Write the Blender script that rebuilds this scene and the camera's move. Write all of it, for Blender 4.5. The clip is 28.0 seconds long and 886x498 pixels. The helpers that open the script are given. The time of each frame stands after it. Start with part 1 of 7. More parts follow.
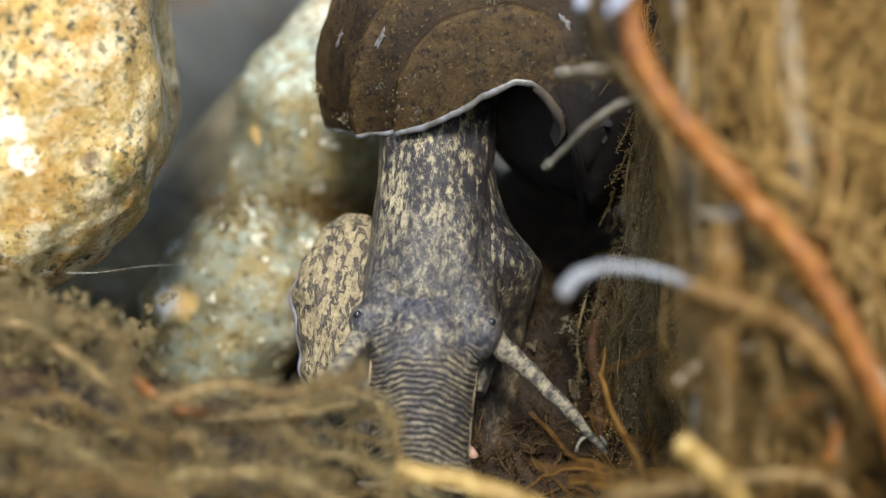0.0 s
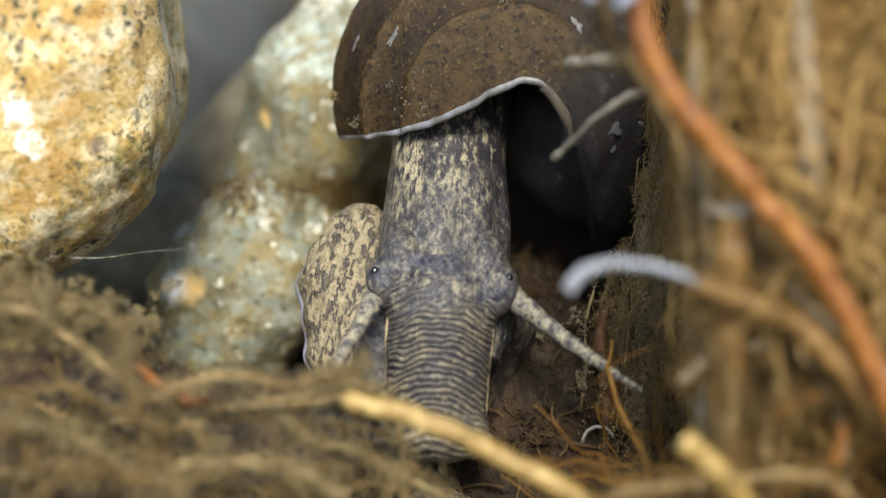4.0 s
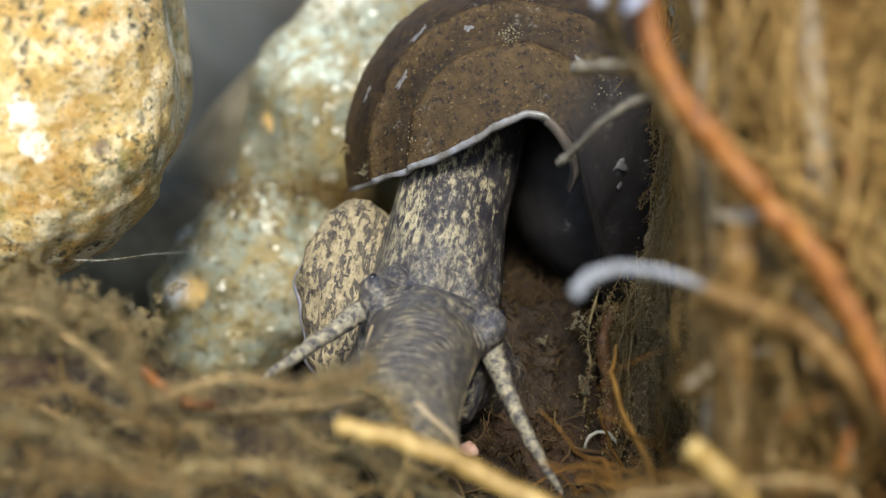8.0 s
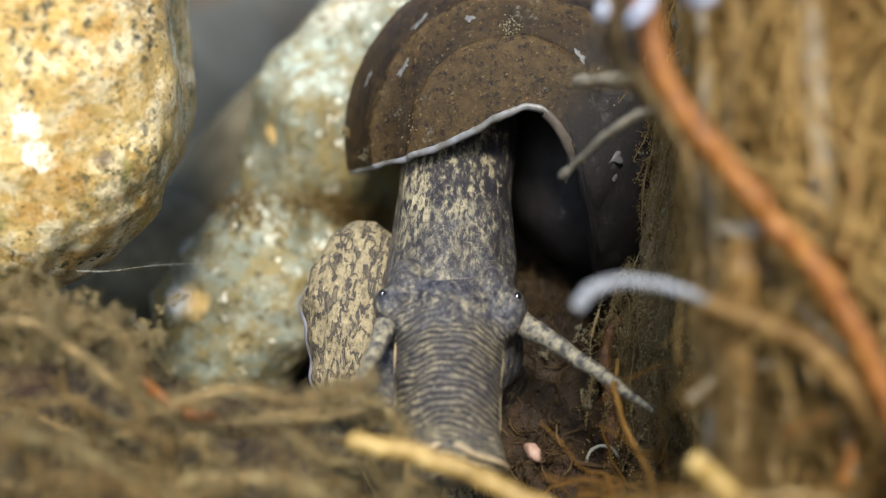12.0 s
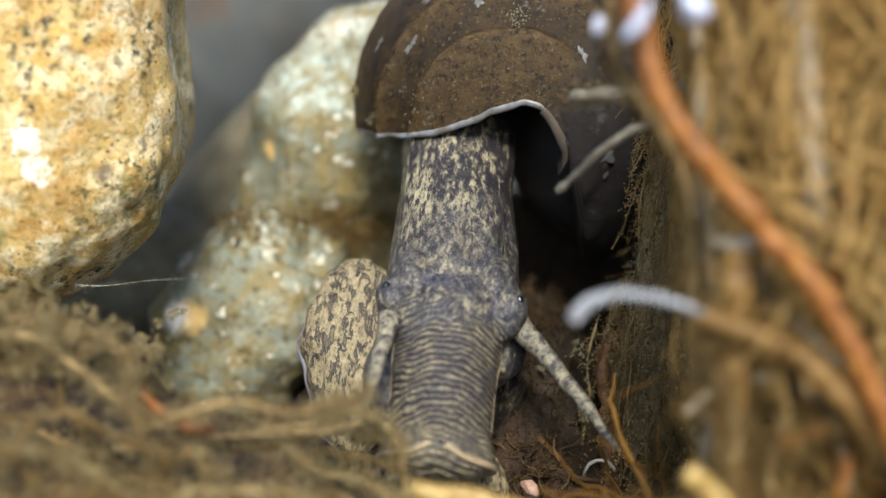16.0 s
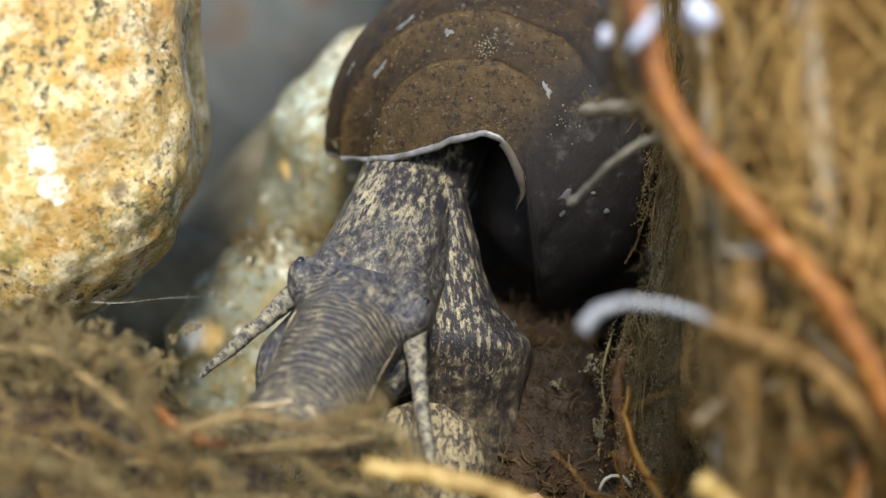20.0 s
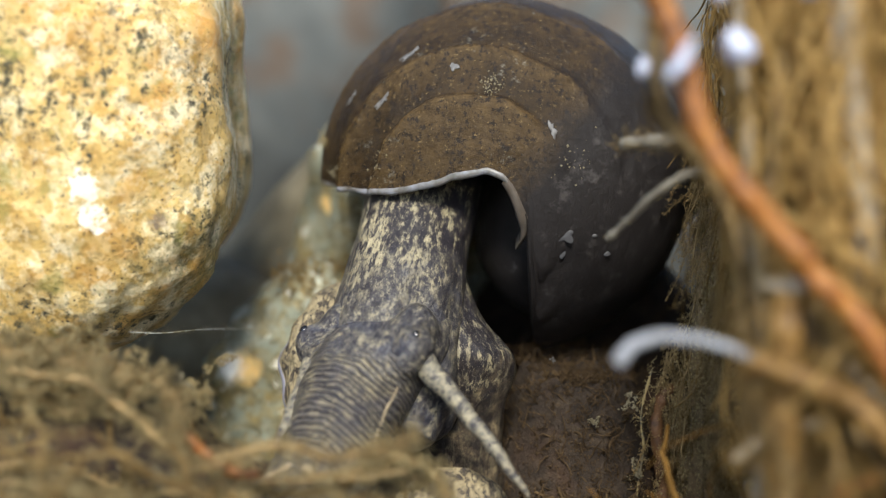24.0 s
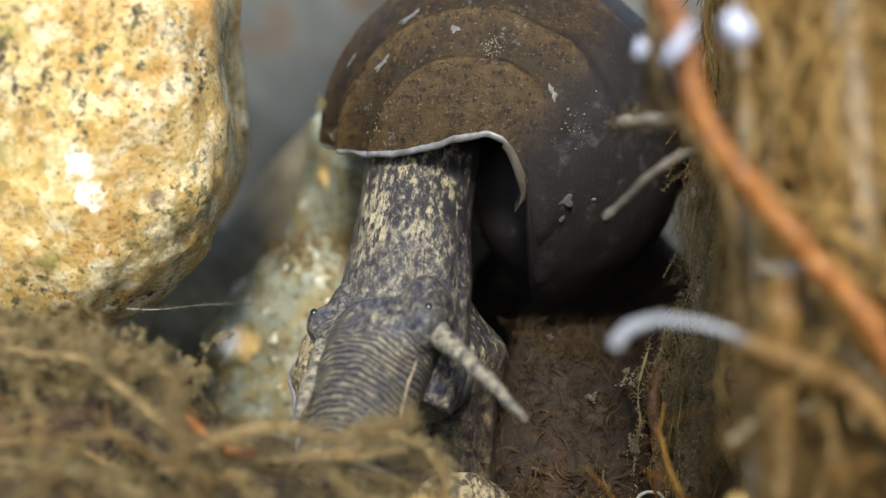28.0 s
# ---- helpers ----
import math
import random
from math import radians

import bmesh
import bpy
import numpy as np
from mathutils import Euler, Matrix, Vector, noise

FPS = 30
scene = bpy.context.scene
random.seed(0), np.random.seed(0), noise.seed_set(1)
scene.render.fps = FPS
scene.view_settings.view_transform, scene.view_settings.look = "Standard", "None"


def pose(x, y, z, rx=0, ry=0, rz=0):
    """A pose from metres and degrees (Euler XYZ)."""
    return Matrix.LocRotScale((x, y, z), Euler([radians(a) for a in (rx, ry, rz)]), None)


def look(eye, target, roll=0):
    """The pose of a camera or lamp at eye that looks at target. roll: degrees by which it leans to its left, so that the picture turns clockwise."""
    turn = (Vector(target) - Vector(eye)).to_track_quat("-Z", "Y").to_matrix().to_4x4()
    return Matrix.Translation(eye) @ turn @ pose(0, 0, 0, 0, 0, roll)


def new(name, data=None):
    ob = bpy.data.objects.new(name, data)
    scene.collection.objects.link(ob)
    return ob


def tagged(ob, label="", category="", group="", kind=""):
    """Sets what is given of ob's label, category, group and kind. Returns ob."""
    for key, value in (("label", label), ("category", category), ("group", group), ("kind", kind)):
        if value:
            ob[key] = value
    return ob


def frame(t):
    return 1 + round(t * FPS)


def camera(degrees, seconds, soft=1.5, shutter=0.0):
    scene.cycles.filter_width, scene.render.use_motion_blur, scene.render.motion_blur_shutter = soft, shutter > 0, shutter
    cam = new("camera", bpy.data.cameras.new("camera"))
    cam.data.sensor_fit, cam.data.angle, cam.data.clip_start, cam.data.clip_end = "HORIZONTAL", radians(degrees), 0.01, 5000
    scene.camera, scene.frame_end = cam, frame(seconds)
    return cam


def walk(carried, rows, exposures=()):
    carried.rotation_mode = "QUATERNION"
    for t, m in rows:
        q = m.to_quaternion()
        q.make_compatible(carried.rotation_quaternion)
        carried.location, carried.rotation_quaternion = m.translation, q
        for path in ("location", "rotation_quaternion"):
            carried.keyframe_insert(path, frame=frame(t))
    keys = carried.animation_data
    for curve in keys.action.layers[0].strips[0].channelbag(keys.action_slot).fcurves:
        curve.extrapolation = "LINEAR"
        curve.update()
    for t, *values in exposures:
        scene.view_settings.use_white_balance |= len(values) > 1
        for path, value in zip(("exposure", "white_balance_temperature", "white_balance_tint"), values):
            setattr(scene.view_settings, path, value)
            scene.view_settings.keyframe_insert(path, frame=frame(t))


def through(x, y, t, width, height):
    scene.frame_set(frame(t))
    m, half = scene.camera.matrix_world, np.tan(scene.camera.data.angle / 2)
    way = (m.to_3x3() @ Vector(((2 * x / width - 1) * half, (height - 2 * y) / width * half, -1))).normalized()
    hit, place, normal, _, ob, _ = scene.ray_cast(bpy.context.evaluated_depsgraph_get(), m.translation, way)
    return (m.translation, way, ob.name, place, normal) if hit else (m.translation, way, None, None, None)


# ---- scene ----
MM = 0.001


def mm(x, y, z, rx=0, ry=0, rz=0):
    """A pose from millimetres and degrees."""
    return pose(x * MM, y * MM, z * MM, rx, ry, rz)


cam = camera(40, 28.0, soft=1.3)
cam.data.dof.use_dof = True
cam.data.dof.focus_distance = 0.125
cam.data.dof.aperture_fstop = 11.5
cam.data.dof.aperture_blades = 0
walk(cam, [(0, mm(-0.01, -127.14, 53.10, 76.84, 0.84, -0.75)),
    (0.5, mm(0.17, -127.03, 53.14, 76.72, 0.75, -0.88)),
    (1, mm(0.12, -126.68, 53.21, 76.79, 0.68, -0.71)),
    (1.5, mm(0.56, -126.44, 53.56, 76.56, 0.57, -0.42)),
    (2, mm(0.60, -126.39, 53.65, 76.45, 0.52, -0.32)),
    (2.5, mm(0.56, -126.22, 53.97, 76.01, 0.41, 0.10)),
    (4.5, mm(0.72, -125.98, 54.06, 75.78, 0.31, 0.07)),
    (5, mm(0.33, -125.58, 53.98, 76.03, 0.28, 0.24)),
    (5.5, mm(0.04, -125.69, 53.94, 76.06, 0.13, 0.35)),
    (6, mm(0.01, -125.86, 54.01, 75.77, -0.08, 0.05)),
    (6.5, mm(-0.10, -125.80, 53.99, 75.63, -0.07, -0.27)),
    (7, mm(0.06, -126.02, 54.05, 75.72, -0.11, -0.24)),
    (7.5, mm(0.15, -126.02, 54.04, 75.93, -0.04, -0.14)),
    (8, mm(-0.00, -126.00, 54.00, 76.00, -0.00, 0.00)),
    (8.5, mm(-0.20, -126.02, 53.88, 75.91, -0.06, 0.10)),
    (9, mm(-0.24, -125.97, 53.84, 76.01, -0.13, 0.01)),
    (9.5, mm(0.16, -126.05, 53.92, 76.18, -0.05, -0.06)),
    (10, mm(0.09, -126.07, 54.06, 76.25, -0.05, -0.14)),
    (10.5, mm(-0.01, -126.15, 53.88, 76.37, -0.13, 0.08)),
    (11, mm(-0.18, -126.21, 53.71, 76.38, -0.17, 0.10)),
    (11.5, mm(-0.16, -126.27, 53.70, 76.56, -0.25, -0.04)),
    (12, mm(-0.01, -125.98, 53.84, 76.66, -0.23, 0.16)),
    (12.5, mm(0.05, -125.98, 53.97, 76.66, -0.22, 0.44)),
    (14.5, mm(0.38, -126.28, 53.57, 77.38, -0.24, 0.45)),
    (15, mm(-0.33, -126.29, 53.74, 77.43, -0.38, 0.61)),
    (15.5, mm(-0.14, -126.49, 53.53, 77.46, -0.33, 0.05)),
    (16, mm(0.12, -126.50, 53.61, 77.51, -0.26, 0.11)),
    (16.5, mm(0.20, -126.61, 53.06, 77.97, -0.14, 0.34)),
    (17, mm(0.03, -126.80, 52.84, 78.39, -0.10, 0.34)),
    (17.5, mm(0.03, -126.76, 52.70, 78.90, -0.08, 0.52)),
    (18, mm(0.18, -126.53, 52.70, 79.07, 0.00, 0.86)),
    (18.5, mm(0.42, -126.32, 52.98, 78.76, 0.03, 1.10)),
    (19, mm(0.55, -126.45, 52.45, 78.89, 0.29, 0.95)),
    (19.5, mm(0.59, -126.86, 52.63, 78.95, 0.36, 0.56)),
    (20, mm(1.12, -127.21, 52.41, 78.84, 0.38, 1.07)),
    (20.5, mm(0.85, -127.19, 51.56, 80.47, 0.38, 1.96)),
    (21, mm(1.31, -127.27, 51.96, 81.34, -0.07, 2.69)),
    (21.5, mm(1.58, -127.06, 51.45, 81.78, -0.06, 3.06)),
    (23.5, mm(1.72, -126.75, 51.69, 81.14, -0.03, 3.33)),
    (24, mm(1.98, -126.66, 51.49, 80.82, 0.12, 3.34)),
    (24.5, mm(1.74, -126.87, 51.86, 80.61, 0.07, 3.15)),
    (25, mm(2.00, -126.70, 52.13, 80.36, 0.06, 3.36)),
    (25.5, mm(2.08, -126.57, 52.03, 80.26, 0.11, 3.47)),
    (26, mm(2.09, -126.52, 52.54, 80.11, 0.10, 3.50)),
    (26.5, mm(2.20, -126.29, 52.66, 79.90, 0.04, 3.58)),
    (27, mm(2.15, -126.34, 52.63, 79.45, 0.01, 3.41)),
    (27.5, mm(2.36, -126.27, 52.71, 79.31, 0.10, 3.41)),
    (28, mm(2.36, -126.15, 52.94, 79.02, 0.08, 3.42))],
     exposures=[(0.0, 0.62, 6320, 7), (28.0, 0.62, 6320, 7)])

# ---- light: a sun over the left shoulder, spread by the water, and the open sky ----
SUN_FROM = Vector((0.02, -0.70, 0.71)).normalized()
world = bpy.data.worlds.new("sky")
scene.world = world
world.use_nodes = True
sky = world.node_tree.nodes.new("ShaderNodeTexSky")
sky.sky_type = "NISHITA"
sky.sun_disc = False
sky.sun_elevation = math.asin(SUN_FROM.z)
sky.sun_rotation = math.atan2(SUN_FROM.x, SUN_FROM.y)
back = world.node_tree.nodes["Background"]
back.inputs["Strength"].default_value = 0.18
world.node_tree.links.new(sky.outputs[0], back.inputs["Color"])
sun_data = bpy.data.lights.new("sun", "SUN")
sun_data.energy, sun_data.angle, sun_data.color = 4.1, radians(16), (1.0, 0.93, 0.80)
sun = new("sun", sun_data)
sun.matrix_world = look(SUN_FROM * 2, (0, 0, 0))


# ---- materials ----
class Shade:
    """A node material; coordinates run in millimetres of the object's own space."""

    def __init__(self, name, rough=0.6, spec=0.4, coat=0.0, sheen=0.0, subsurface=0.0):
        self.m = bpy.data.materials.new(name)
        self.m.use_nodes = True
        self.nt = self.m.node_tree
        self.b = self.nt.nodes["Principled BSDF"]
        self.b.inputs["Roughness"].default_value = rough
        self.b.inputs["Specular IOR Level"].default_value = spec
        self.b.inputs["Coat Weight"].default_value = coat
        self.b.inputs["Coat Roughness"].default_value = 0.15
        if subsurface:
            self.b.inputs["Subsurface Weight"].default_value = subsurface
            self.b.inputs["Subsurface Radius"].default_value = (1.0, 0.7, 0.5)
            self.b.inputs["Subsurface Scale"].default_value = 0.0006
        self.co = self.nt.nodes.new("ShaderNodeTexCoord")
        self.height = None

    def link(self, a, b):
        self.nt.links.new(a, b)

    def space(self, squash=(1, 1, 1), shift=(0, 0, 0)):
        n = self.nt.nodes.new("ShaderNodeMapping")
        n.inputs["Scale"].default_value = [1000 * s for s in squash]
        n.inputs["Location"].default_value = shift
        self.link(self.co.outputs["Object"], n.inputs["Vector"])
        return n.outputs["Vector"]

    def noise(self, scale, detail=4.0, rough=0.6, squash=(1, 1, 1), bend=0.0, shift=(0, 0, 0)):
        n = self.nt.nodes.new("ShaderNodeTexNoise")
        n.inputs["Scale"].default_value, n.inputs["Detail"].default_value = scale, detail
        n.inputs["Roughness"].default_value, n.inputs["Distortion"].default_value = rough, bend
        self.link(self.space(squash, shift), n.inputs["Vector"])
        return n.outputs["Fac"]

    def cells(self, scale, feature="F1", squash=(1, 1, 1), out="Distance"):
        n = self.nt.nodes.new("ShaderNodeTexVoronoi")
        n.feature = feature
        n.inputs["Scale"].default_value = scale
        self.link(self.space(squash), n.inputs["Vector"])
        return n.outputs[out]

    def bands(self, scale, axis="Z", bend=2.0, detail=2.0, bend_scale=1.0, squash=(1, 1, 1)):
        n = self.nt.nodes.new("ShaderNodeTexWave")
        n.bands_direction = axis
        n.inputs["Scale"].default_value, n.inputs["Distortion"].default_value = scale, bend
        n.inputs["Detail"].default_value, n.inputs["Detail Scale"].default_value = detail, bend_scale
        self.link(self.space(squash), n.inputs["Vector"])
        return n.outputs["Fac"]

    def ramp(self, fac, *stops):
        n = self.nt.nodes.new("ShaderNodeValToRGB")
        e = n.color_ramp.elements
        while len(e) < len(stops):
            e.new(0.5)
        for k, (at, col) in enumerate(stops):
            e[k].position = at
            e[k].color = (*col, 1) if isinstance(col, tuple) else (col, col, col, 1)
        self.link(fac, n.inputs["Fac"])
        return n.outputs["Color"]

    def mix(self, fac, a, b, mode="MIX"):
        n = self.nt.nodes.new("ShaderNodeMixRGB")
        n.blend_type = mode
        for socket, value in zip(n.inputs, (fac, a, b)):
            if isinstance(value, tuple):
                socket.default_value = (*value, 1)
            elif isinstance(value, (int, float)):
                socket.default_value = value
            else:
                self.link(value, socket)
        return n.outputs["Color"]

    def near(self, at, radius, rag=0.5, soft=0.2):
        """1 within a ragged patch round a place of the object, 0 outside."""
        d = self.nt.nodes.new("ShaderNodeVectorMath")
        d.operation = "DISTANCE"
        self.link(self.space(), d.inputs[0])
        d.inputs[1].default_value = at
        k = self.nt.nodes.new("ShaderNodeMath")
        k.operation, k.inputs[1].default_value = "DIVIDE", 2 * radius
        self.link(d.outputs["Value"], k.inputs[0])
        j = self.nt.nodes.new("ShaderNodeMath")
        j.operation, j.inputs[1].default_value = "MULTIPLY_ADD", rag * 1.6
        self.link(self.noise(2.2 / radius, 5, 0.7, shift=(at[2], at[0], at[1])), j.inputs[0])
        self.link(k.outputs[0], j.inputs[2])
        mid = 0.5 + rag * 0.8
        return self.ramp(j.outputs[0], (max(0.0, mid - soft), 1.0), (min(1.0, mid + 0.3 * soft), 0.0))

    def island(self):
        return self.nt.nodes.new("ShaderNodeNewGeometry").outputs["Random Per Island"]

    def own(self):
        return self.nt.nodes.new("ShaderNodeObjectInfo").outputs["Random"]

    def bump(self, height, strength=0.4, deep=0.2):
        n = self.nt.nodes.new("ShaderNodeBump")
        n.inputs["Strength"].default_value, n.inputs["Distance"].default_value = strength, deep * MM
        self.link(height, n.inputs["Height"])
        if self.height:
            self.link(self.height, n.inputs["Normal"])
        self.height = n.outputs["Normal"]

    def done(self, colour, rough=None):
        self.link(colour, self.b.inputs["Base Color"])
        if rough is not None:
            self.link(rough, self.b.inputs["Roughness"])
        if self.height:
            self.link(self.height, self.b.inputs["Normal"])
        return self.m

    def thin(self, colour, through=0.35):
        """For hair-thin growth: part of the light goes through."""
        self.done(colour)
        t = self.nt.nodes.new("ShaderNodeBsdfTranslucent")
        self.link(colour, t.inputs["Color"])
        x = self.nt.nodes.new("ShaderNodeMixShader")
        x.inputs[0].default_value = through
        self.link(self.b.outputs[0], x.inputs[1])
        self.link(t.outputs[0], x.inputs[2])
        self.link(x.outputs[0], self.nt.nodes["Material Output"].inputs["Surface"])
        return self.m


def granite():
    s = Shade("warm_granite", 0.5, 0.45)
    c = s.ramp(s.noise(0.16, 6, 0.68), (0.30, (0.30, 0.165, 0.038)), (0.44, (0.56, 0.345, 0.085)), (0.56, (0.70, 0.48, 0.16)), (0.70, (0.52, 0.37, 0.13)))
    c = s.mix(s.ramp(s.noise(0.11, 4, 0.6, shift=(9, 3, 1)), (0.53, 0.0), (0.66, 1.0)), c, (0.60, 0.30, 0.055))
    grain = s.cells(1.1, out="Color")
    c = s.mix(0.30, c, s.ramp(grain, (0.15, (0.17, 0.10, 0.035)), (0.4, (0.58, 0.37, 0.12)), (0.75, (0.80, 0.67, 0.40))))
    white = s.ramp(s.noise(0.20, 6, 0.76, shift=(20, 4, 7)), (0.50, 0.0), (0.60, 0.9))
    c = s.mix(white, c, (0.84, 0.71, 0.45))
    brown = s.ramp(s.noise(0.30, 6, 0.74, squash=(0.45, 0.45, 1.5), shift=(2, 5, 0)), (0.50, 0.0), (0.60, 0.85))
    high = s.near((14.0, -15.0, 20.0), 14.0, 0.5, 0.6)
    c = s.mix(s.mix(1.0, brown, high, "MULTIPLY"), c, (0.20, 0.105, 0.035))
    c = s.mix(s.mix(1.0, s.ramp(s.noise(0.10, 5, 0.7, shift=(6, 2, 6)), (0.42, 0.0), (0.60, 0.7)), high, "MULTIPLY"), c, (0.47, 0.24, 0.055))
    dark = s.ramp(s.noise(0.75, 6, 0.80), (0.51, 0.0), (0.57, 1.0))
    where = s.ramp(s.noise(0.10, 4, 0.65, shift=(3, 8, 2)), (0.46, 0.0), (0.58, 1.0))
    c = s.mix(s.mix(1.0, dark, where, "MULTIPLY"), c, (0.050, 0.045, 0.022))
    c = s.mix(s.ramp(s.noise(2.4, 3, 0.6), (0.62, 0.0), (0.67, 1.0)), c, (0.04, 0.03, 0.02))
    low = s.near((17.0, -13.0, -13.0), 9.0, 0.6, 0.5)
    algae = s.ramp(s.noise(0.5, 6, 0.78, shift=(1, 1, 8)), (0.44, 0.0), (0.56, 0.9))
    c = s.mix(s.mix(1.0, algae, low, "MULTIPLY"), c, (0.12, 0.105, 0.03))
    green = s.ramp(s.noise(0.2, 4, 0.7, shift=(1, 1, 8)), (0.56, 0.0), (0.68, 0.7))
    c = s.mix(green, c, (0.24, 0.22, 0.05))
    # blown-out sunlight on the boulder's face, painted as near-white patches
    for at, size in (((9.5, -20.1, -7.6), 2.4), ((12.3, -20.5, -8.1), 1.8), ((10.1, -20.2, -10.6), 1.6), ((8.9, -20.0, -4.4), 2.0), ((13.6, -20.6, -6.3), 1.0)):
        c = s.mix(s.near(at, size, 0.8), c, (0.93, 0.88, 0.70))
    c = s.mix(s.near((20.2, -11.5, 9.0), 4.5, 0.7, 0.5), c, (0.62, 0.30, 0.06))
    c = s.mix(s.near((14.9, -16.0, -8.6), 1.5, 0.3), c, (0.20, 0.14, 0.10))
    s.bump(s.noise(0.8, 6, 0.75), 0.9, 0.6)
    s.bump(s.cells(1.6), 0.25, 0.2)
    return s.done(c)


def pale_stone(name, patches):
    s = Shade(name, 0.55, 0.4)
    c = s.ramp(s.noise(0.10, 5, 0.6), (0.32, (0.13, 0.145, 0.108)), (0.46, (0.20, 0.222, 0.176)), (0.58, (0.31, 0.316, 0.248)), (0.72, (0.17, 0.20, 0.172)))
    brown = s.ramp(s.noise(0.9, 4, 0.7), (0.3, (0.12, 0.085, 0.022)), (0.7, (0.34, 0.25, 0.085)))
    for at, size, colour in patches:
        if size < 3:
            continue
        c = s.mix(s.near(at, size, 0.6 if size > 3 else 0.35, 0.2 if size < 3 else 0.45), c, colour or brown)
    algae = s.ramp(s.noise(0.26, 6, 0.80, shift=(4, 9, 2)), (0.43, 0.0), (0.58, 0.9))
    c = s.mix(algae, c, brown)
    c = s.mix(s.ramp(s.noise(0.9, 5, 0.75), (0.52, 0.0), (0.59, 0.9)), c, (0.085, 0.070, 0.032))
    c = s.mix(s.ramp(s.noise(0.5, 5, 0.7, shift=(7, 1, 5)), (0.60, 0.0), (0.66, 0.9)), c, (0.80, 0.78, 0.68))
    for at, size, colour in patches:
        if size >= 3:
            continue
        c = s.mix(s.near(at, size, 0.6 if size > 3 else 0.35, 0.2 if size < 3 else 0.45), c, colour or brown)
    s.bump(s.noise(0.7, 6, 0.7), 0.8, 0.5)
    return s.done(c)


def olive_stone():
    s = Shade("algae_coated_stone", 0.75, 0.25)
    c = s.ramp(s.noise(0.12, 5, 0.65), (0.3, (0.065, 0.055, 0.035)), (0.55, (0.14, 0.118, 0.075)), (0.75, (0.21, 0.18, 0.125)))
    s.bump(s.noise(0.8, 5, 0.7), 0.6, 0.4)
    return s.done(c)


def grey_stone():
    s = Shade("grey_stone", 0.7, 0.3)
    c = s.ramp(s.noise(0.035, 4, 0.6), (0.3, (0.030, 0.031, 0.030)), (0.5, (0.070, 0.074, 0.071)), (0.7, (0.125, 0.127, 0.118)))
    c = s.mix(s.ramp(s.noise(0.06, 4, 0.6, shift=(5, 0, 0)), (0.50, 0.0), (0.64, 0.8)), c, (0.095, 0.056, 0.032))
    s.bump(s.noise(0.3, 5, 0.7), 0.6, 0.8)
    return s.done(c)


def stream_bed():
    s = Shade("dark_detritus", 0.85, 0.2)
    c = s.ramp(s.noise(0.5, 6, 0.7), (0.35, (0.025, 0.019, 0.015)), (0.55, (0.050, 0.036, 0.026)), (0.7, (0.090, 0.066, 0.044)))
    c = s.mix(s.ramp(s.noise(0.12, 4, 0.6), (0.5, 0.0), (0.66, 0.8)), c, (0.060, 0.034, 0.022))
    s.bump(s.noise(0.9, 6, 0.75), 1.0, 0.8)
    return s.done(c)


def bank_earth():
    s = Shade("rusty_bank_earth", 0.85, 0.2)
    c = s.ramp(s.noise(0.25, 6, 0.7), (0.32, (0.20, 0.12, 0.04)), (0.5, (0.42, 0.28, 0.10)), (0.68, (0.58, 0.41, 0.17)))
    c = s.mix(s.ramp(s.noise(0.16, 4, 0.6, shift=(4, 4, 4)), (0.55, 0.0), (0.66, 0.8)), c, (0.24, 0.105, 0.022))
    s.bump(s.noise(0.7, 6, 0.75), 1.0, 1.0)
    return s.done(c)


def growth(name, dark, mid, light, through=0.3):
    """Soft brown or olive growth on roots and threads."""
    s = Shade(name, 0.8, 0.15)
    c = s.ramp(s.island(), (0.0, dark), (0.45, mid), (1.0, light))
    c = s.mix(0.5, c, s.ramp(s.noise(0.5, 4, 0.7), (0.3, dark), (0.7, light)), "MIX")
    return s.thin(c, through)


def bark(name, dark, mid, light, rough=0.5, fine=0.8):
    s = Shade(name, rough, 0.4)
    c = s.ramp(s.noise(0.5, 5, 0.7), (0.3, dark), (0.5, mid), (0.7, light))
    c = s.mix(s.ramp(s.noise(2.5 * fine, 3, 0.7), (0.60, 0.0), (0.68, 0.6)), c, dark)
    s.bump(s.noise(2.0 * fine, 4, 0.7), 0.7, 0.25)
    return s.done(c)


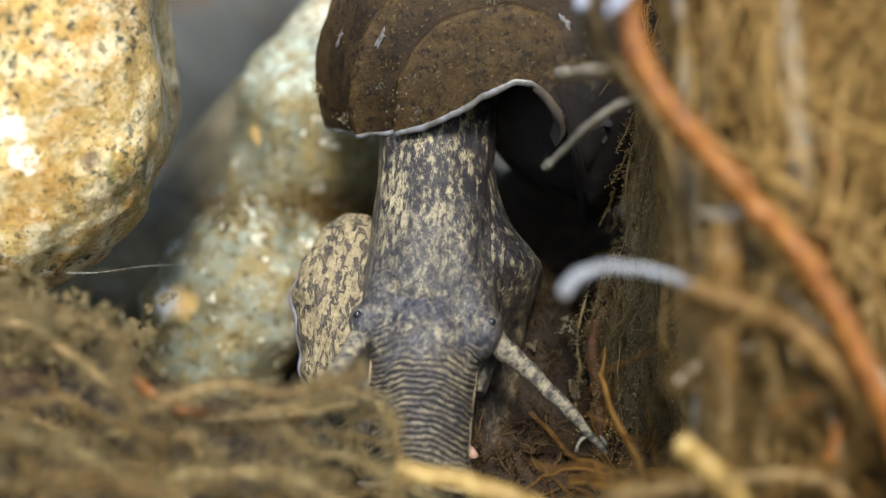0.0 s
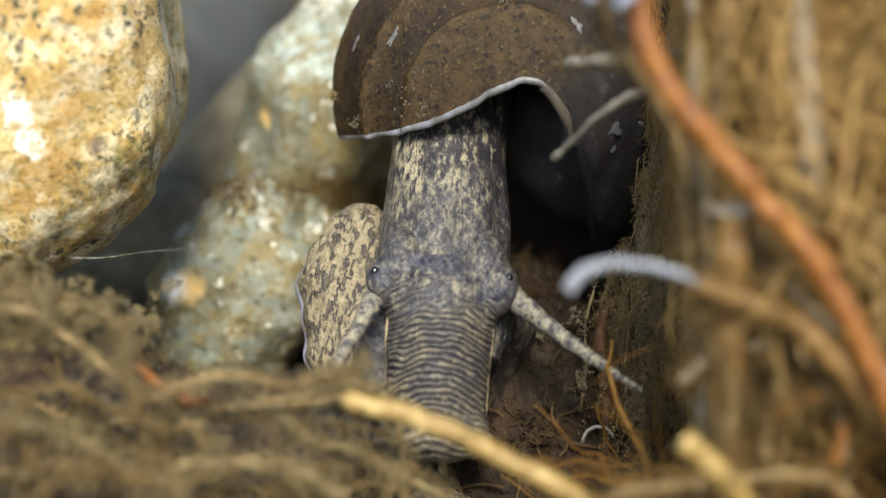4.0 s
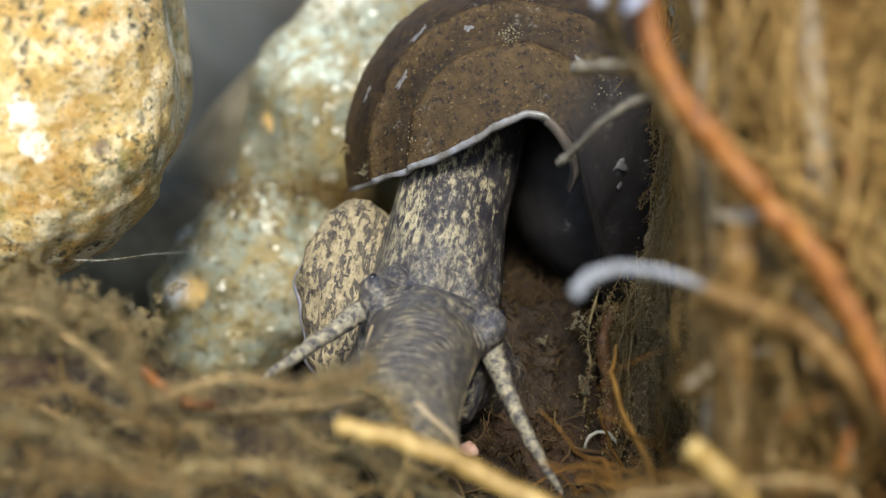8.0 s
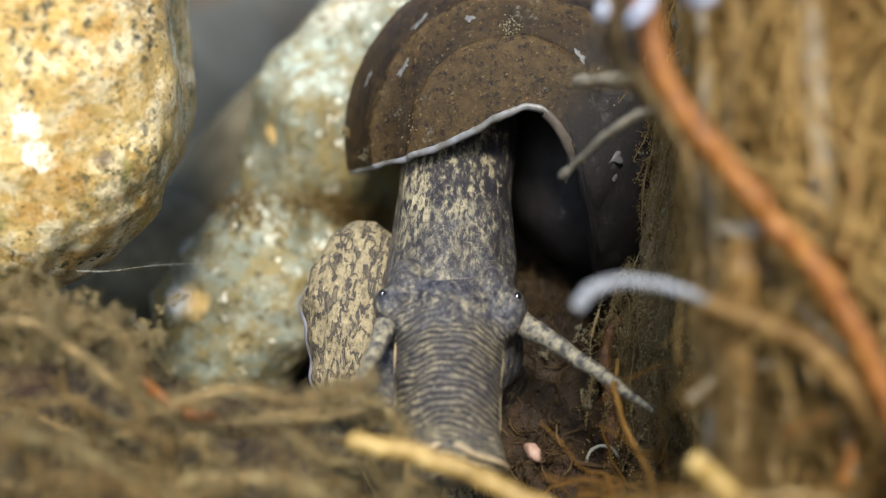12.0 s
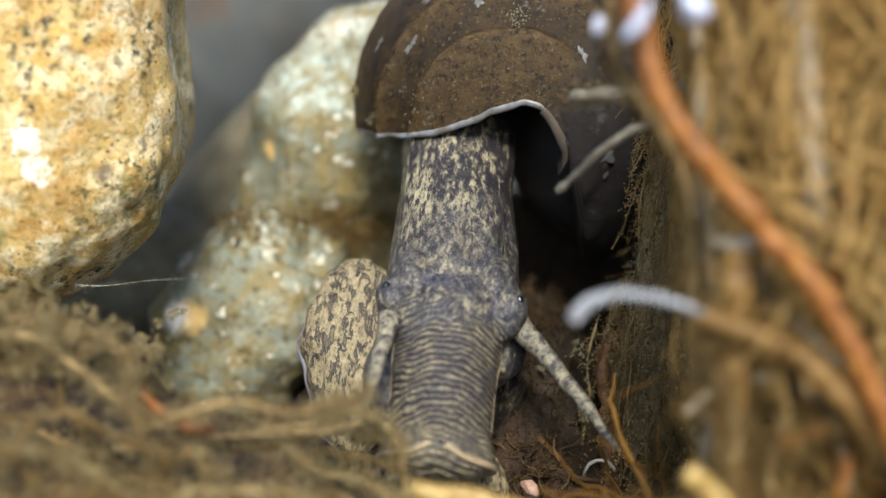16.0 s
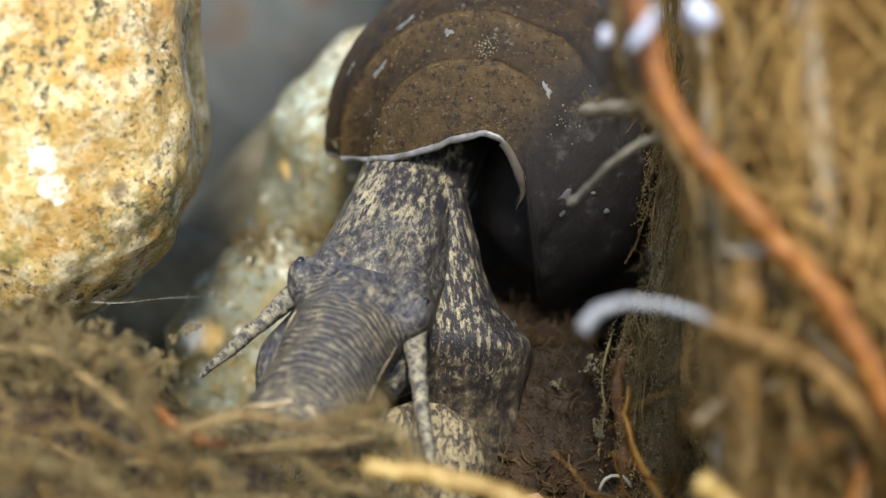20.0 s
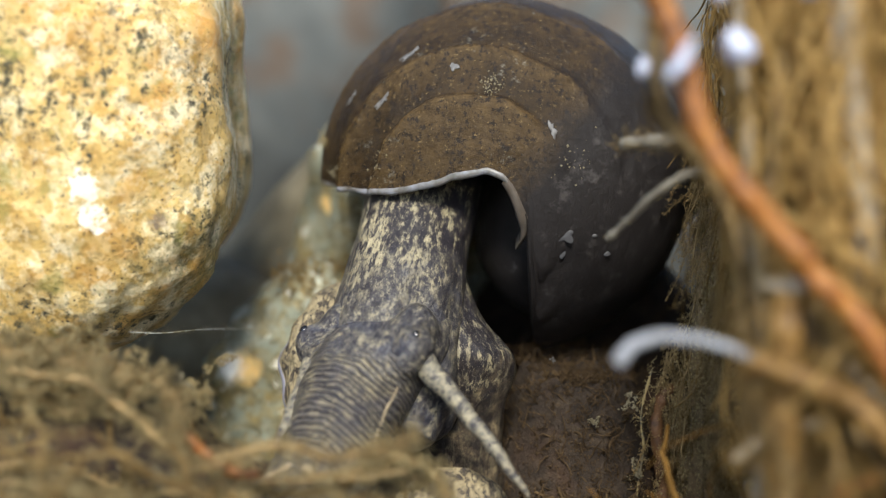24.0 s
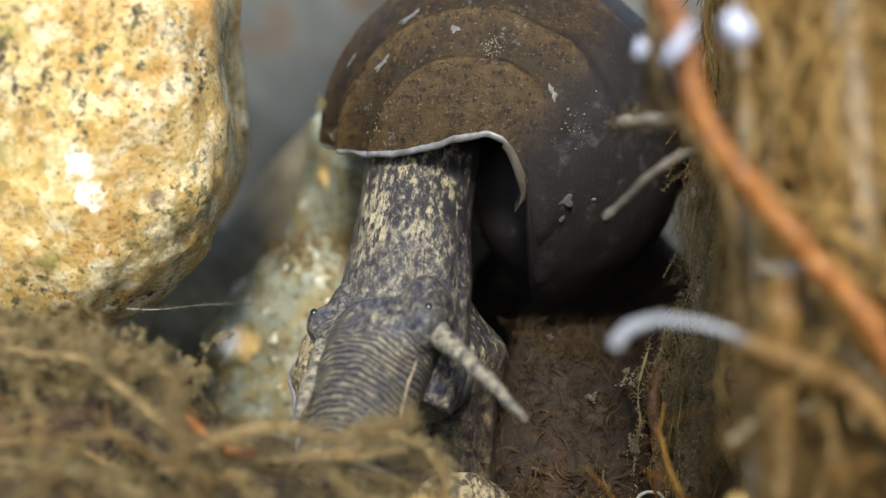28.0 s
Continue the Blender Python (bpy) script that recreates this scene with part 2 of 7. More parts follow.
def shell_skin():
    """Growth bands run in rings round the opening; the underside is black, with its shade painted in."""
    s = Shade("brown_shell", 0.5, 0.16)
    xyz = s.nt.nodes.new("ShaderNodeSeparateXYZ")
    s.link(s.space(), xyz.inputs[0])
    x, y, z = xyz.outputs

    def calc(op, a, b=0.0):
        n = s.nt.nodes.new("ShaderNodeMath")
        n.operation = op
        for socket, value in zip(n.inputs, (a, b)):
            if isinstance(value, (int, float)):
                socket.default_value = value
            else:
                s.link(value, socket)
        return n.outputs[0]

    p, q, r = calc("DIVIDE", x, 21.3), calc("DIVIDE", y, 18.5), calc("DIVIDE", z, 20.6)
    size = calc("SQRT", calc("ADD", calc("ADD", calc("MULTIPLY", p, p), calc("MULTIPLY", q, q)), calc("MULTIPLY", r, r)))
    dot = calc("ADD", calc("ADD", calc("MULTIPLY", p, -0.225), calc("MULTIPLY", q, -0.958)), calc("MULTIPLY", r, -0.175))
    ring = calc("MULTIPLY", calc("ARCCOSINE", calc("DIVIDE", dot, size)), 53.55)
    deg = calc("ADD", ring, calc("MULTIPLY", calc("SUBTRACT", s.noise(0.12, 2, 0.5), 0.5), 3.0))
    c = s.ramp(s.noise(0.3, 5, 0.65), (0.30, (0.012, 0.008, 0.005)), (0.50, (0.026, 0.016, 0.007)), (0.70, (0.046, 0.028, 0.011)))
    # crest light and groove shadow of each band are put into this tint
    tint = s.ramp(calc("DIVIDE", deg, 150.0), (0.0, 0.65), (0.12, 0.55), (0.175, 0.8), (0.186, 1.0), (0.1905, 1.0), (0.198, 0.1), (0.23, 0.0), (0.26, 0.35), (0.287, 0.85), (0.297, 1.0), (0.303, 0.1), (0.34, 0.0), (0.41, 0.35), (0.445, 0.8), (0.454, 0.9), (0.461, 0.05), (0.55, 0.1), (0.61, 0.5), (0.62, 0.0))
    c = s.mix(tint, c, s.ramp(s.noise(0.6, 5, 0.75), (0.35, (0.036, 0.022, 0.009)), (0.65, (0.084, 0.053, 0.021))))
    fine = s.noise(1.3, 5, 0.78)
    c = s.mix(s.ramp(fine, (0.53, 0.0), (0.59, 0.9)), c, (0.010, 0.007, 0.006))
    c = s.mix(s.ramp(s.noise(2.4, 4, 0.75, shift=(6, 2, 9)), (0.60, 0.0), (0.66, 0.85)), c, (0.15, 0.105, 0.045))
    c = s.mix(s.ramp(s.noise(0.24, 6, 0.85, shift=(3, 3, 3)), (0.61, 0.0), (0.68, 0.45)), c, (0.25, 0.24, 0.20))
    # black of the underside and the shade on it, in one slanted mask
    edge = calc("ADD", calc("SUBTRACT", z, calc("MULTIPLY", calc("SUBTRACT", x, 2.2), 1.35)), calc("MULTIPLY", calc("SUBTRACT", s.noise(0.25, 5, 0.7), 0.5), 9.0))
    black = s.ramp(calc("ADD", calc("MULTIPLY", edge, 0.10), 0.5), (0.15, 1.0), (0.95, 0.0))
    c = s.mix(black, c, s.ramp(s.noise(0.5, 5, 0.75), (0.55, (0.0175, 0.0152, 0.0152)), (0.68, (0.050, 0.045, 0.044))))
    s.bump(s.noise(1.8, 6, 0.75), 0.7, 0.25)
    lines = s.nt.nodes.new("ShaderNodeTexNoise")
    lines.inputs["Scale"].default_value, lines.inputs["Detail"].default_value = 1.0, 3
    mix = s.nt.nodes.new("ShaderNodeCombineXYZ")
    s.link(calc("MULTIPLY", deg, 0.7), mix.inputs[0])
    s.link(calc("MULTIPLY", x, 0.25), mix.inputs[1])
    s.link(mix.outputs[0], lines.inputs["Vector"])
    s.bump(lines.outputs["Fac"], 0.35, 0.15)
    return s.done(c)


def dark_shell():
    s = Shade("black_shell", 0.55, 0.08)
    # black shell colour, deepened by the shade under the shell
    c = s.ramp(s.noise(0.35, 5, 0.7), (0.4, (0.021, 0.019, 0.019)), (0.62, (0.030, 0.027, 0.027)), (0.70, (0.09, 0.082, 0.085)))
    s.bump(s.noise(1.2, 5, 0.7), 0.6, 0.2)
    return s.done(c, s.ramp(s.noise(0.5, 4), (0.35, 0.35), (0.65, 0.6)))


def nacre():
    s = Shade("pale_shell_lip", 0.35, 0.5, subsurface=0.15)
    c = s.ramp(s.noise(0.6, 4, 0.6), (0.3, (0.075, 0.064, 0.050)), (0.5, (0.135, 0.130, 0.125)), (0.7, (0.22, 0.225, 0.26)))
    s.bump(s.noise(2.0, 3), 0.4, 0.1)
    return s.done(c)


CREAM, MUD, INK = (0.27, 0.233, 0.145), (0.105, 0.092, 0.073), (0.018, 0.016, 0.020)


def specks(s, c):
    """Fine ink grains and pale grains on the skin."""
    c = s.mix(s.ramp(s.noise(3.4, 4, 0.75, squash=(1.2, 1.2, 0.7), shift=(4, 1, 7)), (0.54, 0.0), (0.60, 0.8)), c, (0.020, 0.018, 0.022))
    return s.mix(s.ramp(s.noise(3.8, 4, 0.75, squash=(1.1, 1.1, 0.8), shift=(1, 9, 2)), (0.60, 0.0), (0.65, 0.6)), c, (0.30, 0.27, 0.20))


def flecks(s, squash=(1.5, 1.5, 0.6), dark=0.0):
    """Cream and ink flecks drawn out along the body."""
    n = s.noise(1.12, 6, 0.68, squash=squash, bend=0.25)
    c = s.ramp(n, (0.425 + dark, INK), (0.465 + dark, (0.050, 0.045, 0.045)), (0.495 + dark, MUD), (0.525 + dark, CREAM), (0.75, (0.43, 0.375, 0.25)))
    c = s.mix(s.ramp(s.noise(0.20, 4, 0.6, shift=(5, 5, 1)), (0.47, 0.0), (0.58, 0.9)), c, s.ramp(n, (0.53, INK), (0.575, (0.10, 0.088, 0.068)), (0.63, (0.22, 0.19, 0.13))))
    return n, specks(s, c)


def mottle(s):
    """The small blue-grey mottling of the head."""
    n = s.noise(1.25, 6, 0.74, squash=(1.2, 1.2, 0.8), bend=0.3)
    c = s.ramp(n, (0.40, (0.020, 0.019, 0.023)), (0.47, (0.048, 0.045, 0.050)), (0.54, (0.092, 0.084, 0.074)), (0.61, (0.24, 0.208, 0.142)))
    blue = s.ramp(s.noise(0.32, 4, 0.6, shift=(2, 6, 1)), (0.49, 0.0), (0.60, 0.75))
    c = s.mix(blue, c, s.ramp(n, (0.40, (0.020, 0.021, 0.034)), (0.60, (0.070, 0.072, 0.092))))
    return n, specks(s, c)


def height_over(s, add, ragged):
    """Height in the part's own space, from 0 to 1 over twenty millimetres, with a ragged edge."""
    xyz = s.nt.nodes.new("ShaderNodeSeparateXYZ")
    s.link(s.space((0.05, 0.05, 0.05)), xyz.inputs[0])
    shift = s.nt.nodes.new("ShaderNodeMath")
    shift.operation, shift.inputs[1].default_value = "ADD", add
    s.link(xyz.outputs[2], shift.inputs[0])
    return s.mix(ragged, shift.outputs[0], s.noise(0.4, 4, 0.6))


def neck_skin():
    s = Shade("flecked_neck_skin", 0.42, 0.2, subsurface=0.06)
    n, c = flecks(s)
    xyz = s.nt.nodes.new("ShaderNodeSeparateXYZ")
    s.link(s.space((0.05, 0.05, 0.05), (0.5, 0.0, 0.0)), xyz.inputs[0])
    side = s.mix(0.35, xyz.outputs[0], s.noise(0.28, 4, 0.65, shift=(8, 2, 3)))
    c = s.mix(s.ramp(side, (0.56, 0.0), (0.64, 0.9)), c, s.ramp(n, (0.55, INK), (0.585, (0.070, 0.062, 0.052)), (0.62, CREAM)))
    n2, grey = mottle(s)
    c = s.mix(s.ramp(height_over(s, 0.0, 0.5), (0.30, 0.9), (0.52, 0.0)), c, grey)
    s.bump(n, 0.5, 0.3)
    s.bump(s.noise(4.0, 3, squash=(1, 1, 0.4)), 0.4, 0.1)
    return s.done(c)


def flank_skin():
    """The skirt below the neck: the flecks run on, darker and longer; low down its shade is painted in."""
    s = Shade("flecked_flank_skin", 0.45, 0.18, subsurface=0.05)
    n, c = flecks(s, (1.7, 1.7, 0.35), 0.045)
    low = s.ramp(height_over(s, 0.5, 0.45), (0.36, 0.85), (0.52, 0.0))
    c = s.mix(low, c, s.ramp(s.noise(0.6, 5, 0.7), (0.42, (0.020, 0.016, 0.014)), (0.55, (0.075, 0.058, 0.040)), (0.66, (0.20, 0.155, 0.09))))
    s.bump(n, 0.6, 0.4)
    return s.done(c)


def head_skin():
    """Flecked at the nape, mottled and bluish between the eyes, ringed with fine broken wrinkles down the snout."""
    s = Shade("grey_head_skin", 0.42, 0.2, subsurface=0.06)
    n, c = mottle(s)
    n2, nape = flecks(s)
    c = s.mix(s.ramp(height_over(s, 0.4, 0.5), (0.50, 0.0), (0.66, 0.8)), c, nape)
    xyz = s.nt.nodes.new("ShaderNodeSeparateXYZ")
    s.link(s.space(), xyz.inputs[0])
    sq, bow = s.nt.nodes.new("ShaderNodeMath"), s.nt.nodes.new("ShaderNodeMath")
    sq.operation, bow.operation, bow.inputs[1].default_value = "MULTIPLY", "MULTIPLY_ADD", 0.055
    s.link(xyz.outputs[0], sq.inputs[0]), s.link(xyz.outputs[0], sq.inputs[1])
    s.link(sq.outputs[0], bow.inputs[0]), s.link(xyz.outputs[2], bow.inputs[2])
    bent = s.nt.nodes.new("ShaderNodeCombineXYZ")
    s.link(xyz.outputs[0], bent.inputs[0]), s.link(xyz.outputs[1], bent.inputs[1]), s.link(bow.outputs[0], bent.inputs[2])
    wave = s.nt.nodes.new("ShaderNodeTexWave")
    wave.bands_direction = "Z"
    for name, value in (("Scale", 0.52), ("Distortion", 15.0), ("Detail", 4.0), ("Detail Scale", 0.45)):
        wave.inputs[name].default_value = value
    s.link(bent.outputs[0], wave.inputs["Vector"])
    w = wave.outputs["Fac"]
    skin = s.ramp(s.noise(1.5, 5, 0.70, squash=(0.7, 0.7, 1.0)), (0.36, (0.066, 0.061, 0.056)), (0.5, (0.140, 0.122, 0.090)), (0.62, (0.28, 0.236, 0.152)))
    skin = s.mix(s.ramp(s.noise(0.3, 3, 0.6, shift=(1, 8, 3)), (0.48, 0.0), (0.62, 0.6)), skin, (0.060, 0.058, 0.074))
    cut = s.ramp(s.mix(0.63, w, s.noise(1.1, 6, 0.78, squash=(0.5, 0.5, 1.2), shift=(3, 1, 4))), (0.36, 1.0), (0.45, 0.8), (0.53, 0.0))
    cut = s.mix(s.ramp(height_over(s, 0.95, 0.25), (0.20, 0.8), (0.30, 0.0)), cut, (0.0, 0.0, 0.0))
    skin = specks(s, s.mix(cut, skin, (0.024, 0.022, 0.026)))
    snout = s.ramp(height_over(s, 0.66, 0.4), (0.42, 1.0), (0.50, 0.0))
    c = s.mix(snout, c, skin)
    s.bump(n, 0.4, 0.2)
    s.bump(s.mix(snout, (0.5, 0.5, 0.5), w), 0.6, 0.35)
    s.bump(s.noise(4.0, 3), 0.4, 0.1)
    return s.done(c)


def tentacle_skin():
    s = Shade("speckled_tentacle_skin", 0.5, 0.14, subsurface=0.08)
    w = s.noise(1.5, 3, 0.6, squash=(0.5, 0.5, 1.0), bend=0.5)
    n = s.noise(2.0, 5, 0.70)
    c = s.ramp(n, (0.36, (0.12, 0.11, 0.092)), (0.5, (0.20, 0.18, 0.135)), (0.64, (0.31, 0.27, 0.18)))
    c = s.mix(s.ramp(w, (0.40, 0.9), (0.455, 0.4), (0.50, 0.0), (0.59, 0.0), (0.64, 0.75)), c, (0.040, 0.038, 0.045))
    s.bump(w, 0.4, 0.15)
    return s.done(c)


def foot_skin():
    s = Shade("furrowed_foot_skin", 0.5, 0.14, subsurface=0.08)
    crack = s.noise(0.9, 4, 0.62, squash=(1.5, 1.2, 0.62), bend=0.8)
    n = s.noise(1.6, 5, 0.7, squash=(1.2, 1.2, 0.7))
    c = s.ramp(n, (0.35, (0.11, 0.090, 0.058)), (0.5, (0.24, 0.196, 0.118)), (0.7, (0.35, 0.29, 0.18)))
    c = s.mix(s.ramp(crack, (0.38, 0.6), (0.43, 1.0), (0.465, 0.8), (0.50, 0.0)), c, (0.028, 0.024, 0.026))
    c = s.mix(s.ramp(s.noise(2.2, 4, 0.7), (0.58, 0.0), (0.66, 0.8)), c, (0.05, 0.045, 0.045))
    s.bump(crack, 0.6, 0.6)
    s.bump(n, 0.4, 0.2)
    return s.done(c)


def shaded_foot_skin():
    s = Shade("shaded_foot_skin", 0.5, 0.14, subsurface=0.05)
    # mottled foot skin coloured as it looks in shade
    n = s.noise(1.1, 5, 0.68, squash=(1.2, 1.2, 0.6), bend=0.6)
    c = s.ramp(n, (0.43, (0.012, 0.011, 0.013)), (0.50, (0.046, 0.041, 0.038)), (0.57, (0.095, 0.082, 0.060)), (0.65, (0.18, 0.15, 0.09)))
    c = s.mix(s.ramp(s.noise(0.2, 4, 0.6, shift=(3, 3, 0)), (0.46, 0.0), (0.60, 0.8)), c, (0.028, 0.024, 0.022))
    s.bump(n, 0.6, 0.4)
    return s.done(c)


def plain(name, colour, rough=0.4, spec=0.5, coat=0.0, subsurface=0.0):
    s = Shade(name, rough, spec, coat, subsurface=subsurface)
    a = tuple(v * 0.7 for v in colour)
    c = s.ramp(s.noise(0.9, 4, 0.6), (0.3, a), (0.65, colour))
    s.bump(s.noise(2.0, 3), 0.3, 0.1)
    return s.done(c)


M_GRANITE, M_OLIVE, M_GREY, M_BED = granite(), olive_stone(), grey_stone(), stream_bed()
# the near-white patch paints sunlight on the stone's top ridge
M_PALE = pale_stone("pale_green_stone", (((1.0, -12, -9), 11.0, None), ((-8, -9, 10), 7.5, (0.58, 0.68, 0.62)), ((-7, -6.5, 18), 4.5, (0.92, 0.88, 0.76)), ((-10.3, -9.9, -0.5), 1.6, (0.90, 0.62, 0.25))))
# the small orange and white patches paint a sunlit wedge on the stone
M_MOTTLED = pale_stone("mottled_stone", (((-3, -6, 11.5), 3.5, (0.56, 0.60, 0.52)), ((-5.2, -8.4, -0.6), 2.2, (0.74, 0.48, 0.17)), ((-6.4, -7.8, -1.6), 2.1, (0.93, 0.90, 0.82))))
M_FLUFF = growth("olive_fluff", (0.135, 0.096, 0.042), (0.32, 0.243, 0.112), (0.52, 0.42, 0.225), 0.4)
M_TAN = growth("tan_fibre", (0.070, 0.040, 0.013), (0.175, 0.108, 0.037), (0.31, 0.21, 0.085), 0.35)
M_RUST = growth("rust_fibre", (0.032, 0.020, 0.011), (0.075, 0.047, 0.024), (0.14, 0.092, 0.045), 0.25)
M_COAT = growth("woolly_algae_coat", (0.16, 0.113, 0.048), (0.385, 0.290, 0.130), (0.57, 0.455, 0.24), 0.35)
M_MATRUST = growth("rusty_algae_coat", (0.13, 0.075, 0.028), (0.31, 0.20, 0.080), (0.46, 0.34, 0.17), 0.35)
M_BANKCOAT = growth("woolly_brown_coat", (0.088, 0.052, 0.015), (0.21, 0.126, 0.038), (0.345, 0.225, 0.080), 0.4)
# tan coat with the bank's brightness put into a paler colour
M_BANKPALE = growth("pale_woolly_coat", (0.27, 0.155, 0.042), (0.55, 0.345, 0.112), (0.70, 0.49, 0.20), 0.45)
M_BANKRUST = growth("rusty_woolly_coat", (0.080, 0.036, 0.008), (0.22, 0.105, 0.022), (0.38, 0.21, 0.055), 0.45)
M_EDGEMOSS = growth("edge_moss", (0.12, 0.080, 0.034), (0.29, 0.20, 0.085), (0.46, 0.34, 0.17), 0.45)
M_DARKEARTH = bark("mossy_earth", (0.075, 0.048, 0.022), (0.20, 0.132, 0.060), (0.34, 0.235, 0.115), 0.85)
M_EARTH = bank_earth()
M_LIPFOLD = plain("brown_lip_fold", (0.095, 0.078, 0.064), 0.45, 0.2, subsurface=0.2)
M_ORANGE = bark("orange_stem", (0.065, 0.022, 0.005), (0.22, 0.075, 0.010), (0.39, 0.175, 0.036), 0.5, 0.35)
M_STRAW = bark("straw_root", (0.11, 0.062, 0.015), (0.30, 0.19, 0.052), (0.50, 0.36, 0.14), 0.45, 0.5)
M_BROWNROOT = bark("brown_root", (0.10, 0.058, 0.020), (0.24, 0.155, 0.060), (0.38, 0.265, 0.12), 0.65)
M_GOLDROOT = bark("golden_root", (0.075, 0.038, 0.009), (0.175, 0.092, 0.022), (0.27, 0.16, 0.048), 0.55, 0.6)
M_TWIG = bark("grey_brown_twig", (0.09, 0.075, 0.055), (0.15, 0.13, 0.098), (0.21, 0.19, 0.15), 0.6)
M_WHITE = bark("white_root", (0.14, 0.14, 0.145), (0.24, 0.245, 0.265), (0.34, 0.35, 0.39), 0.28)
M_BEIGE = bark("beige_stem", (0.22, 0.165, 0.10), (0.34, 0.275, 0.19), (0.43, 0.37, 0.28), 0.5)
M_SHELL, M_BLACK, M_LIP = shell_skin(), dark_shell(), nacre()
M_NECK, M_HEAD, M_TENT, M_FOOT = neck_skin(), head_skin(), tentacle_skin(), foot_skin()
M_FOOTSHADE, M_FLANK = shaded_foot_skin(), flank_skin()
M_EYE = plain("black_eye", (0.01, 0.01, 0.012), 0.12, 0.6)
M_EYERING = plain("pale_eye_ring", (0.19, 0.17, 0.13), 0.35)
M_RUSTBARK = bark("rust_bark", (0.045, 0.021, 0.009), (0.115, 0.052, 0.018), (0.19, 0.10, 0.04), 0.6)
M_EDGE = plain("bluish_foot_edge", (0.17, 0.165, 0.20), 0.4, 0.2, subsurface=0.2)
M_MOUTH = plain("pale_mouth_lip", (0.33, 0.26, 0.165), 0.45, 0.2, subsurface=0.15)
M_GREYSPOT = plain("grey_spot_shell", (0.042, 0.040, 0.043), 0.4, 0.3)
M_CHIP = plain("white_chip", (0.15, 0.145, 0.142), 0.45, 0.25)
# bubble with the sky's reflection put into a bluish-white colour
M_GLINTBUBBLE = plain("glint_bubble", (0.50, 0.53, 0.66), 0.2, 0.6, 0.5)
M_PINK = bark("pinkish_grain", (0.20, 0.12, 0.09), (0.33, 0.20, 0.15), (0.45, 0.31, 0.25), 0.6)
M_CRUMB = plain("pale_crumb", (0.21, 0.18, 0.115), 0.8, 0.2)
M_THREAD = plain("grey_thread", (0.40, 0.39, 0.34), 0.6)


# ---- mesh tools ----
class Build:
    """Gathers tubes, sheets and lumps, in millimetres, into one mesh."""

    def __init__(self):
        self.v, self.f, self.n = [], [], 0

    def add(self, verts, faces):
        self.v.append(np.asarray(verts, float))
        self.f.append(np.asarray(faces, int) + self.n)
        self.n += len(verts)

    def tube(self, pts, radii, sides=6):
        pts = np.asarray(pts, float)
        k = len(pts)
        radii = np.broadcast_to(np.asarray(radii, float), (k,))
        tang = np.gradient(pts, axis=0)
        tang /= np.linalg.norm(tang, axis=1, keepdims=True) + 1e-9
        ref = np.eye(3)[np.argmin(np.abs(pts[-1] - pts[0]))]
        a = np.cross(tang, ref)
        a /= np.linalg.norm(a, axis=1, keepdims=True) + 1e-9
        b = np.cross(tang, a)
        ang = np.arange(sides) * 2 * np.pi / sides
        ring = pts[:, None] + radii[:, None, None] * (np.cos(ang)[None, :, None] * a[:, None] + np.sin(ang)[None, :, None] * b[:, None])
        i, j = np.meshgrid(np.arange(k - 1), np.arange(sides), indexing="ij")
        j2 = (j + 1) % sides
        self.add(ring.reshape(-1, 3), np.stack([i * sides + j, i * sides + j2, (i + 1) * sides + j2, (i + 1) * sides + j], -1).reshape(-1, 4))

    def sheet(self, grid, wrap=False):
        grid = np.asarray(grid, float)
        r, c = grid.shape[:2]
        i, j = np.meshgrid(np.arange(r - 1), np.arange(c if wrap else c - 1), indexing="ij")
        j2 = (j + 1) % c
        self.add(grid.reshape(-1, 3), np.stack([i * c + j, i * c + j2, (i + 1) * c + j2, (i + 1) * c + j], -1).reshape(-1, 4))

    def lump(self, centre, radii, rough=0.0, scale=1.0, rows=12, cols=18):
        th, ph = np.meshgrid(np.linspace(0.02, np.pi - 0.02, rows), np.arange(cols) * 2 * np.pi / cols, indexing="ij")
        d = np.stack([np.sin(th) * np.cos(ph), np.sin(th) * np.sin(ph), np.cos(th)], -1)
        p = d * np.asarray(radii, float)
        if rough:
            for idx in np.ndindex(th.shape):
                p[idx] *= 1 + rough * noise.noise(Vector((p[idx] + np.asarray(centre)) * scale))
        self.sheet(p + np.asarray(centre, float), wrap=True)

    def crumbs(self, centres, sizes, rg):
        """Many small irregular grains."""
        th, ph = np.meshgrid(np.linspace(0.3, np.pi - 0.3, 3), np.arange(4) * 2 * np.pi / 4, indexing="ij")
        t = np.stack([np.sin(th) * np.cos(ph), np.sin(th) * np.sin(ph), np.cos(th)], -1).reshape(-1, 3)
        n = len(centres)
        v = t[None] * rg.uniform(0.55, 1.3, (n, len(t), 1)) * np.asarray(sizes)[:, None, None] * rg.uniform(0.6, 1.2, (n, 1, 3)) + np.asarray(centres)[:, None]
        i, j = np.meshgrid(np.arange(2), np.arange(4), indexing="ij")
        f = np.stack([i * 4 + j, i * 4 + (j + 1) % 4, (i + 1) * 4 + (j + 1) % 4, (i + 1) * 4 + j], -1).reshape(-1, 4)
        self.add(v.reshape(-1, 3), (f[None] + np.arange(n)[:, None, None] * len(t)).reshape(-1, 4))

    def wool(self, path, radius, seed, sides=14, fine=3):
        """A lumpy, broken sleeve round a path."""
        k = len(path) * fine
        pts = np.stack([np.interp(np.linspace(0, 1, k), np.linspace(0, 1, len(path)), path[:, a]) for a in range(3)], -1)
        self.tube(pts, radius, sides)
        v = self.v[-1].reshape(k, sides, 3)
        for i in range(k):
            fade = min(1.0, i / 6, (k - 1 - i) / 6)
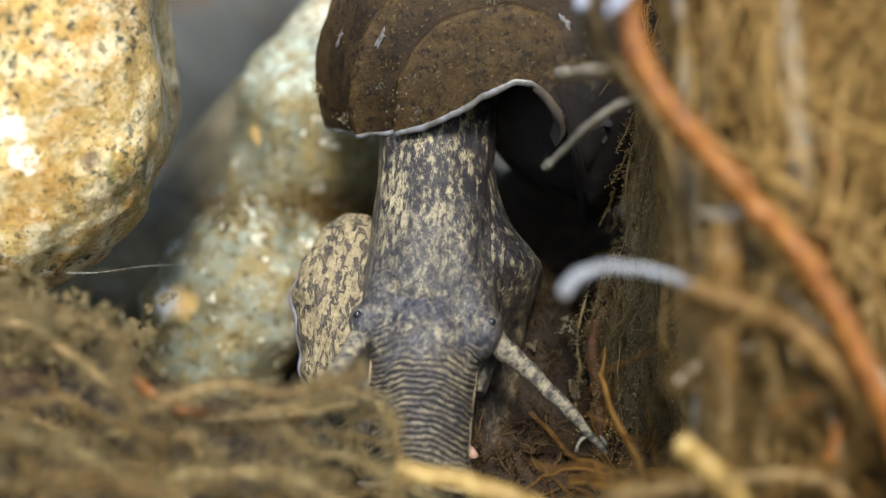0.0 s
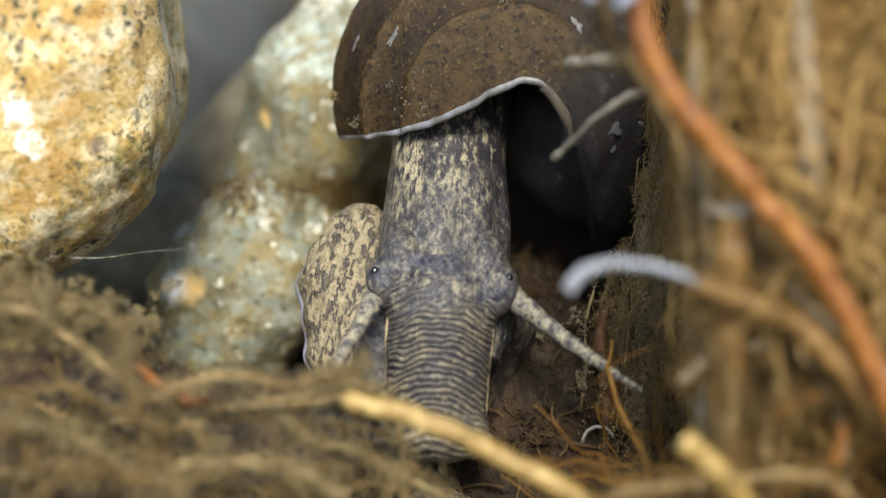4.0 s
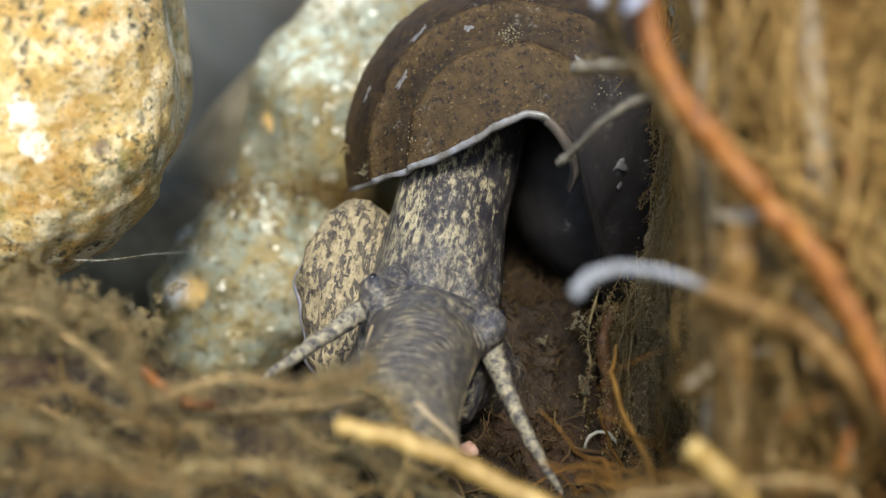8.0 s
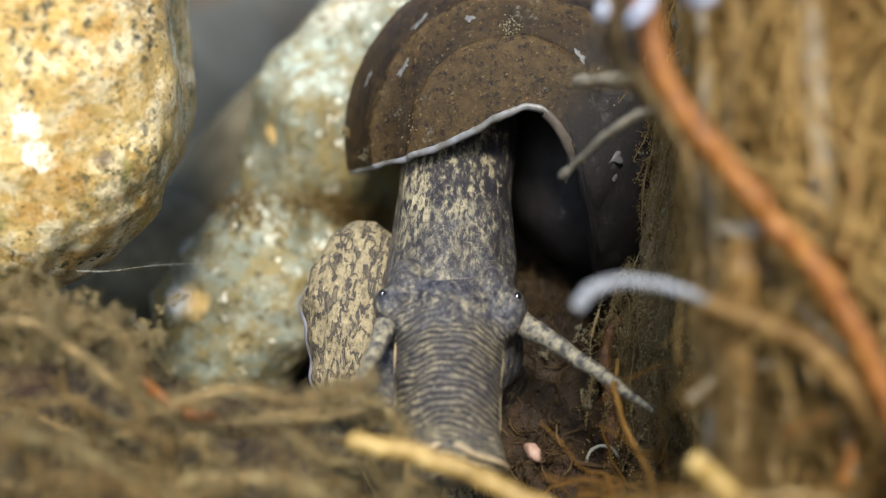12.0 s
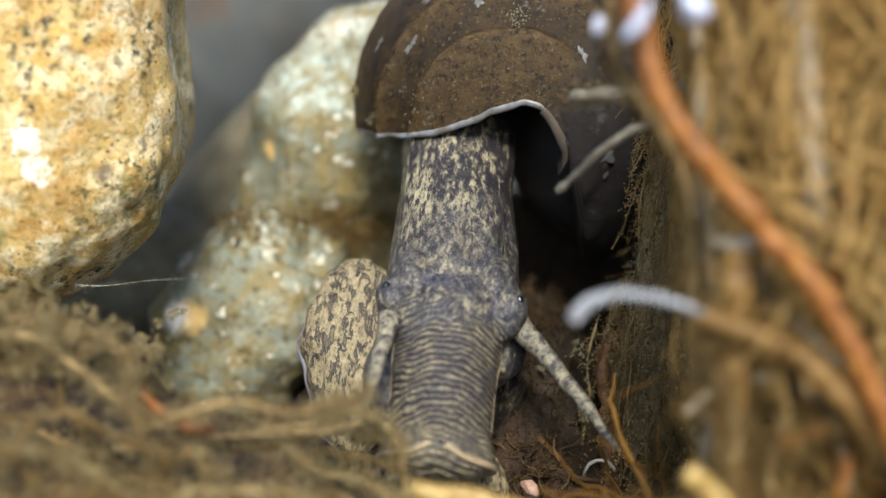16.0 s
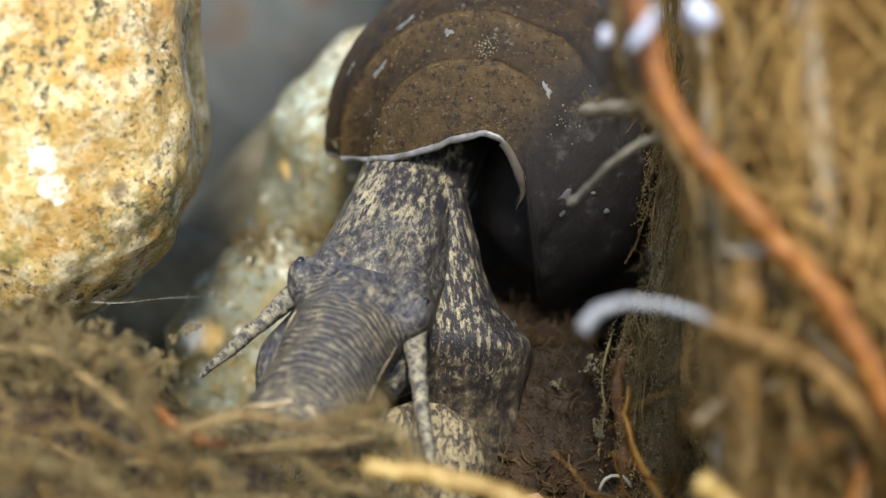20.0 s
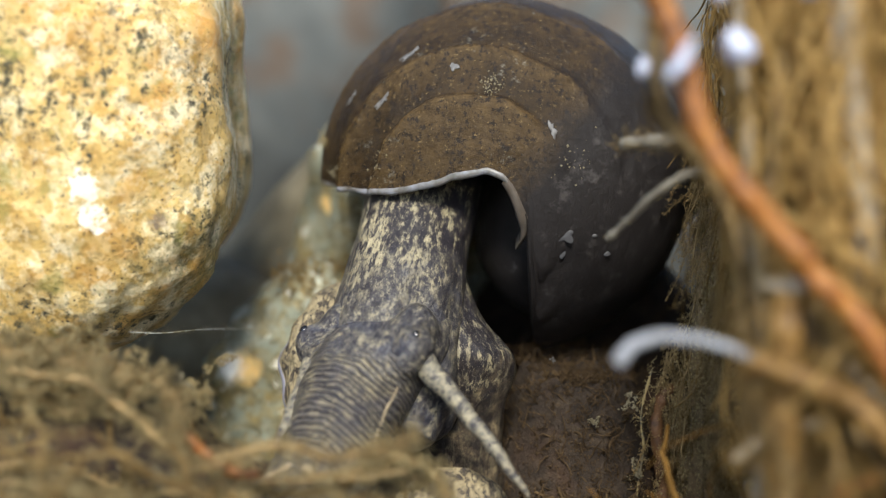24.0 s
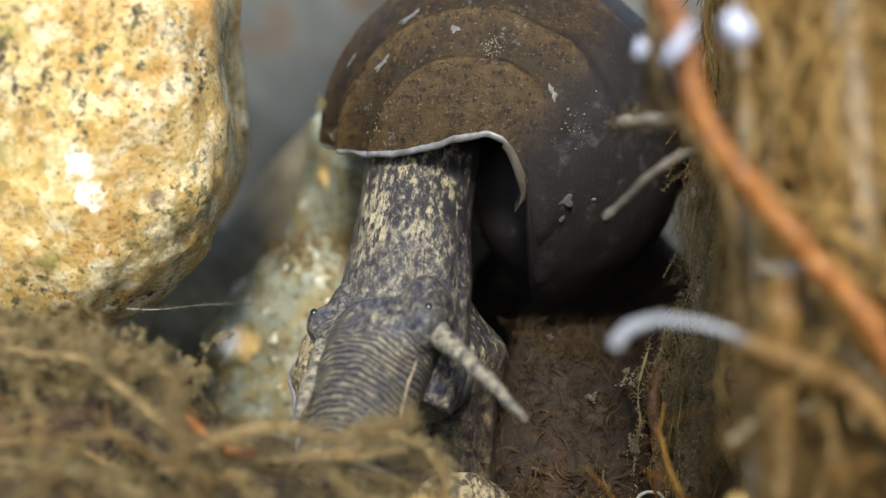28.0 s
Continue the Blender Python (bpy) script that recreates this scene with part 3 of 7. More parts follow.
            for j in range(sides):
                q = v[i, j] + seed * 17.0
                f = 0.62 + 0.9 * noise.noise(Vector(q) * 0.33) + 0.55 * noise.noise(Vector(q) * 0.95) + 0.35 * noise.noise(Vector(q) * 2.3)
                v[i, j] = pts[i] + (v[i, j] - pts[i]) * max(0.08, f * 1.25) * (0.1 + 0.9 * fade)

    def make(self, name, material, parent=None, label="", smooth=True, at=None):
        v = np.concatenate(self.v) * MM
        if at is not None:
            v = v - np.asarray(at) * MM
        f = np.concatenate(self.f)
        me = bpy.data.meshes.new(name)
        me.vertices.add(len(v))
        me.vertices.foreach_set("co", v.astype(np.float32).ravel())
        me.loops.add(4 * len(f))
        me.loops.foreach_set("vertex_index", f.astype(np.int32).ravel())
        me.polygons.add(len(f))
        me.polygons.foreach_set("loop_start", np.arange(0, 4 * len(f), 4, dtype=np.int32))
        me.polygons.foreach_set("use_smooth", np.full(len(f), smooth))
        me.update(calc_edges=True)
        me.materials.append(material)
        ob = new(name, me)
        if parent:
            ob.parent = parent
        if at is not None:
            ob.location = Vector(at) * MM
        if label:
            tagged(ob, label)
        return ob


def empty(name, x=0, y=0, z=0):
    ob = new(name)
    ob.location = (x * MM, y * MM, z * MM)
    ob.empty_display_size = 0.005
    return ob


def spline(pts, k):
    """Smooth curve of k points through the given ones."""
    pts = np.asarray(pts, float)
    n = len(pts)
    ext = np.vstack([2 * pts[0] - pts[1], pts, 2 * pts[-1] - pts[-2]])
    out = []
    for u in np.linspace(0, n - 1, k):
        i = min(int(u), n - 2)
        t = u - i
        p0, p1, p2, p3 = ext[i : i + 4]
        out.append(0.5 * (2 * p1 + (p2 - p0) * t + (2 * p0 - 5 * p1 + 4 * p2 - p3) * t * t + (3 * p1 - p0 - 3 * p2 + p3) * t**3))
    return np.array(out)


def fbm(p, scale, octaves=4):
    return noise.fractal(Vector(p) * scale, 1.0, 2.0, octaves)


def boulder(name, centre, radii, turn, seed, material, label, power=2.3, rough=0.10, scale=0.07, fine=0.02, level=5, category="stone", chin=0.0):
    """A weathered stone: a squared-off ellipsoid with broad dents and fine relief."""
    bm = bmesh.new()
    bmesh.ops.create_icosphere(bm, subdivisions=level, radius=1.0)
    off = Vector((seed * 13.7, seed * 7.1, seed * 3.3))
    big = max(radii)
    for v in bm.verts:
        d = v.co
        k = (abs(d.x) ** power + abs(d.y) ** power + abs(d.z) ** power) ** (-1 / power)
        p = Vector((d.x * k * radii[0], d.y * k * radii[1], d.z * k * radii[2]))
        if chin and p.z < -5:
            p.x -= min(13.0, chin * ((-5 - p.z) / 10) ** 2) * max(0.0, min(1.0, p.x / radii[0] + 0.2))
        k2 = 1 + rough * noise.fractal(p * scale + off, 1.0, 2.0, 3) + fine * noise.fractal(p * scale * 7 + off, 0.9, 2.0, 4)
        v.co = p * k2 * MM
    me = bpy.data.meshes.new(name)
    bm.to_mesh(me)
    bm.free()
    me.polygons.foreach_set("use_smooth", np.full(len(me.polygons), True))
    me.materials.append(material)
    ob = new(name, me)
    ob.matrix_world = mm(*centre, *turn)
    return tagged(ob, label, category)


# ---- growth: strands that wander ----
rng = np.random.default_rng(7)


def wander(start, way, length, k, curl, rg):
    """A strand: k points that drift from the start along a way."""
    way = np.asarray(way, float)
    pts = [np.asarray(start, float)]
    step = length / (k - 1)
    for _ in range(k - 1):
        way = way + rg.normal(0, curl, 3)
        way /= np.linalg.norm(way) + 1e-9
        pts.append(pts[-1] + way * step)
    return np.array(pts)


# ---- ground: one sheet to the horizon, heaped up in front and at the side ----
def heap(x, y, cx, cy, rx, ry, h):
    d = ((x - cx) / rx) ** 2 + ((y - cy) / ry) ** 2
    return h * math.exp(-d * 1.4)


def ground_z(x, y):
    z = -3.0
    z += heap(x, y, -40, -40, 30, 26, 10) + heap(x, y, -5, -46, 20, 14, 6)
    z += heap(x, y, -55, 8, 26, 24, 17) + heap(x, y, 48, -18, 24, 45, 16)
    # the last heap here is added to close the lit gap behind the snail
    z += heap(x, y, -25, 35, 25, 25, 5) + heap(x, y, 30, 40, 22, 22, 9) + heap(x, y, 14, 36, 17, 10, 27)
    z += min(19.0, heap(x, y, 9, 8, 10, 13, 32))
    z += 1.6 * fbm((x, y, 0), 0.09, 4) if abs(x) < 250 and abs(y) < 250 else 0
    return z


def build_ground():
    ax = np.concatenate([-np.geomspace(4000, 112, 14), np.linspace(-105, 105, 201), np.geomspace(112, 4000, 14)])
    grid = np.array([[(x, y, ground_z(x, y)) for x in ax] for y in ax])
    b = Build()
    b.sheet(grid)
    tagged(b.make("ground", M_BED), "dark brown stream bed of rotted leaves and silt", "ground", kind="structure")


build_ground()

boulder("granite_boulder", (-50.5, 4, 43.0), (22.7, 18.6, 25.5), (0, -3, 8), 3, M_GRANITE,
        "big sunlit yellow granite boulder with white quartz, painted highlights and black specks", 3.4, 0.10, 0.05, 0.018, 6, "boulder", 2.7)
boulder("pale_stone", (-12.5, 39, 29.5), (14.5, 13, 22.5), (0, 16, 0), 5, M_PALE,
        "pale green stone standing upright, streaked with brown algae, lit top painted on", 2.2, 0.20, 0.07, 0.04)
boulder("pale_stone", (-25.4, 23, 11.5), (9.8, 10, 14.6), (0, 34, 0), 8, M_MOTTLED,
        "pale mottled grey-green stone leaning on the bed, spotted brown, sunlit spot painted on", 2.5, 0.22, 0.09, 0.045)
boulder("algae_stone", (-24, 55, 20), (15, 13, 25), (0, 38, 0), 11, M_OLIVE,
        "dim olive stone coated with algae behind the pale one", 2.2, 0.12, 0.05, 0.02)
boulder("algae_stone", (-45, 44, 7), (17, 10, 17), (0, -10, 0), 12, M_OLIVE,
        "low dark olive stone in the gap behind the boulder", 2.3, 0.14, 0.05, 0.03)
# added dark mass where there is only shade behind the snail
boulder("gap_filler_stone", (1, 46, 9), (12, 8, 19), (0, 8, 0), 13, M_BED,
        "dark stone added to fill the shaded gap behind the snail", 2.3, 0.14, 0.06, 0.03)
boulder("grey_boulder", (-62, 150, 40), (48, 30, 62), (0, 10, 10), 14, M_GREY,
        "large grey boulder far behind in the murk", 2.3, 0.12, 0.02, 0.02, 5, "boulder")
boulder("grey_boulder", (20, 165, 42), (46, 30, 66), (0, -8, -10), 17, M_GREY,
        "large grey-brown boulder in the dim distance", 2.3, 0.12, 0.02, 0.02, 5, "boulder")
boulder("grey_boulder", (-130, 90, 40), (50, 40, 60), (0, 0, 30), 19, M_GREY,
        "grey boulder beside the stream bed", 2.3, 0.12, 0.02, 0.02, 4, "boulder")
boulder("root_bank", (58, 8, 26), (31, 38, 44), (0, 0, 0), 23, M_EARTH,
        "steep dark earth bank behind the hanging roots", 2.4, 0.14, 0.06, 0.03, 5, "bank")


boulder("mossy_bank", (34.3, -1, 16), (13.5, 10, 40), (0, 0, 0), 29, M_DARKEARTH,
        "dark brown mossy earth at the edge of the hollow", 2.3, 0.10, 0.10, 0.05, 6, "bank")


def fuzz(b, path, count, length, radius, rg, curl=0.35, k=5, spread=0.14):
    """Fine hairs along a path."""
    for _ in range(count):
        at = path[rg.integers(len(path))] + rg.normal(0, spread * 0.6, 3)
        b.tube(wander(at, rg.normal(0, 1, 3), length * rg.uniform(0.4, 1.3), k, curl, rg), np.linspace(radius, radius * 0.35, k), 3)


def root(name, pts, radius, material, label, group="", knots=0.12, fuzz_n=0, fuzz_len=2.0, fuzz_mat=None, sides=10, k=40, taper=0.75, seed=1, coat=0.0, coat_mat=None, grain=1.0):
    """A root or stem: a gnarled tube through the points, with its coat of growth as a part."""
    rg = np.random.default_rng(seed)
    path = spline(pts, k)
    for axis in range(3):
        path[:, axis] += [0.25 * radius * fbm((i * 0.5, seed * 9 + axis * 3, 0), 0.6, 3) for i in range(k)]
    r = radius * np.linspace(1, taper, k) * np.array([1 + knots * fbm((i * 0.9, seed * 5.3, 4), 0.7, 3) for i in range(k)])
    r[0], r[-1] = 0.02, 0.02
    b = Build()
    b.tube(path, r, sides)
    ob = b.make(name, material, at=tuple(path[0]))
    tagged(ob, label, "root", group)
    if coat:
        c = Build()
        c.wool(path - path[0], coat * 0.22, seed)
        m = int(110 * k * coat / 10 / grain**0.3)
        puff = np.array([0.25 + max(0.0, 1.4 * fbm((i * 0.35, seed * 3.1, 8), 0.9, 3) + 0.7) for i in range(k)])
        at = rg.integers(0, k, m)
        away = rg.normal(0, 1, (m, 3))
        away *= (coat * (0.45 + 0.10 * grain) * puff[at] * rg.uniform(0.2, 1.25, m) / (np.linalg.norm(away, axis=1) + 1e-6))[:, None]
        c.crumbs((path - path[0])[at] + away + rg.normal(0, 0.3, (m, 3)), rg.uniform(0.04, 0.115, m) * grain * (0.7 + 0.3 * coat), rg)
        c.make("algae_coat", coat_mat or M_COAT, ob, "woolly coat of algae")
    if fuzz_n:
        g = Build()
        fuzz(g, path - path[0], int(fuzz_n * 0.9), fuzz_len * 0.7, 0.05, rg, curl=0.6, k=4, spread=max(radius, coat) * 0.9)
        g.make("growth", fuzz_mat or M_FLUFF, ob, "soft brown growth")
    return ob


# ---- the snail ----
def shell_point(u, phi, k=1.0):
    """u from the left pole (0) to the right pole (pi), phi degrees up from the front."""
    p = radians(phi)
    return (-21.3 * math.cos(u) * k, -18.5 * math.sin(u) * math.cos(p) * k, 20.6 * math.sin(u) * math.sin(p) * k)


LIP = [(-21.3, -10), (-17, -9), (-12, -7), (-8.5, -4.5), (-6, -2), (-3.8, -0.8), (-2.2, -0.8), (-0.9, -2), (0.0, -5), (0.6, -8), (1.0, -10.5), (1.4, -12), (1.8, -26), (2.2, -50), (3.0, -72), (5, -82), (8, -86), (12, -88), (21.3, -88)]
RIDGES = (30.5, 47.6, 72.7, 98, 126)
RING_AXIS = Vector((-0.225, -0.958, -0.175)).normalized()


def lip_phi(x):
    return float(np.interp(x, [a for a, _ in LIP], [b for _, b in LIP]))


def band_height(deg):
    """Each growth band swells to a crest at its outer ring, then drops into a groove before the older one."""
    low = 0
    for top in RIDGES:
        if deg <= top:
            w = max(0.0, (deg - low) / (top - low))
            return 0.050 * w**2.2 - 0.010 * math.exp(-((deg - low) / 3.0) ** 2)
        if deg <= top + 1.7:
            return 0.050 - 0.060 * (deg - top) / 1.7
        low = top + 1.7
    return 0.0


def shell_scale(u, phi):
    """How far the shell stands out over its plain form."""
    p = Vector(shell_point(u, phi))
    n = Vector((p.x / 21.3, p.y / 18.5, p.z / 20.6)).normalized()
    deg = math.degrees(math.acos(max(-1.0, min(1.0, n.dot(RING_AXIS)))))
    wob = 2.4 * fbm(p * 0.16, 1.0, 3)
    flat = 1 - min(1.0, max(0.0, (p.x + 1.0) / 7.0)) * (0.75 if phi > 0 else 1.0)
    return 1 + flat * band_height(deg + wob) - 0.00022 * max(0, deg) + 0.006 * fbm(p * 0.35, 1.0, 3)


def build_shell(parent):
    us = np.linspace(0.10, math.pi - 0.03, 130)
    rows_out, rows_in, lip = [], [], []
    vs = np.linspace(0, 1, 230)
    for u in us:
        x = -21.3 * math.cos(u)
        p0 = lip_phi(x)
        last = float(np.interp(x, [-12, 0, 6], [165, 215, 255]))
        col_o, col_i = [], []
        for v in vs:
            phi = p0 + v / 0.2 * (12 - p0) if v < 0.2 else 12 + (v - 0.2) / 0.8 * (last - 12)
            k = shell_scale(u, phi)
            k *= 1 - 0.05 * min(1.0, max(0.0, (x - 1.4) / 0.8)) * max(0.0, 1 - max(0.0, x - 1.4) / 3.0) * max(0.0, 1 - (phi - p0) / 14) ** 1.5
            col_o.append(shell_point(u, phi, k))
            col_i.append(shell_point(u, phi, k - 0.035))
        rows_out.append(col_o)
        rows_in.append(col_i)
        if x < 1.4:
            q = np.array(shell_point(u, p0, shell_scale(u, p0) - 0.004))
            q[2] += 0.22 * fbm((x * 0.6, 3, 1), 1.0, 3)
            lip.append(q)
    b = Build()
    b.sheet(rows_out)
    b.sheet(np.array(rows_in)[:, ::-1])
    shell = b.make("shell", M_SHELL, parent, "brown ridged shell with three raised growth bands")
    lip = np.array(lip)
    n = int(np.sum(lip[:, 0] < -0.9))
    for name, pts, radii, material, label in (
            ("lip", lip[: n + 1], (0.14, 0.17, 0.22, 0.26, 0.25), M_LIP, "pale worn shell lip"),
            ("lip_fold", np.concatenate([lip[n:], spline([lip[-1], (1.7, -17.4, -5.4), (1.6, -16.3, -7.0), (0.8, -14.6, -8.2)], 14)[1:]]), (0.30, 0.32, 0.36, 0.30, 0.15), M_LIPFOLD, "brownish lip where it curls inwards")):
        g = Build()
        w = np.interp(np.linspace(0, 1, len(pts)), (0, 0.15, 0.45, 0.8, 1), radii)[:, None]
        # a flat band that hangs a little below the rim and then turns in
        wide = 1.0 + 0.35 * np.array([fbm((q[0] * 0.5, 7, 2), 1.0, 3) for q in pts])[:, None]
        down = np.array((0.0, -0.10, -1.0)) if name == "lip" else np.array((-0.75, 0.10, -0.65))
        strip = [pts + (0, -0.25, 0.10) * w, pts + (0, -0.55, 0.02) * w, pts + (down * 1.3 + (0, -0.35, 0)) * w * wide, pts + (down * 2.4 + (0, 0.1, 0)) * w * wide,
                 pts * 0.99 + (down * 2.8 + (0, 1.0, 0)) * w * wide, pts * 0.95 + (down * 1.5 + (-0.5, 3.0, 0)) * w, pts * 0.90 + (-1.0, 5.0, 0.5) * w]
        g.sheet(np.stack(strip, 1))
        g.make(name, material, shell, label)
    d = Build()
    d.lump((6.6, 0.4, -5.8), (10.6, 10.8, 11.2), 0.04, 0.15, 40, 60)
    d.make("inner_whorl", M_BLACK, shell, "black glossy underside of the shell, partly shade in the colour")
    for c, r in (((17.5, 7, 3), 9.5), ((23, 10.5, 4.5), 6.0), ((26.5, 13, 5.5), 3.4)):
        s = Build()
        s.lump(c, (r * 0.85, r, r), 0.04, 0.3, 20, 28)
        s.make("spire_whorl", M_SHELL, shell)
    rg = np.random.default_rng(4)

    def on_shell(c):
        c = np.array(c, float)
        u = math.acos(max(-1, min(1, -c[0] / 21.3)))
        phi = math.degrees(math.atan2(c[2] / 20.6, -c[1] / 18.5))
        return np.array(shell_point(u, phi, shell_scale(u, phi) + 0.001))

    # small flat greyish spots on the underside
    for c, size in (((5.5, -16.55, -7.0), (0.9, 0.62)), ((5.3, -16.1, -9.0), (0.35, 0.5)), ((10.1, -15.85, -9.8), (0.5, 0.28)), ((8.6, -16.6, -7.4), (0.4, 0.2))):
        s = Build()
        s.lump(on_shell(c), (size[0], 0.05, size[1]), 0.8, 1.7, 14, 36)
        s.make("shell_patch", M_GREYSPOT, shell, "greyish spot on the dark underside")
    for c, size, tilt in (((-13.8, -12.5, 7.2), (1.0, 0.30), 0.75), ((-6.1, -14.9, 10.7), (0.45, 0.5), 0.1), ((4.1, -17.8, 3.8), (0.30, 0.75), 0.25), ((-17.6, -7.6, 9.0), (0.9, 0.22), 0.9), ((-11.2, -11.2, 13.1), (1.2, 0.28), 0.62)):
        c = on_shell(c)
        n = c / np.array([21.3, 18.5, 20.6]) ** 2
        n_turn = Vector((0, -1, 0)).rotation_difference(Vector(n / np.linalg.norm(n))).to_matrix().to_4x4()
        s = Build()
        s.lump((0, 0, 0), (size[0], 0.09, size[1] * 1.2), 1.5, 2.3, 12, 30)
        m = n_turn @ Matrix.Rotation(-tilt, 4, "Y")
        s.v = [np.array([tuple(m @ Vector(p)) for p in s.v[0]]) + c]
        s.make("shell_patch", M_CHIP, shell, "whitish chipped spot")
    for c, spread, count in (((-2.4, -16.7, 8.6), 1.3, 60), ((6.5, -16.5, 0.5), 2.2, 40), ((-14, -13, 0.5), 1.5, 24), ((-19.6, -6.8, 0.0), 0.9, 40)):
        s = Build()
        pts = np.array([on_shell(np.array(c) + rg.normal(0, spread * 0.5, 3)) for _ in range(count)])
        s.crumbs(pts, rg.uniform(0.04, 0.15, count), rg)
        s.make("lime_crust", M_CRUMB, shell, "grey lime crust on the shell")
    s = Build()
    for _ in range(26):
        s.tube(wander(on_shell((-20.6, -3.5, 4.0)) + rg.normal(0, 0.3, 3), (-1, rg.normal(0, 0.5), rg.normal(0, 0.5)), rg.uniform(0.5, 1.4), 5, 0.4, rg), np.linspace(0.07, 0.03, 5), 3)
    s.make("algae_tuft", M_FLUFF, shell, "tiny algae tuft on the shell's edge")
    return shell


def loft(sections, k, cols, ripple=None):
    """Skin over (z, y, rx, ry) sections, k rows."""
    sec = np.asarray(sections, float)
    zs = np.linspace(sec[0, 0], sec[-1, 0], k)
    order = np.argsort(sec[:, 0])
    s = [np.interp(zs, sec[order, 0], sec[order, j]) for j in range(4)]
    for j in range(1, 4):
        pad = np.pad(s[j], 3, mode="edge")
        s[j] = np.convolve(pad, np.ones(7) / 7, mode="valid")
    ang = np.arange(cols) * 2 * np.pi / cols
    grid = np.zeros((k, cols, 3))
    for i, z in enumerate(zs):
        for j, a in enumerate(ang):
            f = 1 + (ripple(z, a) if ripple else 0)
            grid[i, j] = (math.cos(a) * s[2][i] * f, s[1][i] + math.sin(a) * s[3][i] * f, z)
    ends = [np.tile(grid[e].mean(0) + (grid[e] - grid[e].mean(0)) * 0.01, (1, 1, 1)) for e in (0, -1)]
    return np.concatenate([ends[0], grid, ends[1]])


def build_neck(parent):
    def ripple(z, a):
        return 0.045 * fbm((math.cos(a) * 2.2, math.sin(a) * 2.2, z * 0.10), 1.0, 3) + 0.018 * fbm((math.cos(a) * 7, math.sin(a) * 7, z * 0.25), 1.0, 3)
    b = Build()
    b.sheet(loft([(-9, 1.5, 6.0, 3.0), (-5, 0.8, 7.0, 4.6), (0, 0, 7.0, 5.6), (5, 0, 6.7, 5.6), (12, 0, 6.2, 5.4), (20, 0, 6.5, 5.6), (27, 0.5, 6.2, 5.2)], 90, 64, ripple), wrap=True)
    b.lump((3.8, 3.2, -3.0), (4.4, 3.6, 6.0), 0.15, 0.25, 24, 30)
    b.lump((-4.2, 3.0, -8.0), (4.4, 3.6, 6.0), 0.15, 0.25, 24, 30)
    neck = b.make("neck", M_NECK, parent, "neck flecked with cream and black")
    melt = neck.modifiers.new("melt", "REMESH")
    melt.mode, melt.voxel_size, melt.use_smooth_shade = "VOXEL", 0.00030, True
    soften = neck.modifiers.new("soften", "SMOOTH")
    soften.factor, soften.iterations = 0.6, 10
    return neck


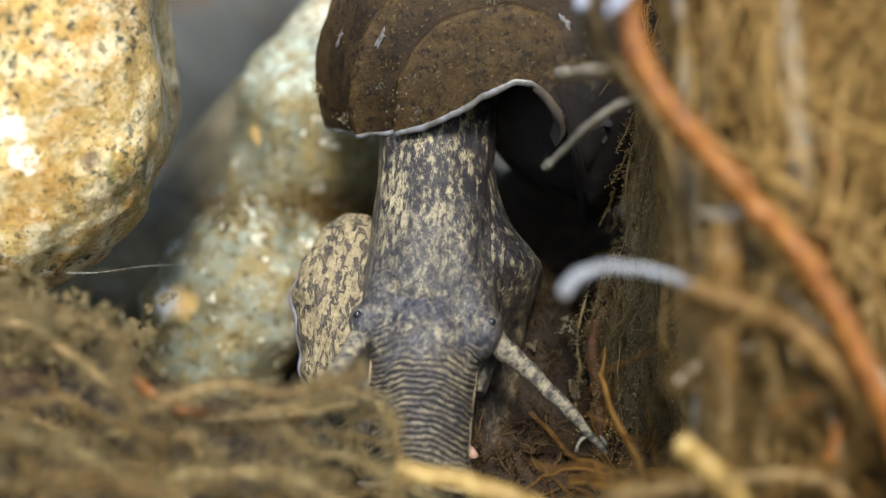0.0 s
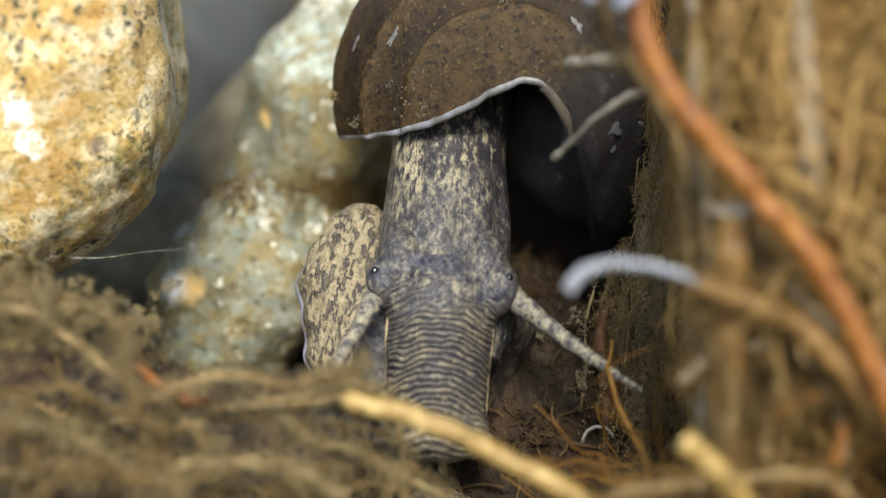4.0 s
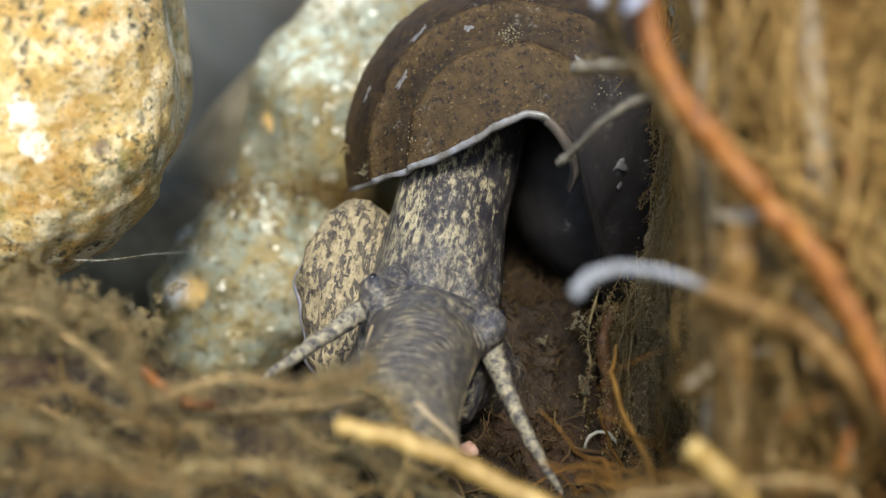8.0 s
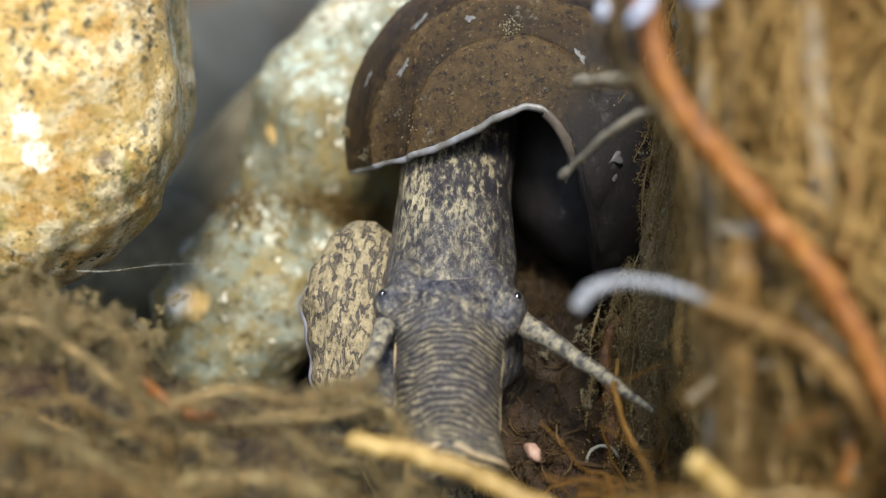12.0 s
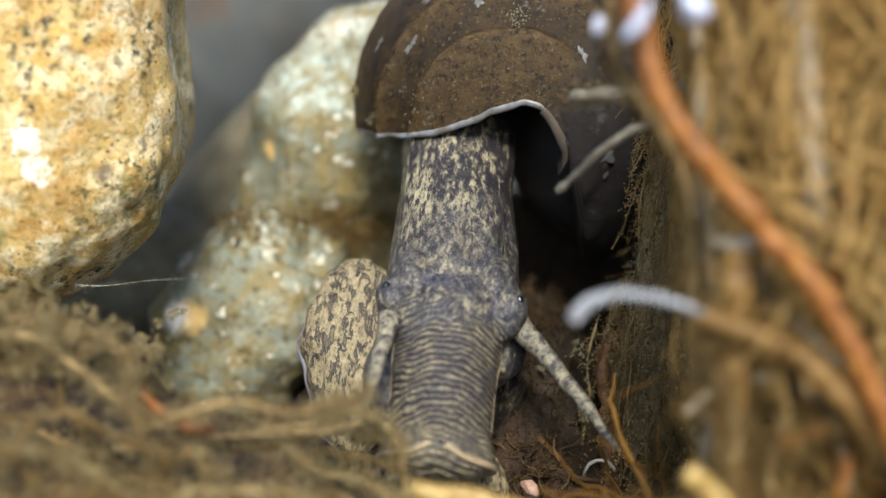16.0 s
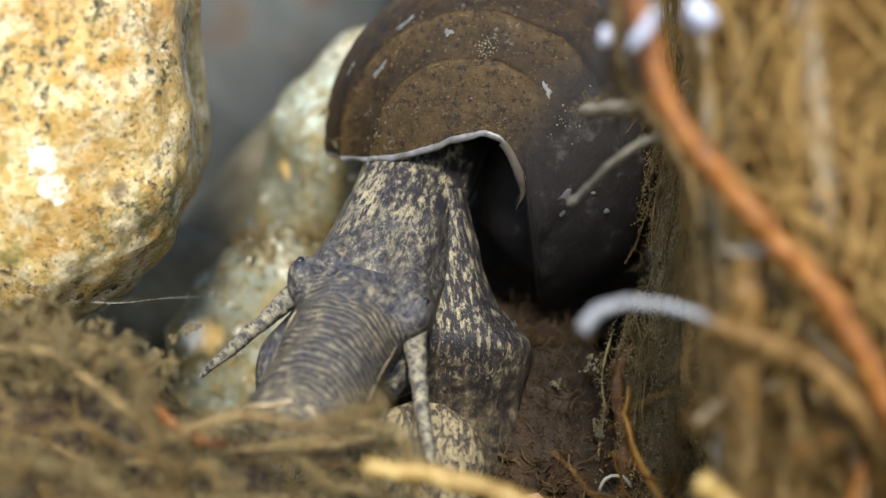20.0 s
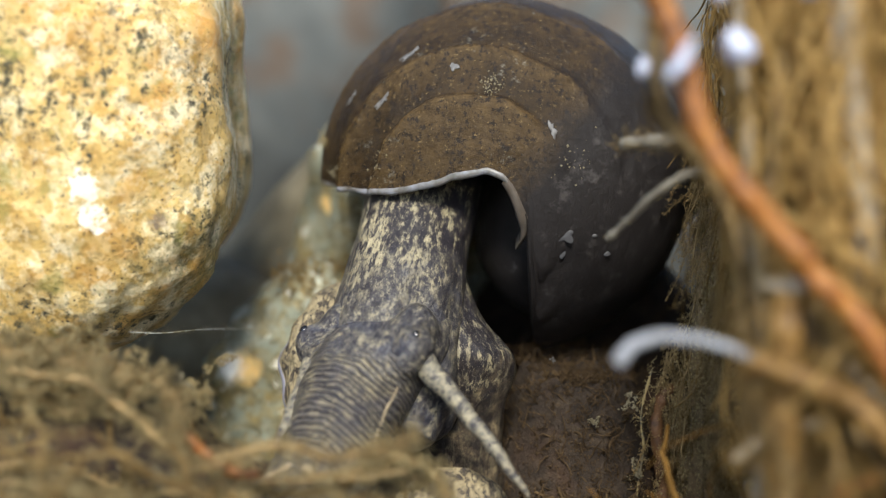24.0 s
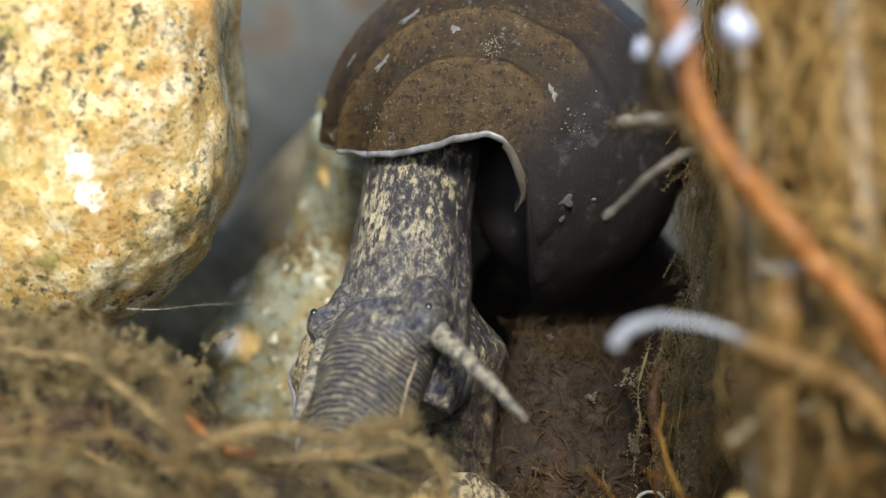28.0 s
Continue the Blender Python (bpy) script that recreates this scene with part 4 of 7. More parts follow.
def build_head(parent):
    def soft(z, a):
        return 0.04 * fbm((math.cos(a) * 2.5, math.sin(a) * 2.5, z * 0.3), 1.0, 3)

    def wrinkled(z, a):
        c = math.cos(a) * 2
        return 0.012 * math.sin(2 * math.pi * (z + 0.9 * fbm((c, math.sin(a) * 2, z * 0.25), 0.9, 2)) / 1.3) + 0.05 * fbm((c, math.sin(a) * 2, z * 0.4), 1.0, 3)
    b = Build()
    b.sheet(loft([(11, 5.2, 3.6, 2.2), (8, 4.3, 5.0, 3.0), (5.0, 3.3, 6.0, 3.7), (2.5, 2.3, 6.5, 4.3), (0, 1.4, 6.6, 4.8), (-2.5, 0.4, 6.2, 5.2), (-5, 0.3, 5.6, 4.9), (-8, 0.6, 4.8, 4.0)], 60, 56, soft), wrap=True)
    b.sheet(loft([(-1.5, 0.9, 4.8, 4.5), (-3, 0.4, 5.2, 5.0), (-6, -0.1, 5.4, 5.4), (-10, -0.2, 5.2, 5.0), (-14, 0, 5.1, 4.4), (-16, 0, 5.6, 4.2), (-17.2, 0, 5.7, 3.9), (-18.0, 0, 5.0, 3.3), (-18.6, 0, 3.4, 2.2), (-18.9, 0, 1.0, 0.8)], 100, 56, wrinkled), wrap=True)
    for s in (-1, 1):
        b.lump((5.5 * s, -1.7, -1.7), (2.2, 2.2, 2.7), 0.2, 0.45, 18, 26)
        b.lump((4.2 * s, -0.6, 0.8), (2.4, 2.6, 3.6), 0.1, 0.3, 18, 26)
    head = b.make("head", M_HEAD, parent, "blue-grey head drawn out into a wrinkled snout")
    melt = head.modifiers.new("melt", "REMESH")
    melt.mode, melt.voxel_size, melt.use_smooth_shade = "VOXEL", 0.00025, True
    soften = head.modifiers.new("soften", "SMOOTH")
    soften.factor, soften.iterations = 0.6, 30
    lipb = Build()
    ang = np.linspace(0, 2 * np.pi, 41)
    ring = np.stack([5.6 * np.cos(ang), 3.9 * np.sin(ang), -17.2 - 0.9 * np.abs(np.sin(1.0 * ang)) * 0 + 1.3 * np.exp(-(np.cos(ang) * 3) ** 2) * (np.sin(ang) < 0)], -1)
    lipb.tube(ring, 0.34, 8)
    lipb.make("mouth", M_MOUTH, head, "pale notched mouth edge")
    for s in (-1, 1):
        f = Build()
        z = np.linspace(-3.5, -16, 26)
        x = s * np.interp(z, [-16, -10, -6, -3.5], [4.9, 4.85, 5.2, 5.0])
        y = np.interp(z, [-16, -8, -3.5], [-0.6, -1.4, -1.0])
        f.tube(np.stack([x, y, z], -1), np.interp(np.linspace(0, 1, 26), [0, 0.3, 0.8, 1], [0.05, 0.24, 0.20, 0.05]), 7)
        f.make("snout_fold", M_MOUTH, head, "pale fold along the snout")
        ring = Build()
        ring.lump((6.35 * s, -2.95, -1.0), (0.74, 0.66, 0.78), 0.1, 1, 12, 18)
        ring.make("eye_ring", M_EYERING, head, "pale ring round the eye")
        e = Build()
        e.lump((6.55 * s, -3.42, -0.95), (0.42, 0.34, 0.46), 0, 1, 12, 16)
        e.make("eye", M_EYE, head, "small black eye")
    return head


def build_tentacle(parent, length, name_label):
    s = length / 3
    made = []
    for k, (nm, r0, r1) in enumerate((("tentacle", 1.42, 0.86), ("tentacle_middle", 0.88, 0.66), ("tentacle_tip", 0.68, 0.24))):
        z = np.linspace(-0.45 if k else -1.2, s + (0.35 if k < 2 else 0.0), 26)
        r = np.interp(z, [0, s], [r0, r1])
        r = r * (1 + 0.03 * np.sin(z * 2.1 + k) + 0.02 * np.sin(z * 5.3))
        if k == 2:
            r[-4:] *= (0.95, 0.8, 0.55, 0.05)
        b = Build()
        b.tube(np.stack([0.06 * np.sin(z * 1.7), 0 * z, z], -1), r, 16)
        made.append(b.make(nm, M_TENT, made[0] if made else parent, name_label if not k else ""))
    return made


def build_left_foot(parent):
    """The near side of the foot: a raised flap with a wavy, thin, bluish margin."""
    w, h, d = 5.6, 10.5, 3.4

    def wave(z):
        return 0.09 * math.sin(z * 0.62 + 0.9) + 0.03 * math.sin(z * 1.5)

    def half(q):
        return max(0.03, 1 - abs(q) ** (3.2 if q > 0 else 2.2)) ** 0.5

    def ripple(z, a):
        side = max(0.0, -math.cos(a))
        return side * wave(z) + 0.09 * fbm((math.cos(a) * 1.3, math.sin(a) * 1.6, z * 0.16), 1.0, 3) + 0.035 * fbm((math.cos(a) * 6, math.sin(a) * 6, z * 0.35), 1.0, 3)
    b = Build()
    b.sheet(loft([(q * h, 0, w * half(q), d * half(q)) for q in np.linspace(-1, 1, 25)], 70, 56, ripple), wrap=True)
    lobe = b.make("foot_lobe", M_FOOT, parent, "yellowish furrowed side of the foot")
    e = Build()
    q = np.linspace(-0.95, 0.7, 40)
    x = [-(w * half(v) * (1 + wave(v * h)) + 0.05) for v in q]
    e.tube(np.stack([x, 0 * q + 0.3, q * h], -1), np.interp(np.linspace(0, 1, 40), [0, 0.2, 0.8, 1], [0.05, 0.34, 0.28, 0.05]), 8)
    e.make("foot_edge", M_EDGE, lobe, "thin bluish foot margin")
    return lobe


def build_right_foot(parent):
    """The far flank: it leaves the neck in a hollow curve and spreads like a skirt, then drops to the bed."""
    def ripple(z, a):
        return 0.07 * fbm((math.cos(a) * 1.5, math.sin(a) * 1.5, z * 0.12), 1.0, 3) + 0.025 * fbm((math.cos(a) * 6, math.sin(a) * 6, z * 0.3), 1.0, 3)
    b = Build()
    b.sheet(loft([(17, 0.5, 3.4, 2.6), (14, 0.4, 4.0, 3.2), (10, 0, 4.6, 3.8), (7, -0.2, 5.2, 4.3), (4.5, -0.4, 6.2, 4.8), (2.6, -0.5, 7.6, 5.3), (1.2, -0.6, 9.0, 5.6), (0.3, -0.6, 9.6, 5.7), (-0.8, -0.4, 9.8, 5.4), (-2.5, 0.2, 9.4, 5.0), (-6, 1.4, 8.2, 4.4), (-12, 2.6, 7.4, 4.2), (-20, 3.6, 8.0, 4.2)], 110, 72, ripple), wrap=True)
    return b.make("foot_flank", M_FLANK, parent, "flecked flank flaring out below the neck, shade painted in low down")


def build_front_foot(parent):
    """The foremost fold of the foot under the snout, with a smooth pale rim."""
    w, h, d = 6.4, 6.0, 3.0

    def half(q):
        return max(0.03, 1 - abs(q) ** (2.2 if q > 0 else 3.6)) ** 0.5

    def ripple(z, a):
        return 0.06 * fbm((math.cos(a) * 1.6, math.sin(a) * 1.6, z * 0.2), 1.0, 3) + 0.03 * fbm((math.cos(a) * 5, math.sin(a) * 5, z * 0.5), 1.0, 3)
    b = Build()
    b.sheet(loft([(q * h, 0, w * half(q), d * half(q)) for q in np.linspace(-1, 1, 25)], 60, 56, ripple), wrap=True)
    lobe = b.make("foot_fold", M_FOOT, parent, "pale furrowed front of the foot")
    e = Build()
    a = np.linspace(0, math.pi, 44)
    e.tube(np.stack([w * 0.93 * np.cos(a), -d * 0.80 * np.sin(a) - 0.2, -h * 0.80 - 0.25 * np.sin(a * 5)], -1), np.interp(np.linspace(0, 1, 44), [0, 0.2, 0.8, 1], [0.15, 0.75, 0.75, 0.15]), 10)
    e.make("foot_rim", M_MOUTH, lobe, "smooth pinkish-beige rim of the foot")
    return lobe


def build_snail():
    base = empty("snail", 0, 0, 0)
    tagged(base, "brown freshwater snail creeping with its head and tentacles out", "snail")
    made = {"shell": build_shell(base), "neck": build_neck(base), "head": build_head(base)}
    made["right"] = build_tentacle(base, 17.5, "tapered cream tentacle speckled dark")
    made["left"] = build_tentacle(base, 14.5, "shorter cream tentacle speckled dark")
    made["foot_left"] = build_left_foot(base)
    made["foot_right"] = build_right_foot(base)
    made["foot_front"] = build_front_foot(base)
    b = Build()
    b.lump((-5, 4, 0.8), (10, 8, 4.8), 0.25, 0.15, 24, 40)
    b.make("sole", M_FOOTSHADE, base, "broad foot spread over the bed")
    return made


SNAIL = build_snail()


# ---- roots, stems and the tangle: the bank side ----
root("orange_stem", [(5, -37, 66), (10.5, -38, 58), (13.3, -39.1, 52.2), (15.6, -40.7, 45.2), (21.3, -42.5, 38), (26.4, -43.9, 32.3), (30.7, -45.8, 24.6), (34, -47, 16), (36, -48, 6)],
     1.0, M_ORANGE, "long orange-brown stem slanting down across the bank", "", 0.22, 60, 1.2, M_RUST, 14, 90, 0.8, 3)
root("white_root_tip", [(9.3, -42.4, 29.6), (10.2, -42.2, 30.8), (11.9, -42.1, 31.6), (14.9, -42, 31.5), (18, -42.3, 30.6), (21.6, -42.7, 29.2)],
     0.55, M_WHITE, "bent white root tip sticking out of a brown branch", "", 0.08, 0, 1, None, 14, 40, 0.55, 5)
root("brown_branch", [(18.5, -42.4, 30.3), (20.5, -42.7, 29.5), (23.5, -42.9, 28.4), (26.2, -43.1, 26.9), (31.4, -44.4, 21.6), (36, -46, 14), (39, -47, 5)],
     0.6, M_GOLDROOT, "thick furry brown branch on the bank", "", 0.2, 520, 2.6, M_BANKCOAT, 14, 50, 2.2, 6, 2.0, M_BANKRUST)
root("beige_stem", [(24.5, -36, 68), (25.4, -36.1, 56), (26.0, -36.2, 50), (27.3, -36.7, 42), (28.2, -36, 35), (29.5, -33, 26), (30, -30, 10)],
     1.25, M_BEIGE, "upright beige stem among the roots", "", 0.12, 40, 1.4, M_TAN, 12, 60, 0.7, 7)
ring = root("cut_stem", [(21.6, -39.6, 34.9), (21.5, -40.2, 31), (21.4, -40.8, 25.5), (21.6, -41, 15), (22, -41, 5)], 1.25, M_GOLDROOT, "straw-coloured cut stem with a pale end", "", 0.1, 60, 1.6, M_TAN, 12, 40, 1.0, 8)
g = Build()
g.lump((0, 0, 0.1), (1.9, 1.5, 0.5), 0.2, 1.0, 10, 18)
g.make("stem_end", M_BEIGE, ring, "pale cut end")
root("pale_twig", [(10.4, -15.3, 34.4), (11.6, -16, 35.6), (14.5, -18.6, 39.1), (17, -20, 40.9), (19.5, -21.1, 41.6), (25, -20, 42), (32, -16, 42)],
     0.40, M_TWIG, "thin pale twig reaching out of the roots", "", 0.3, 50, 0.9, M_FLUFF, 9, 40, 1.2, 9)
root("pale_twig", [(11.5, -15, 43.0), (14, -17, 43.6), (17, -19, 43.8), (21, -20, 44.4), (30, -17, 46)],
     0.62, M_TWIG, "blunt furry twig above the snail", "", 0.35, 420, 1.3, M_EDGEMOSS, 9, 36, 1.1, 10, 1.0, M_EDGEMOSS)
root("rust_twig", [(18.9, -0.6, 16.6), (17.9, -1, 15.4), (17.2, -1.6, 12), (17.9, -2.6, 7), (17.8, -3.4, 3), (17.9, -3.6, -2)],
     0.75, M_RUSTBARK, "short upright rust-brown twig behind the tentacle", "", 0.7, 240, 1.2, M_EDGEMOSS, 10, 30, 1.0, 11, 0.9, M_EDGEMOSS)
root("bent_grass", [(18.6, -5, 2.4), (17.6, -5, 3.6), (16.2, -5.1, 3.7), (15.2, -5.2, 2.5), (14.8, -5.2, -1)], 0.18, M_THREAD, "curled pale stalk on the bed", "", 0.2, 25, 0.8, M_FLUFF, 8, 30, 1.0, 12)
root("thin_stalk", [(15.8, -3, -2), (15.2, -2.8, 5), (15.8, -2.4, 10), (15.5, -2, 14), (16.6, -2, 19)], 0.13, M_CRUMB, "fine upright stalk fringed with algae", "", 0.3, 110, 1.4, M_FLUFF, 7, 30, 0.6, 13, 0.55)
root("straw_piece", [(17.4, -44.5, 19.2), (18.8, -44.8, 18.2), (20.4, -45, 16.8), (21.8, -45.2, 15.2), (23.4, -45.5, 12)], 0.95, M_STRAW, "broken straw-yellow root piece in the tangle", "", 0.15, 30, 1.4, M_TAN, 12, 24, 1.0, 14)

# woolly roots near the camera
near = [
    ([(21.5, -35.5, 52), (20.8, -36.3, 42.4), (20, -37.6, 37.1), (20.5, -39.1, 31), (21.3, -40.5, 25.3), (20.9, -41.8, 19.6), (21, -42, 6)], 0.5, 1.1),
    ([(18.5, -31, 62), (19.1, -32, 51.6), (19.6, -33.5, 45.4), (19.4, -34.9, 39.6), (20.3, -36.3, 33.8), (20.6, -37, 20), (21, -37, 6)], 0.5, 1.2),
    ([(24, -39, 34), (24.6, -39.9, 27.7), (25.5, -41.2, 22.1), (24.3, -42.2, 18), (25.1, -43.2, 8)], 0.5, 1.5),
    ([(30, -32, 62), (29.9, -33.1, 51.3), (29.1, -34.8, 44.3), (30.4, -36.5, 37.3), (29.6, -38.1, 30.8), (30, -39, 10)], 0.5, 1.5),
    ([(19.2, -40.8, 28.2), (20, -41.2, 25.8), (21.6, -42.2, 22), (21.2, -43.2, 18.4), (20.2, -44.1, 12.4), (20, -44, 5)], 0.4, 1.4),
    ([(22, -38.4, 33.4), (23, -38.8, 32.2), (27.2, -39.9, 27.8), (31.3, -40.6, 24.5), (33.9, -41.4, 21.3), (36, -42, 8)], 0.5, 1.6),
    ([(12.4, -32, 58), (12.7, -32.5, 49.5), (13.6, -33.3, 46.2), (16.6, -34.2, 42.5), (18.8, -35.6, 36.7), (20, -36, 20)], 0.4, 0.75),
    ([(29, -39, 34), (29.7, -39.9, 27.8), (30.5, -41.2, 22.1), (29.3, -42.8, 15.6), (29, -43, 4)], 0.5, 1.6),
    ([(9, -44, 10), (12.7, -44.7, 14.6), (16.8, -44.8, 15.6), (22.1, -44.7, 16.2), (28.2, -44.8, 16), (34, -44, 10)], 0.5, 1.8),
    ([(18, -40.5, 22), (21.3, -40.7, 24.5), (26.3, -40.7, 24.5), (29.7, -41.8, 19.6), (31, -42, 8)], 0.4, 1.3),
    ([(33.5, -32, 60), (32.8, -33.3, 46.3), (32.4, -35.3, 38), (33.3, -37.3, 29.7), (34, -39, 10)], 0.6, 1.8),
    ([(24, -30, 62), (23.6, -31, 50), (24.4, -33, 40), (23.6, -35, 30), (24, -37, 10)], 0.5, 1.6),
    ([(27.5, -28, 62), (27, -29, 50), (27.6, -31, 40), (27, -33, 30), (27, -36, 10)], 0.5, 1.7),
    ([(36.5, -35, 60), (36, -36, 46), (37, -37, 36), (36, -38, 24), (36, -40, 8)], 0.6, 1.9),
    ([(22.5, -24, 62), (22.4, -25, 48), (23.2, -26, 38), (22.6, -27, 28), (23, -28, 4)], 0.3, 0.6),
    ([(21, -40, 3), (22, -40.5, 12), (23.5, -41, 17), (25, -42, 20), (28, -43, 22)], 0.4, 1.2),
]
for n, (pts, r, wool) in enumerate(near):
    root("woolly_root", pts, r, (M_BROWNROOT, M_BEIGE, M_BROWNROOT, M_ORANGE)[n % 4], "root of the bank thickly furred with brown algae", "woolly roots", 0.3, 760, 2.8, (M_TAN, M_BANKCOAT)[n % 2], 8, 44, 0.9, 160 + n, wool * 0.95, (M_BANKCOAT, M_BANKPALE, M_BANKCOAT, M_BANKRUST)[n % 4])
root("straw_stub", [(22.2, -33.6, 46), (21.9, -33.8, 44.2), (21.7, -34.3, 42.1), (21.6, -34.7, 40.4)], 0.85, M_STRAW, "short straw-yellow root stub", "", 0.2, 0, 1, None, 12, 20, 1.0, 15)

# hanging roots of the bank, one thing each
for n in range(24):
    x = rng.uniform(26, 44)
    y = rng.uniform(-33, -4)
    lean = rng.normal(0, 13)
    pts = [(x + 2, y + 4, 74)] + [(max(24.5, x + lean * (60 - z) / 60 + rng.normal(0, 1.8)), y + rng.normal(0, 1.5), z) for z in (60, 50, 40, 30, 20, 9)] + [(max(25.0, x + lean), y, -2)]
    thick = rng.uniform(0.3, 0.8)
    root("hanging_root", pts, thick, (M_BROWNROOT, M_BEIGE, M_BROWNROOT, M_ORANGE)[n % 4], "tan root hanging down the bank" if n % 4 != 3 else "rust-orange root hanging down the bank",
         "roots of the bank", 0.25, 320, 3.6, (M_BANKPALE, M_BANKCOAT, M_BANKPALE)[n % 3], 7, 40, 0.7, 40 + n, rng.uniform(1.6, 3.4), (M_BANKPALE, M_BANKCOAT, M_BANKPALE, M_BANKRUST, M_BANKPALE)[n % 5])


def bank_face(z, rg):
    """A place on the side of the bank that faces the snail and the camera."""
    y = rg.uniform(-34, 16)
    x = 22.0 + 0.010 * (y + 2) ** 2 * (1 if y < -2 else 0.3) + rg.exponential(3.2) + 1.2 * math.sin(z * 0.2 + y * 0.3)
    return np.array([x, y, z])


b = Build()
for n in range(1700):
    p = bank_face(rng.uniform(2, 62), rng)
    path = wander(p, (rng.normal(0.1, 0.2), rng.normal(0, 0.3), -1), rng.uniform(3, 12), 10, 0.16, rng)
    b.tube(path, np.linspace(1, 0.5, 10) * rng.uniform(0.05, 0.17), 4)
tagged(b.make("bank_fibres", M_BANKCOAT), "matted tan root fibres hanging over the bank", "roots", kind="stuff")
b = Build()
for n in range(6000):
    p = bank_face(rng.uniform(0, 50), rng) - (0.5, 0, 0)
    b.tube(wander(p, rng.normal(0, 1, 3) + (-0.2, -0.5, -0.2), rng.uniform(0.4, 1.3), 5, 0.6, rng), np.linspace(0.06, 0.03, 5), 3)
tagged(b.make("bank_algae", M_EDGEMOSS), "olive-brown algae fluff on the bank's roots", "algae", kind="stuff")

# mossy strands with silt grains at the edge of the dark hollow
for name, material, count, label in (("edge_moss", M_EDGEMOSS, 230, "brown mossy strands hanging at the edge of the hollow"), ("edge_silt", M_COAT, 80, "tan silt grains caught on the mossy strands")):
    b = Build()
    for n in range(count):
        z = rng.uniform(8, 46)
        y = rng.uniform(-14, 4)
        p = np.array([float(np.interp(z, [8, 19, 27, 46], [17.6, 18.4, 20.6, 20.8])) + rng.exponential(1.6) + 0.7 * math.sin(z * 0.25 + 0.2 * y) + 0.02 * (y + 3) ** 2, y, z])
        path = wander(p, (rng.normal(0.08, 0.12), rng.normal(0, 0.2), -1), rng.uniform(5, 14), 40, 0.055, rng)
        if name == "edge_moss":
            b.tube(path, np.linspace(1, 0.5, 40) * rng.uniform(0.05, 0.12), 4)
            fuzz(b, path, 26, 0.9, 0.04, rng, curl=0.6, k=4, spread=0.35)
        b.crumbs(path[rng.integers(0, 40, 75)] + rng.normal(0, 0.24, (75, 3)), rng.uniform(0.04, 0.14, 75), rng)
    tagged(b.make(name, material), label, "moss", kind="stuff")

# fine wool between the roots; light on the upper bank is put into its paler colour
for name, material, count, low, high, label in (("bank_wool", M_BANKPALE, 1500, 26, 62, "tan wool of fine rootlets on the upper bank, coloured as if lit"), ("bank_wool", M_BANKRUST, 600, 6, 34, "rusty wool of fine rootlets low on the bank")):
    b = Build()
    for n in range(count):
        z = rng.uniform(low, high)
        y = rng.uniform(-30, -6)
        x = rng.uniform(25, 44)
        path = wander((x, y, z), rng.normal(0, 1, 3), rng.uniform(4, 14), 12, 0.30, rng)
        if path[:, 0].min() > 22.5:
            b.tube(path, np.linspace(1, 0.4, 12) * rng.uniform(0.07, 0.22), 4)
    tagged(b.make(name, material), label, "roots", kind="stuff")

b = Build()
for n in range(2400):
    z = rng.uniform(14, 66)
    p = (rng.uniform(23.5, 43) if z < 36 else rng.uniform(18.5, 43), rng.uniform(-38, -24), z)
    way = np.array([rng.normal(0.1, 0.75), rng.normal(0, 0.3), -1.0])
    path = wander(p, way, rng.uniform(8, 22), 10, 0.16, rng)
    if path[:, 0].min() > (23 if z < 36 else 18):
        b.tube(path, np.linspace(1, 0.5, 10) * rng.uniform(0.08, 0.26), 4)
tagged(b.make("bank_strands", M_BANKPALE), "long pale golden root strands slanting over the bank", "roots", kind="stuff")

# rust-coloured tangle low on the bank
b = Build()
for n in range(420):
    x, y = rng.uniform(14, 46), rng.uniform(-46, -22)
    z = ground_z(x, y) + rng.uniform(0, 7) + max(0, (x - 14)) * 0.22
    b.tube(wander((x, y, z), rng.normal(0, 1, 3) * (1, 0.7, 0.55), rng.uniform(6, 20), 14, 0.28, rng), np.linspace(1, 0.4, 14) * rng.uniform(0.12, 0.5), 5)
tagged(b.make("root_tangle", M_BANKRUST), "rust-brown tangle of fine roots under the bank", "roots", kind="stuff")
b = Build()
for n in range(2000):
    x, y = rng.uniform(14, 46), rng.uniform(-46, -22)
    z = ground_z(x, y) + rng.uniform(-1, 9) + max(0, (x - 14)) * 0.22
    b.tube(wander((x, y, z), rng.normal(0, 1, 3), rng.uniform(1, 3.2), 5, 0.4, rng), np.linspace(0.1, 0.04, 5), 3)
tagged(b.make("tangle_algae", M_RUST), "tan fluff caught in the root tangle", "algae", kind="stuff")


# ---- the mat in the foreground ----
def mat_top(x):
    return float(np.interp(x, [-60, -38, -30, -25, -21, -12, -7, -4, 2], [30, 26.5, 24.5, 22.0, 19.8, 18.5, 18.2, 15.5, 9]))


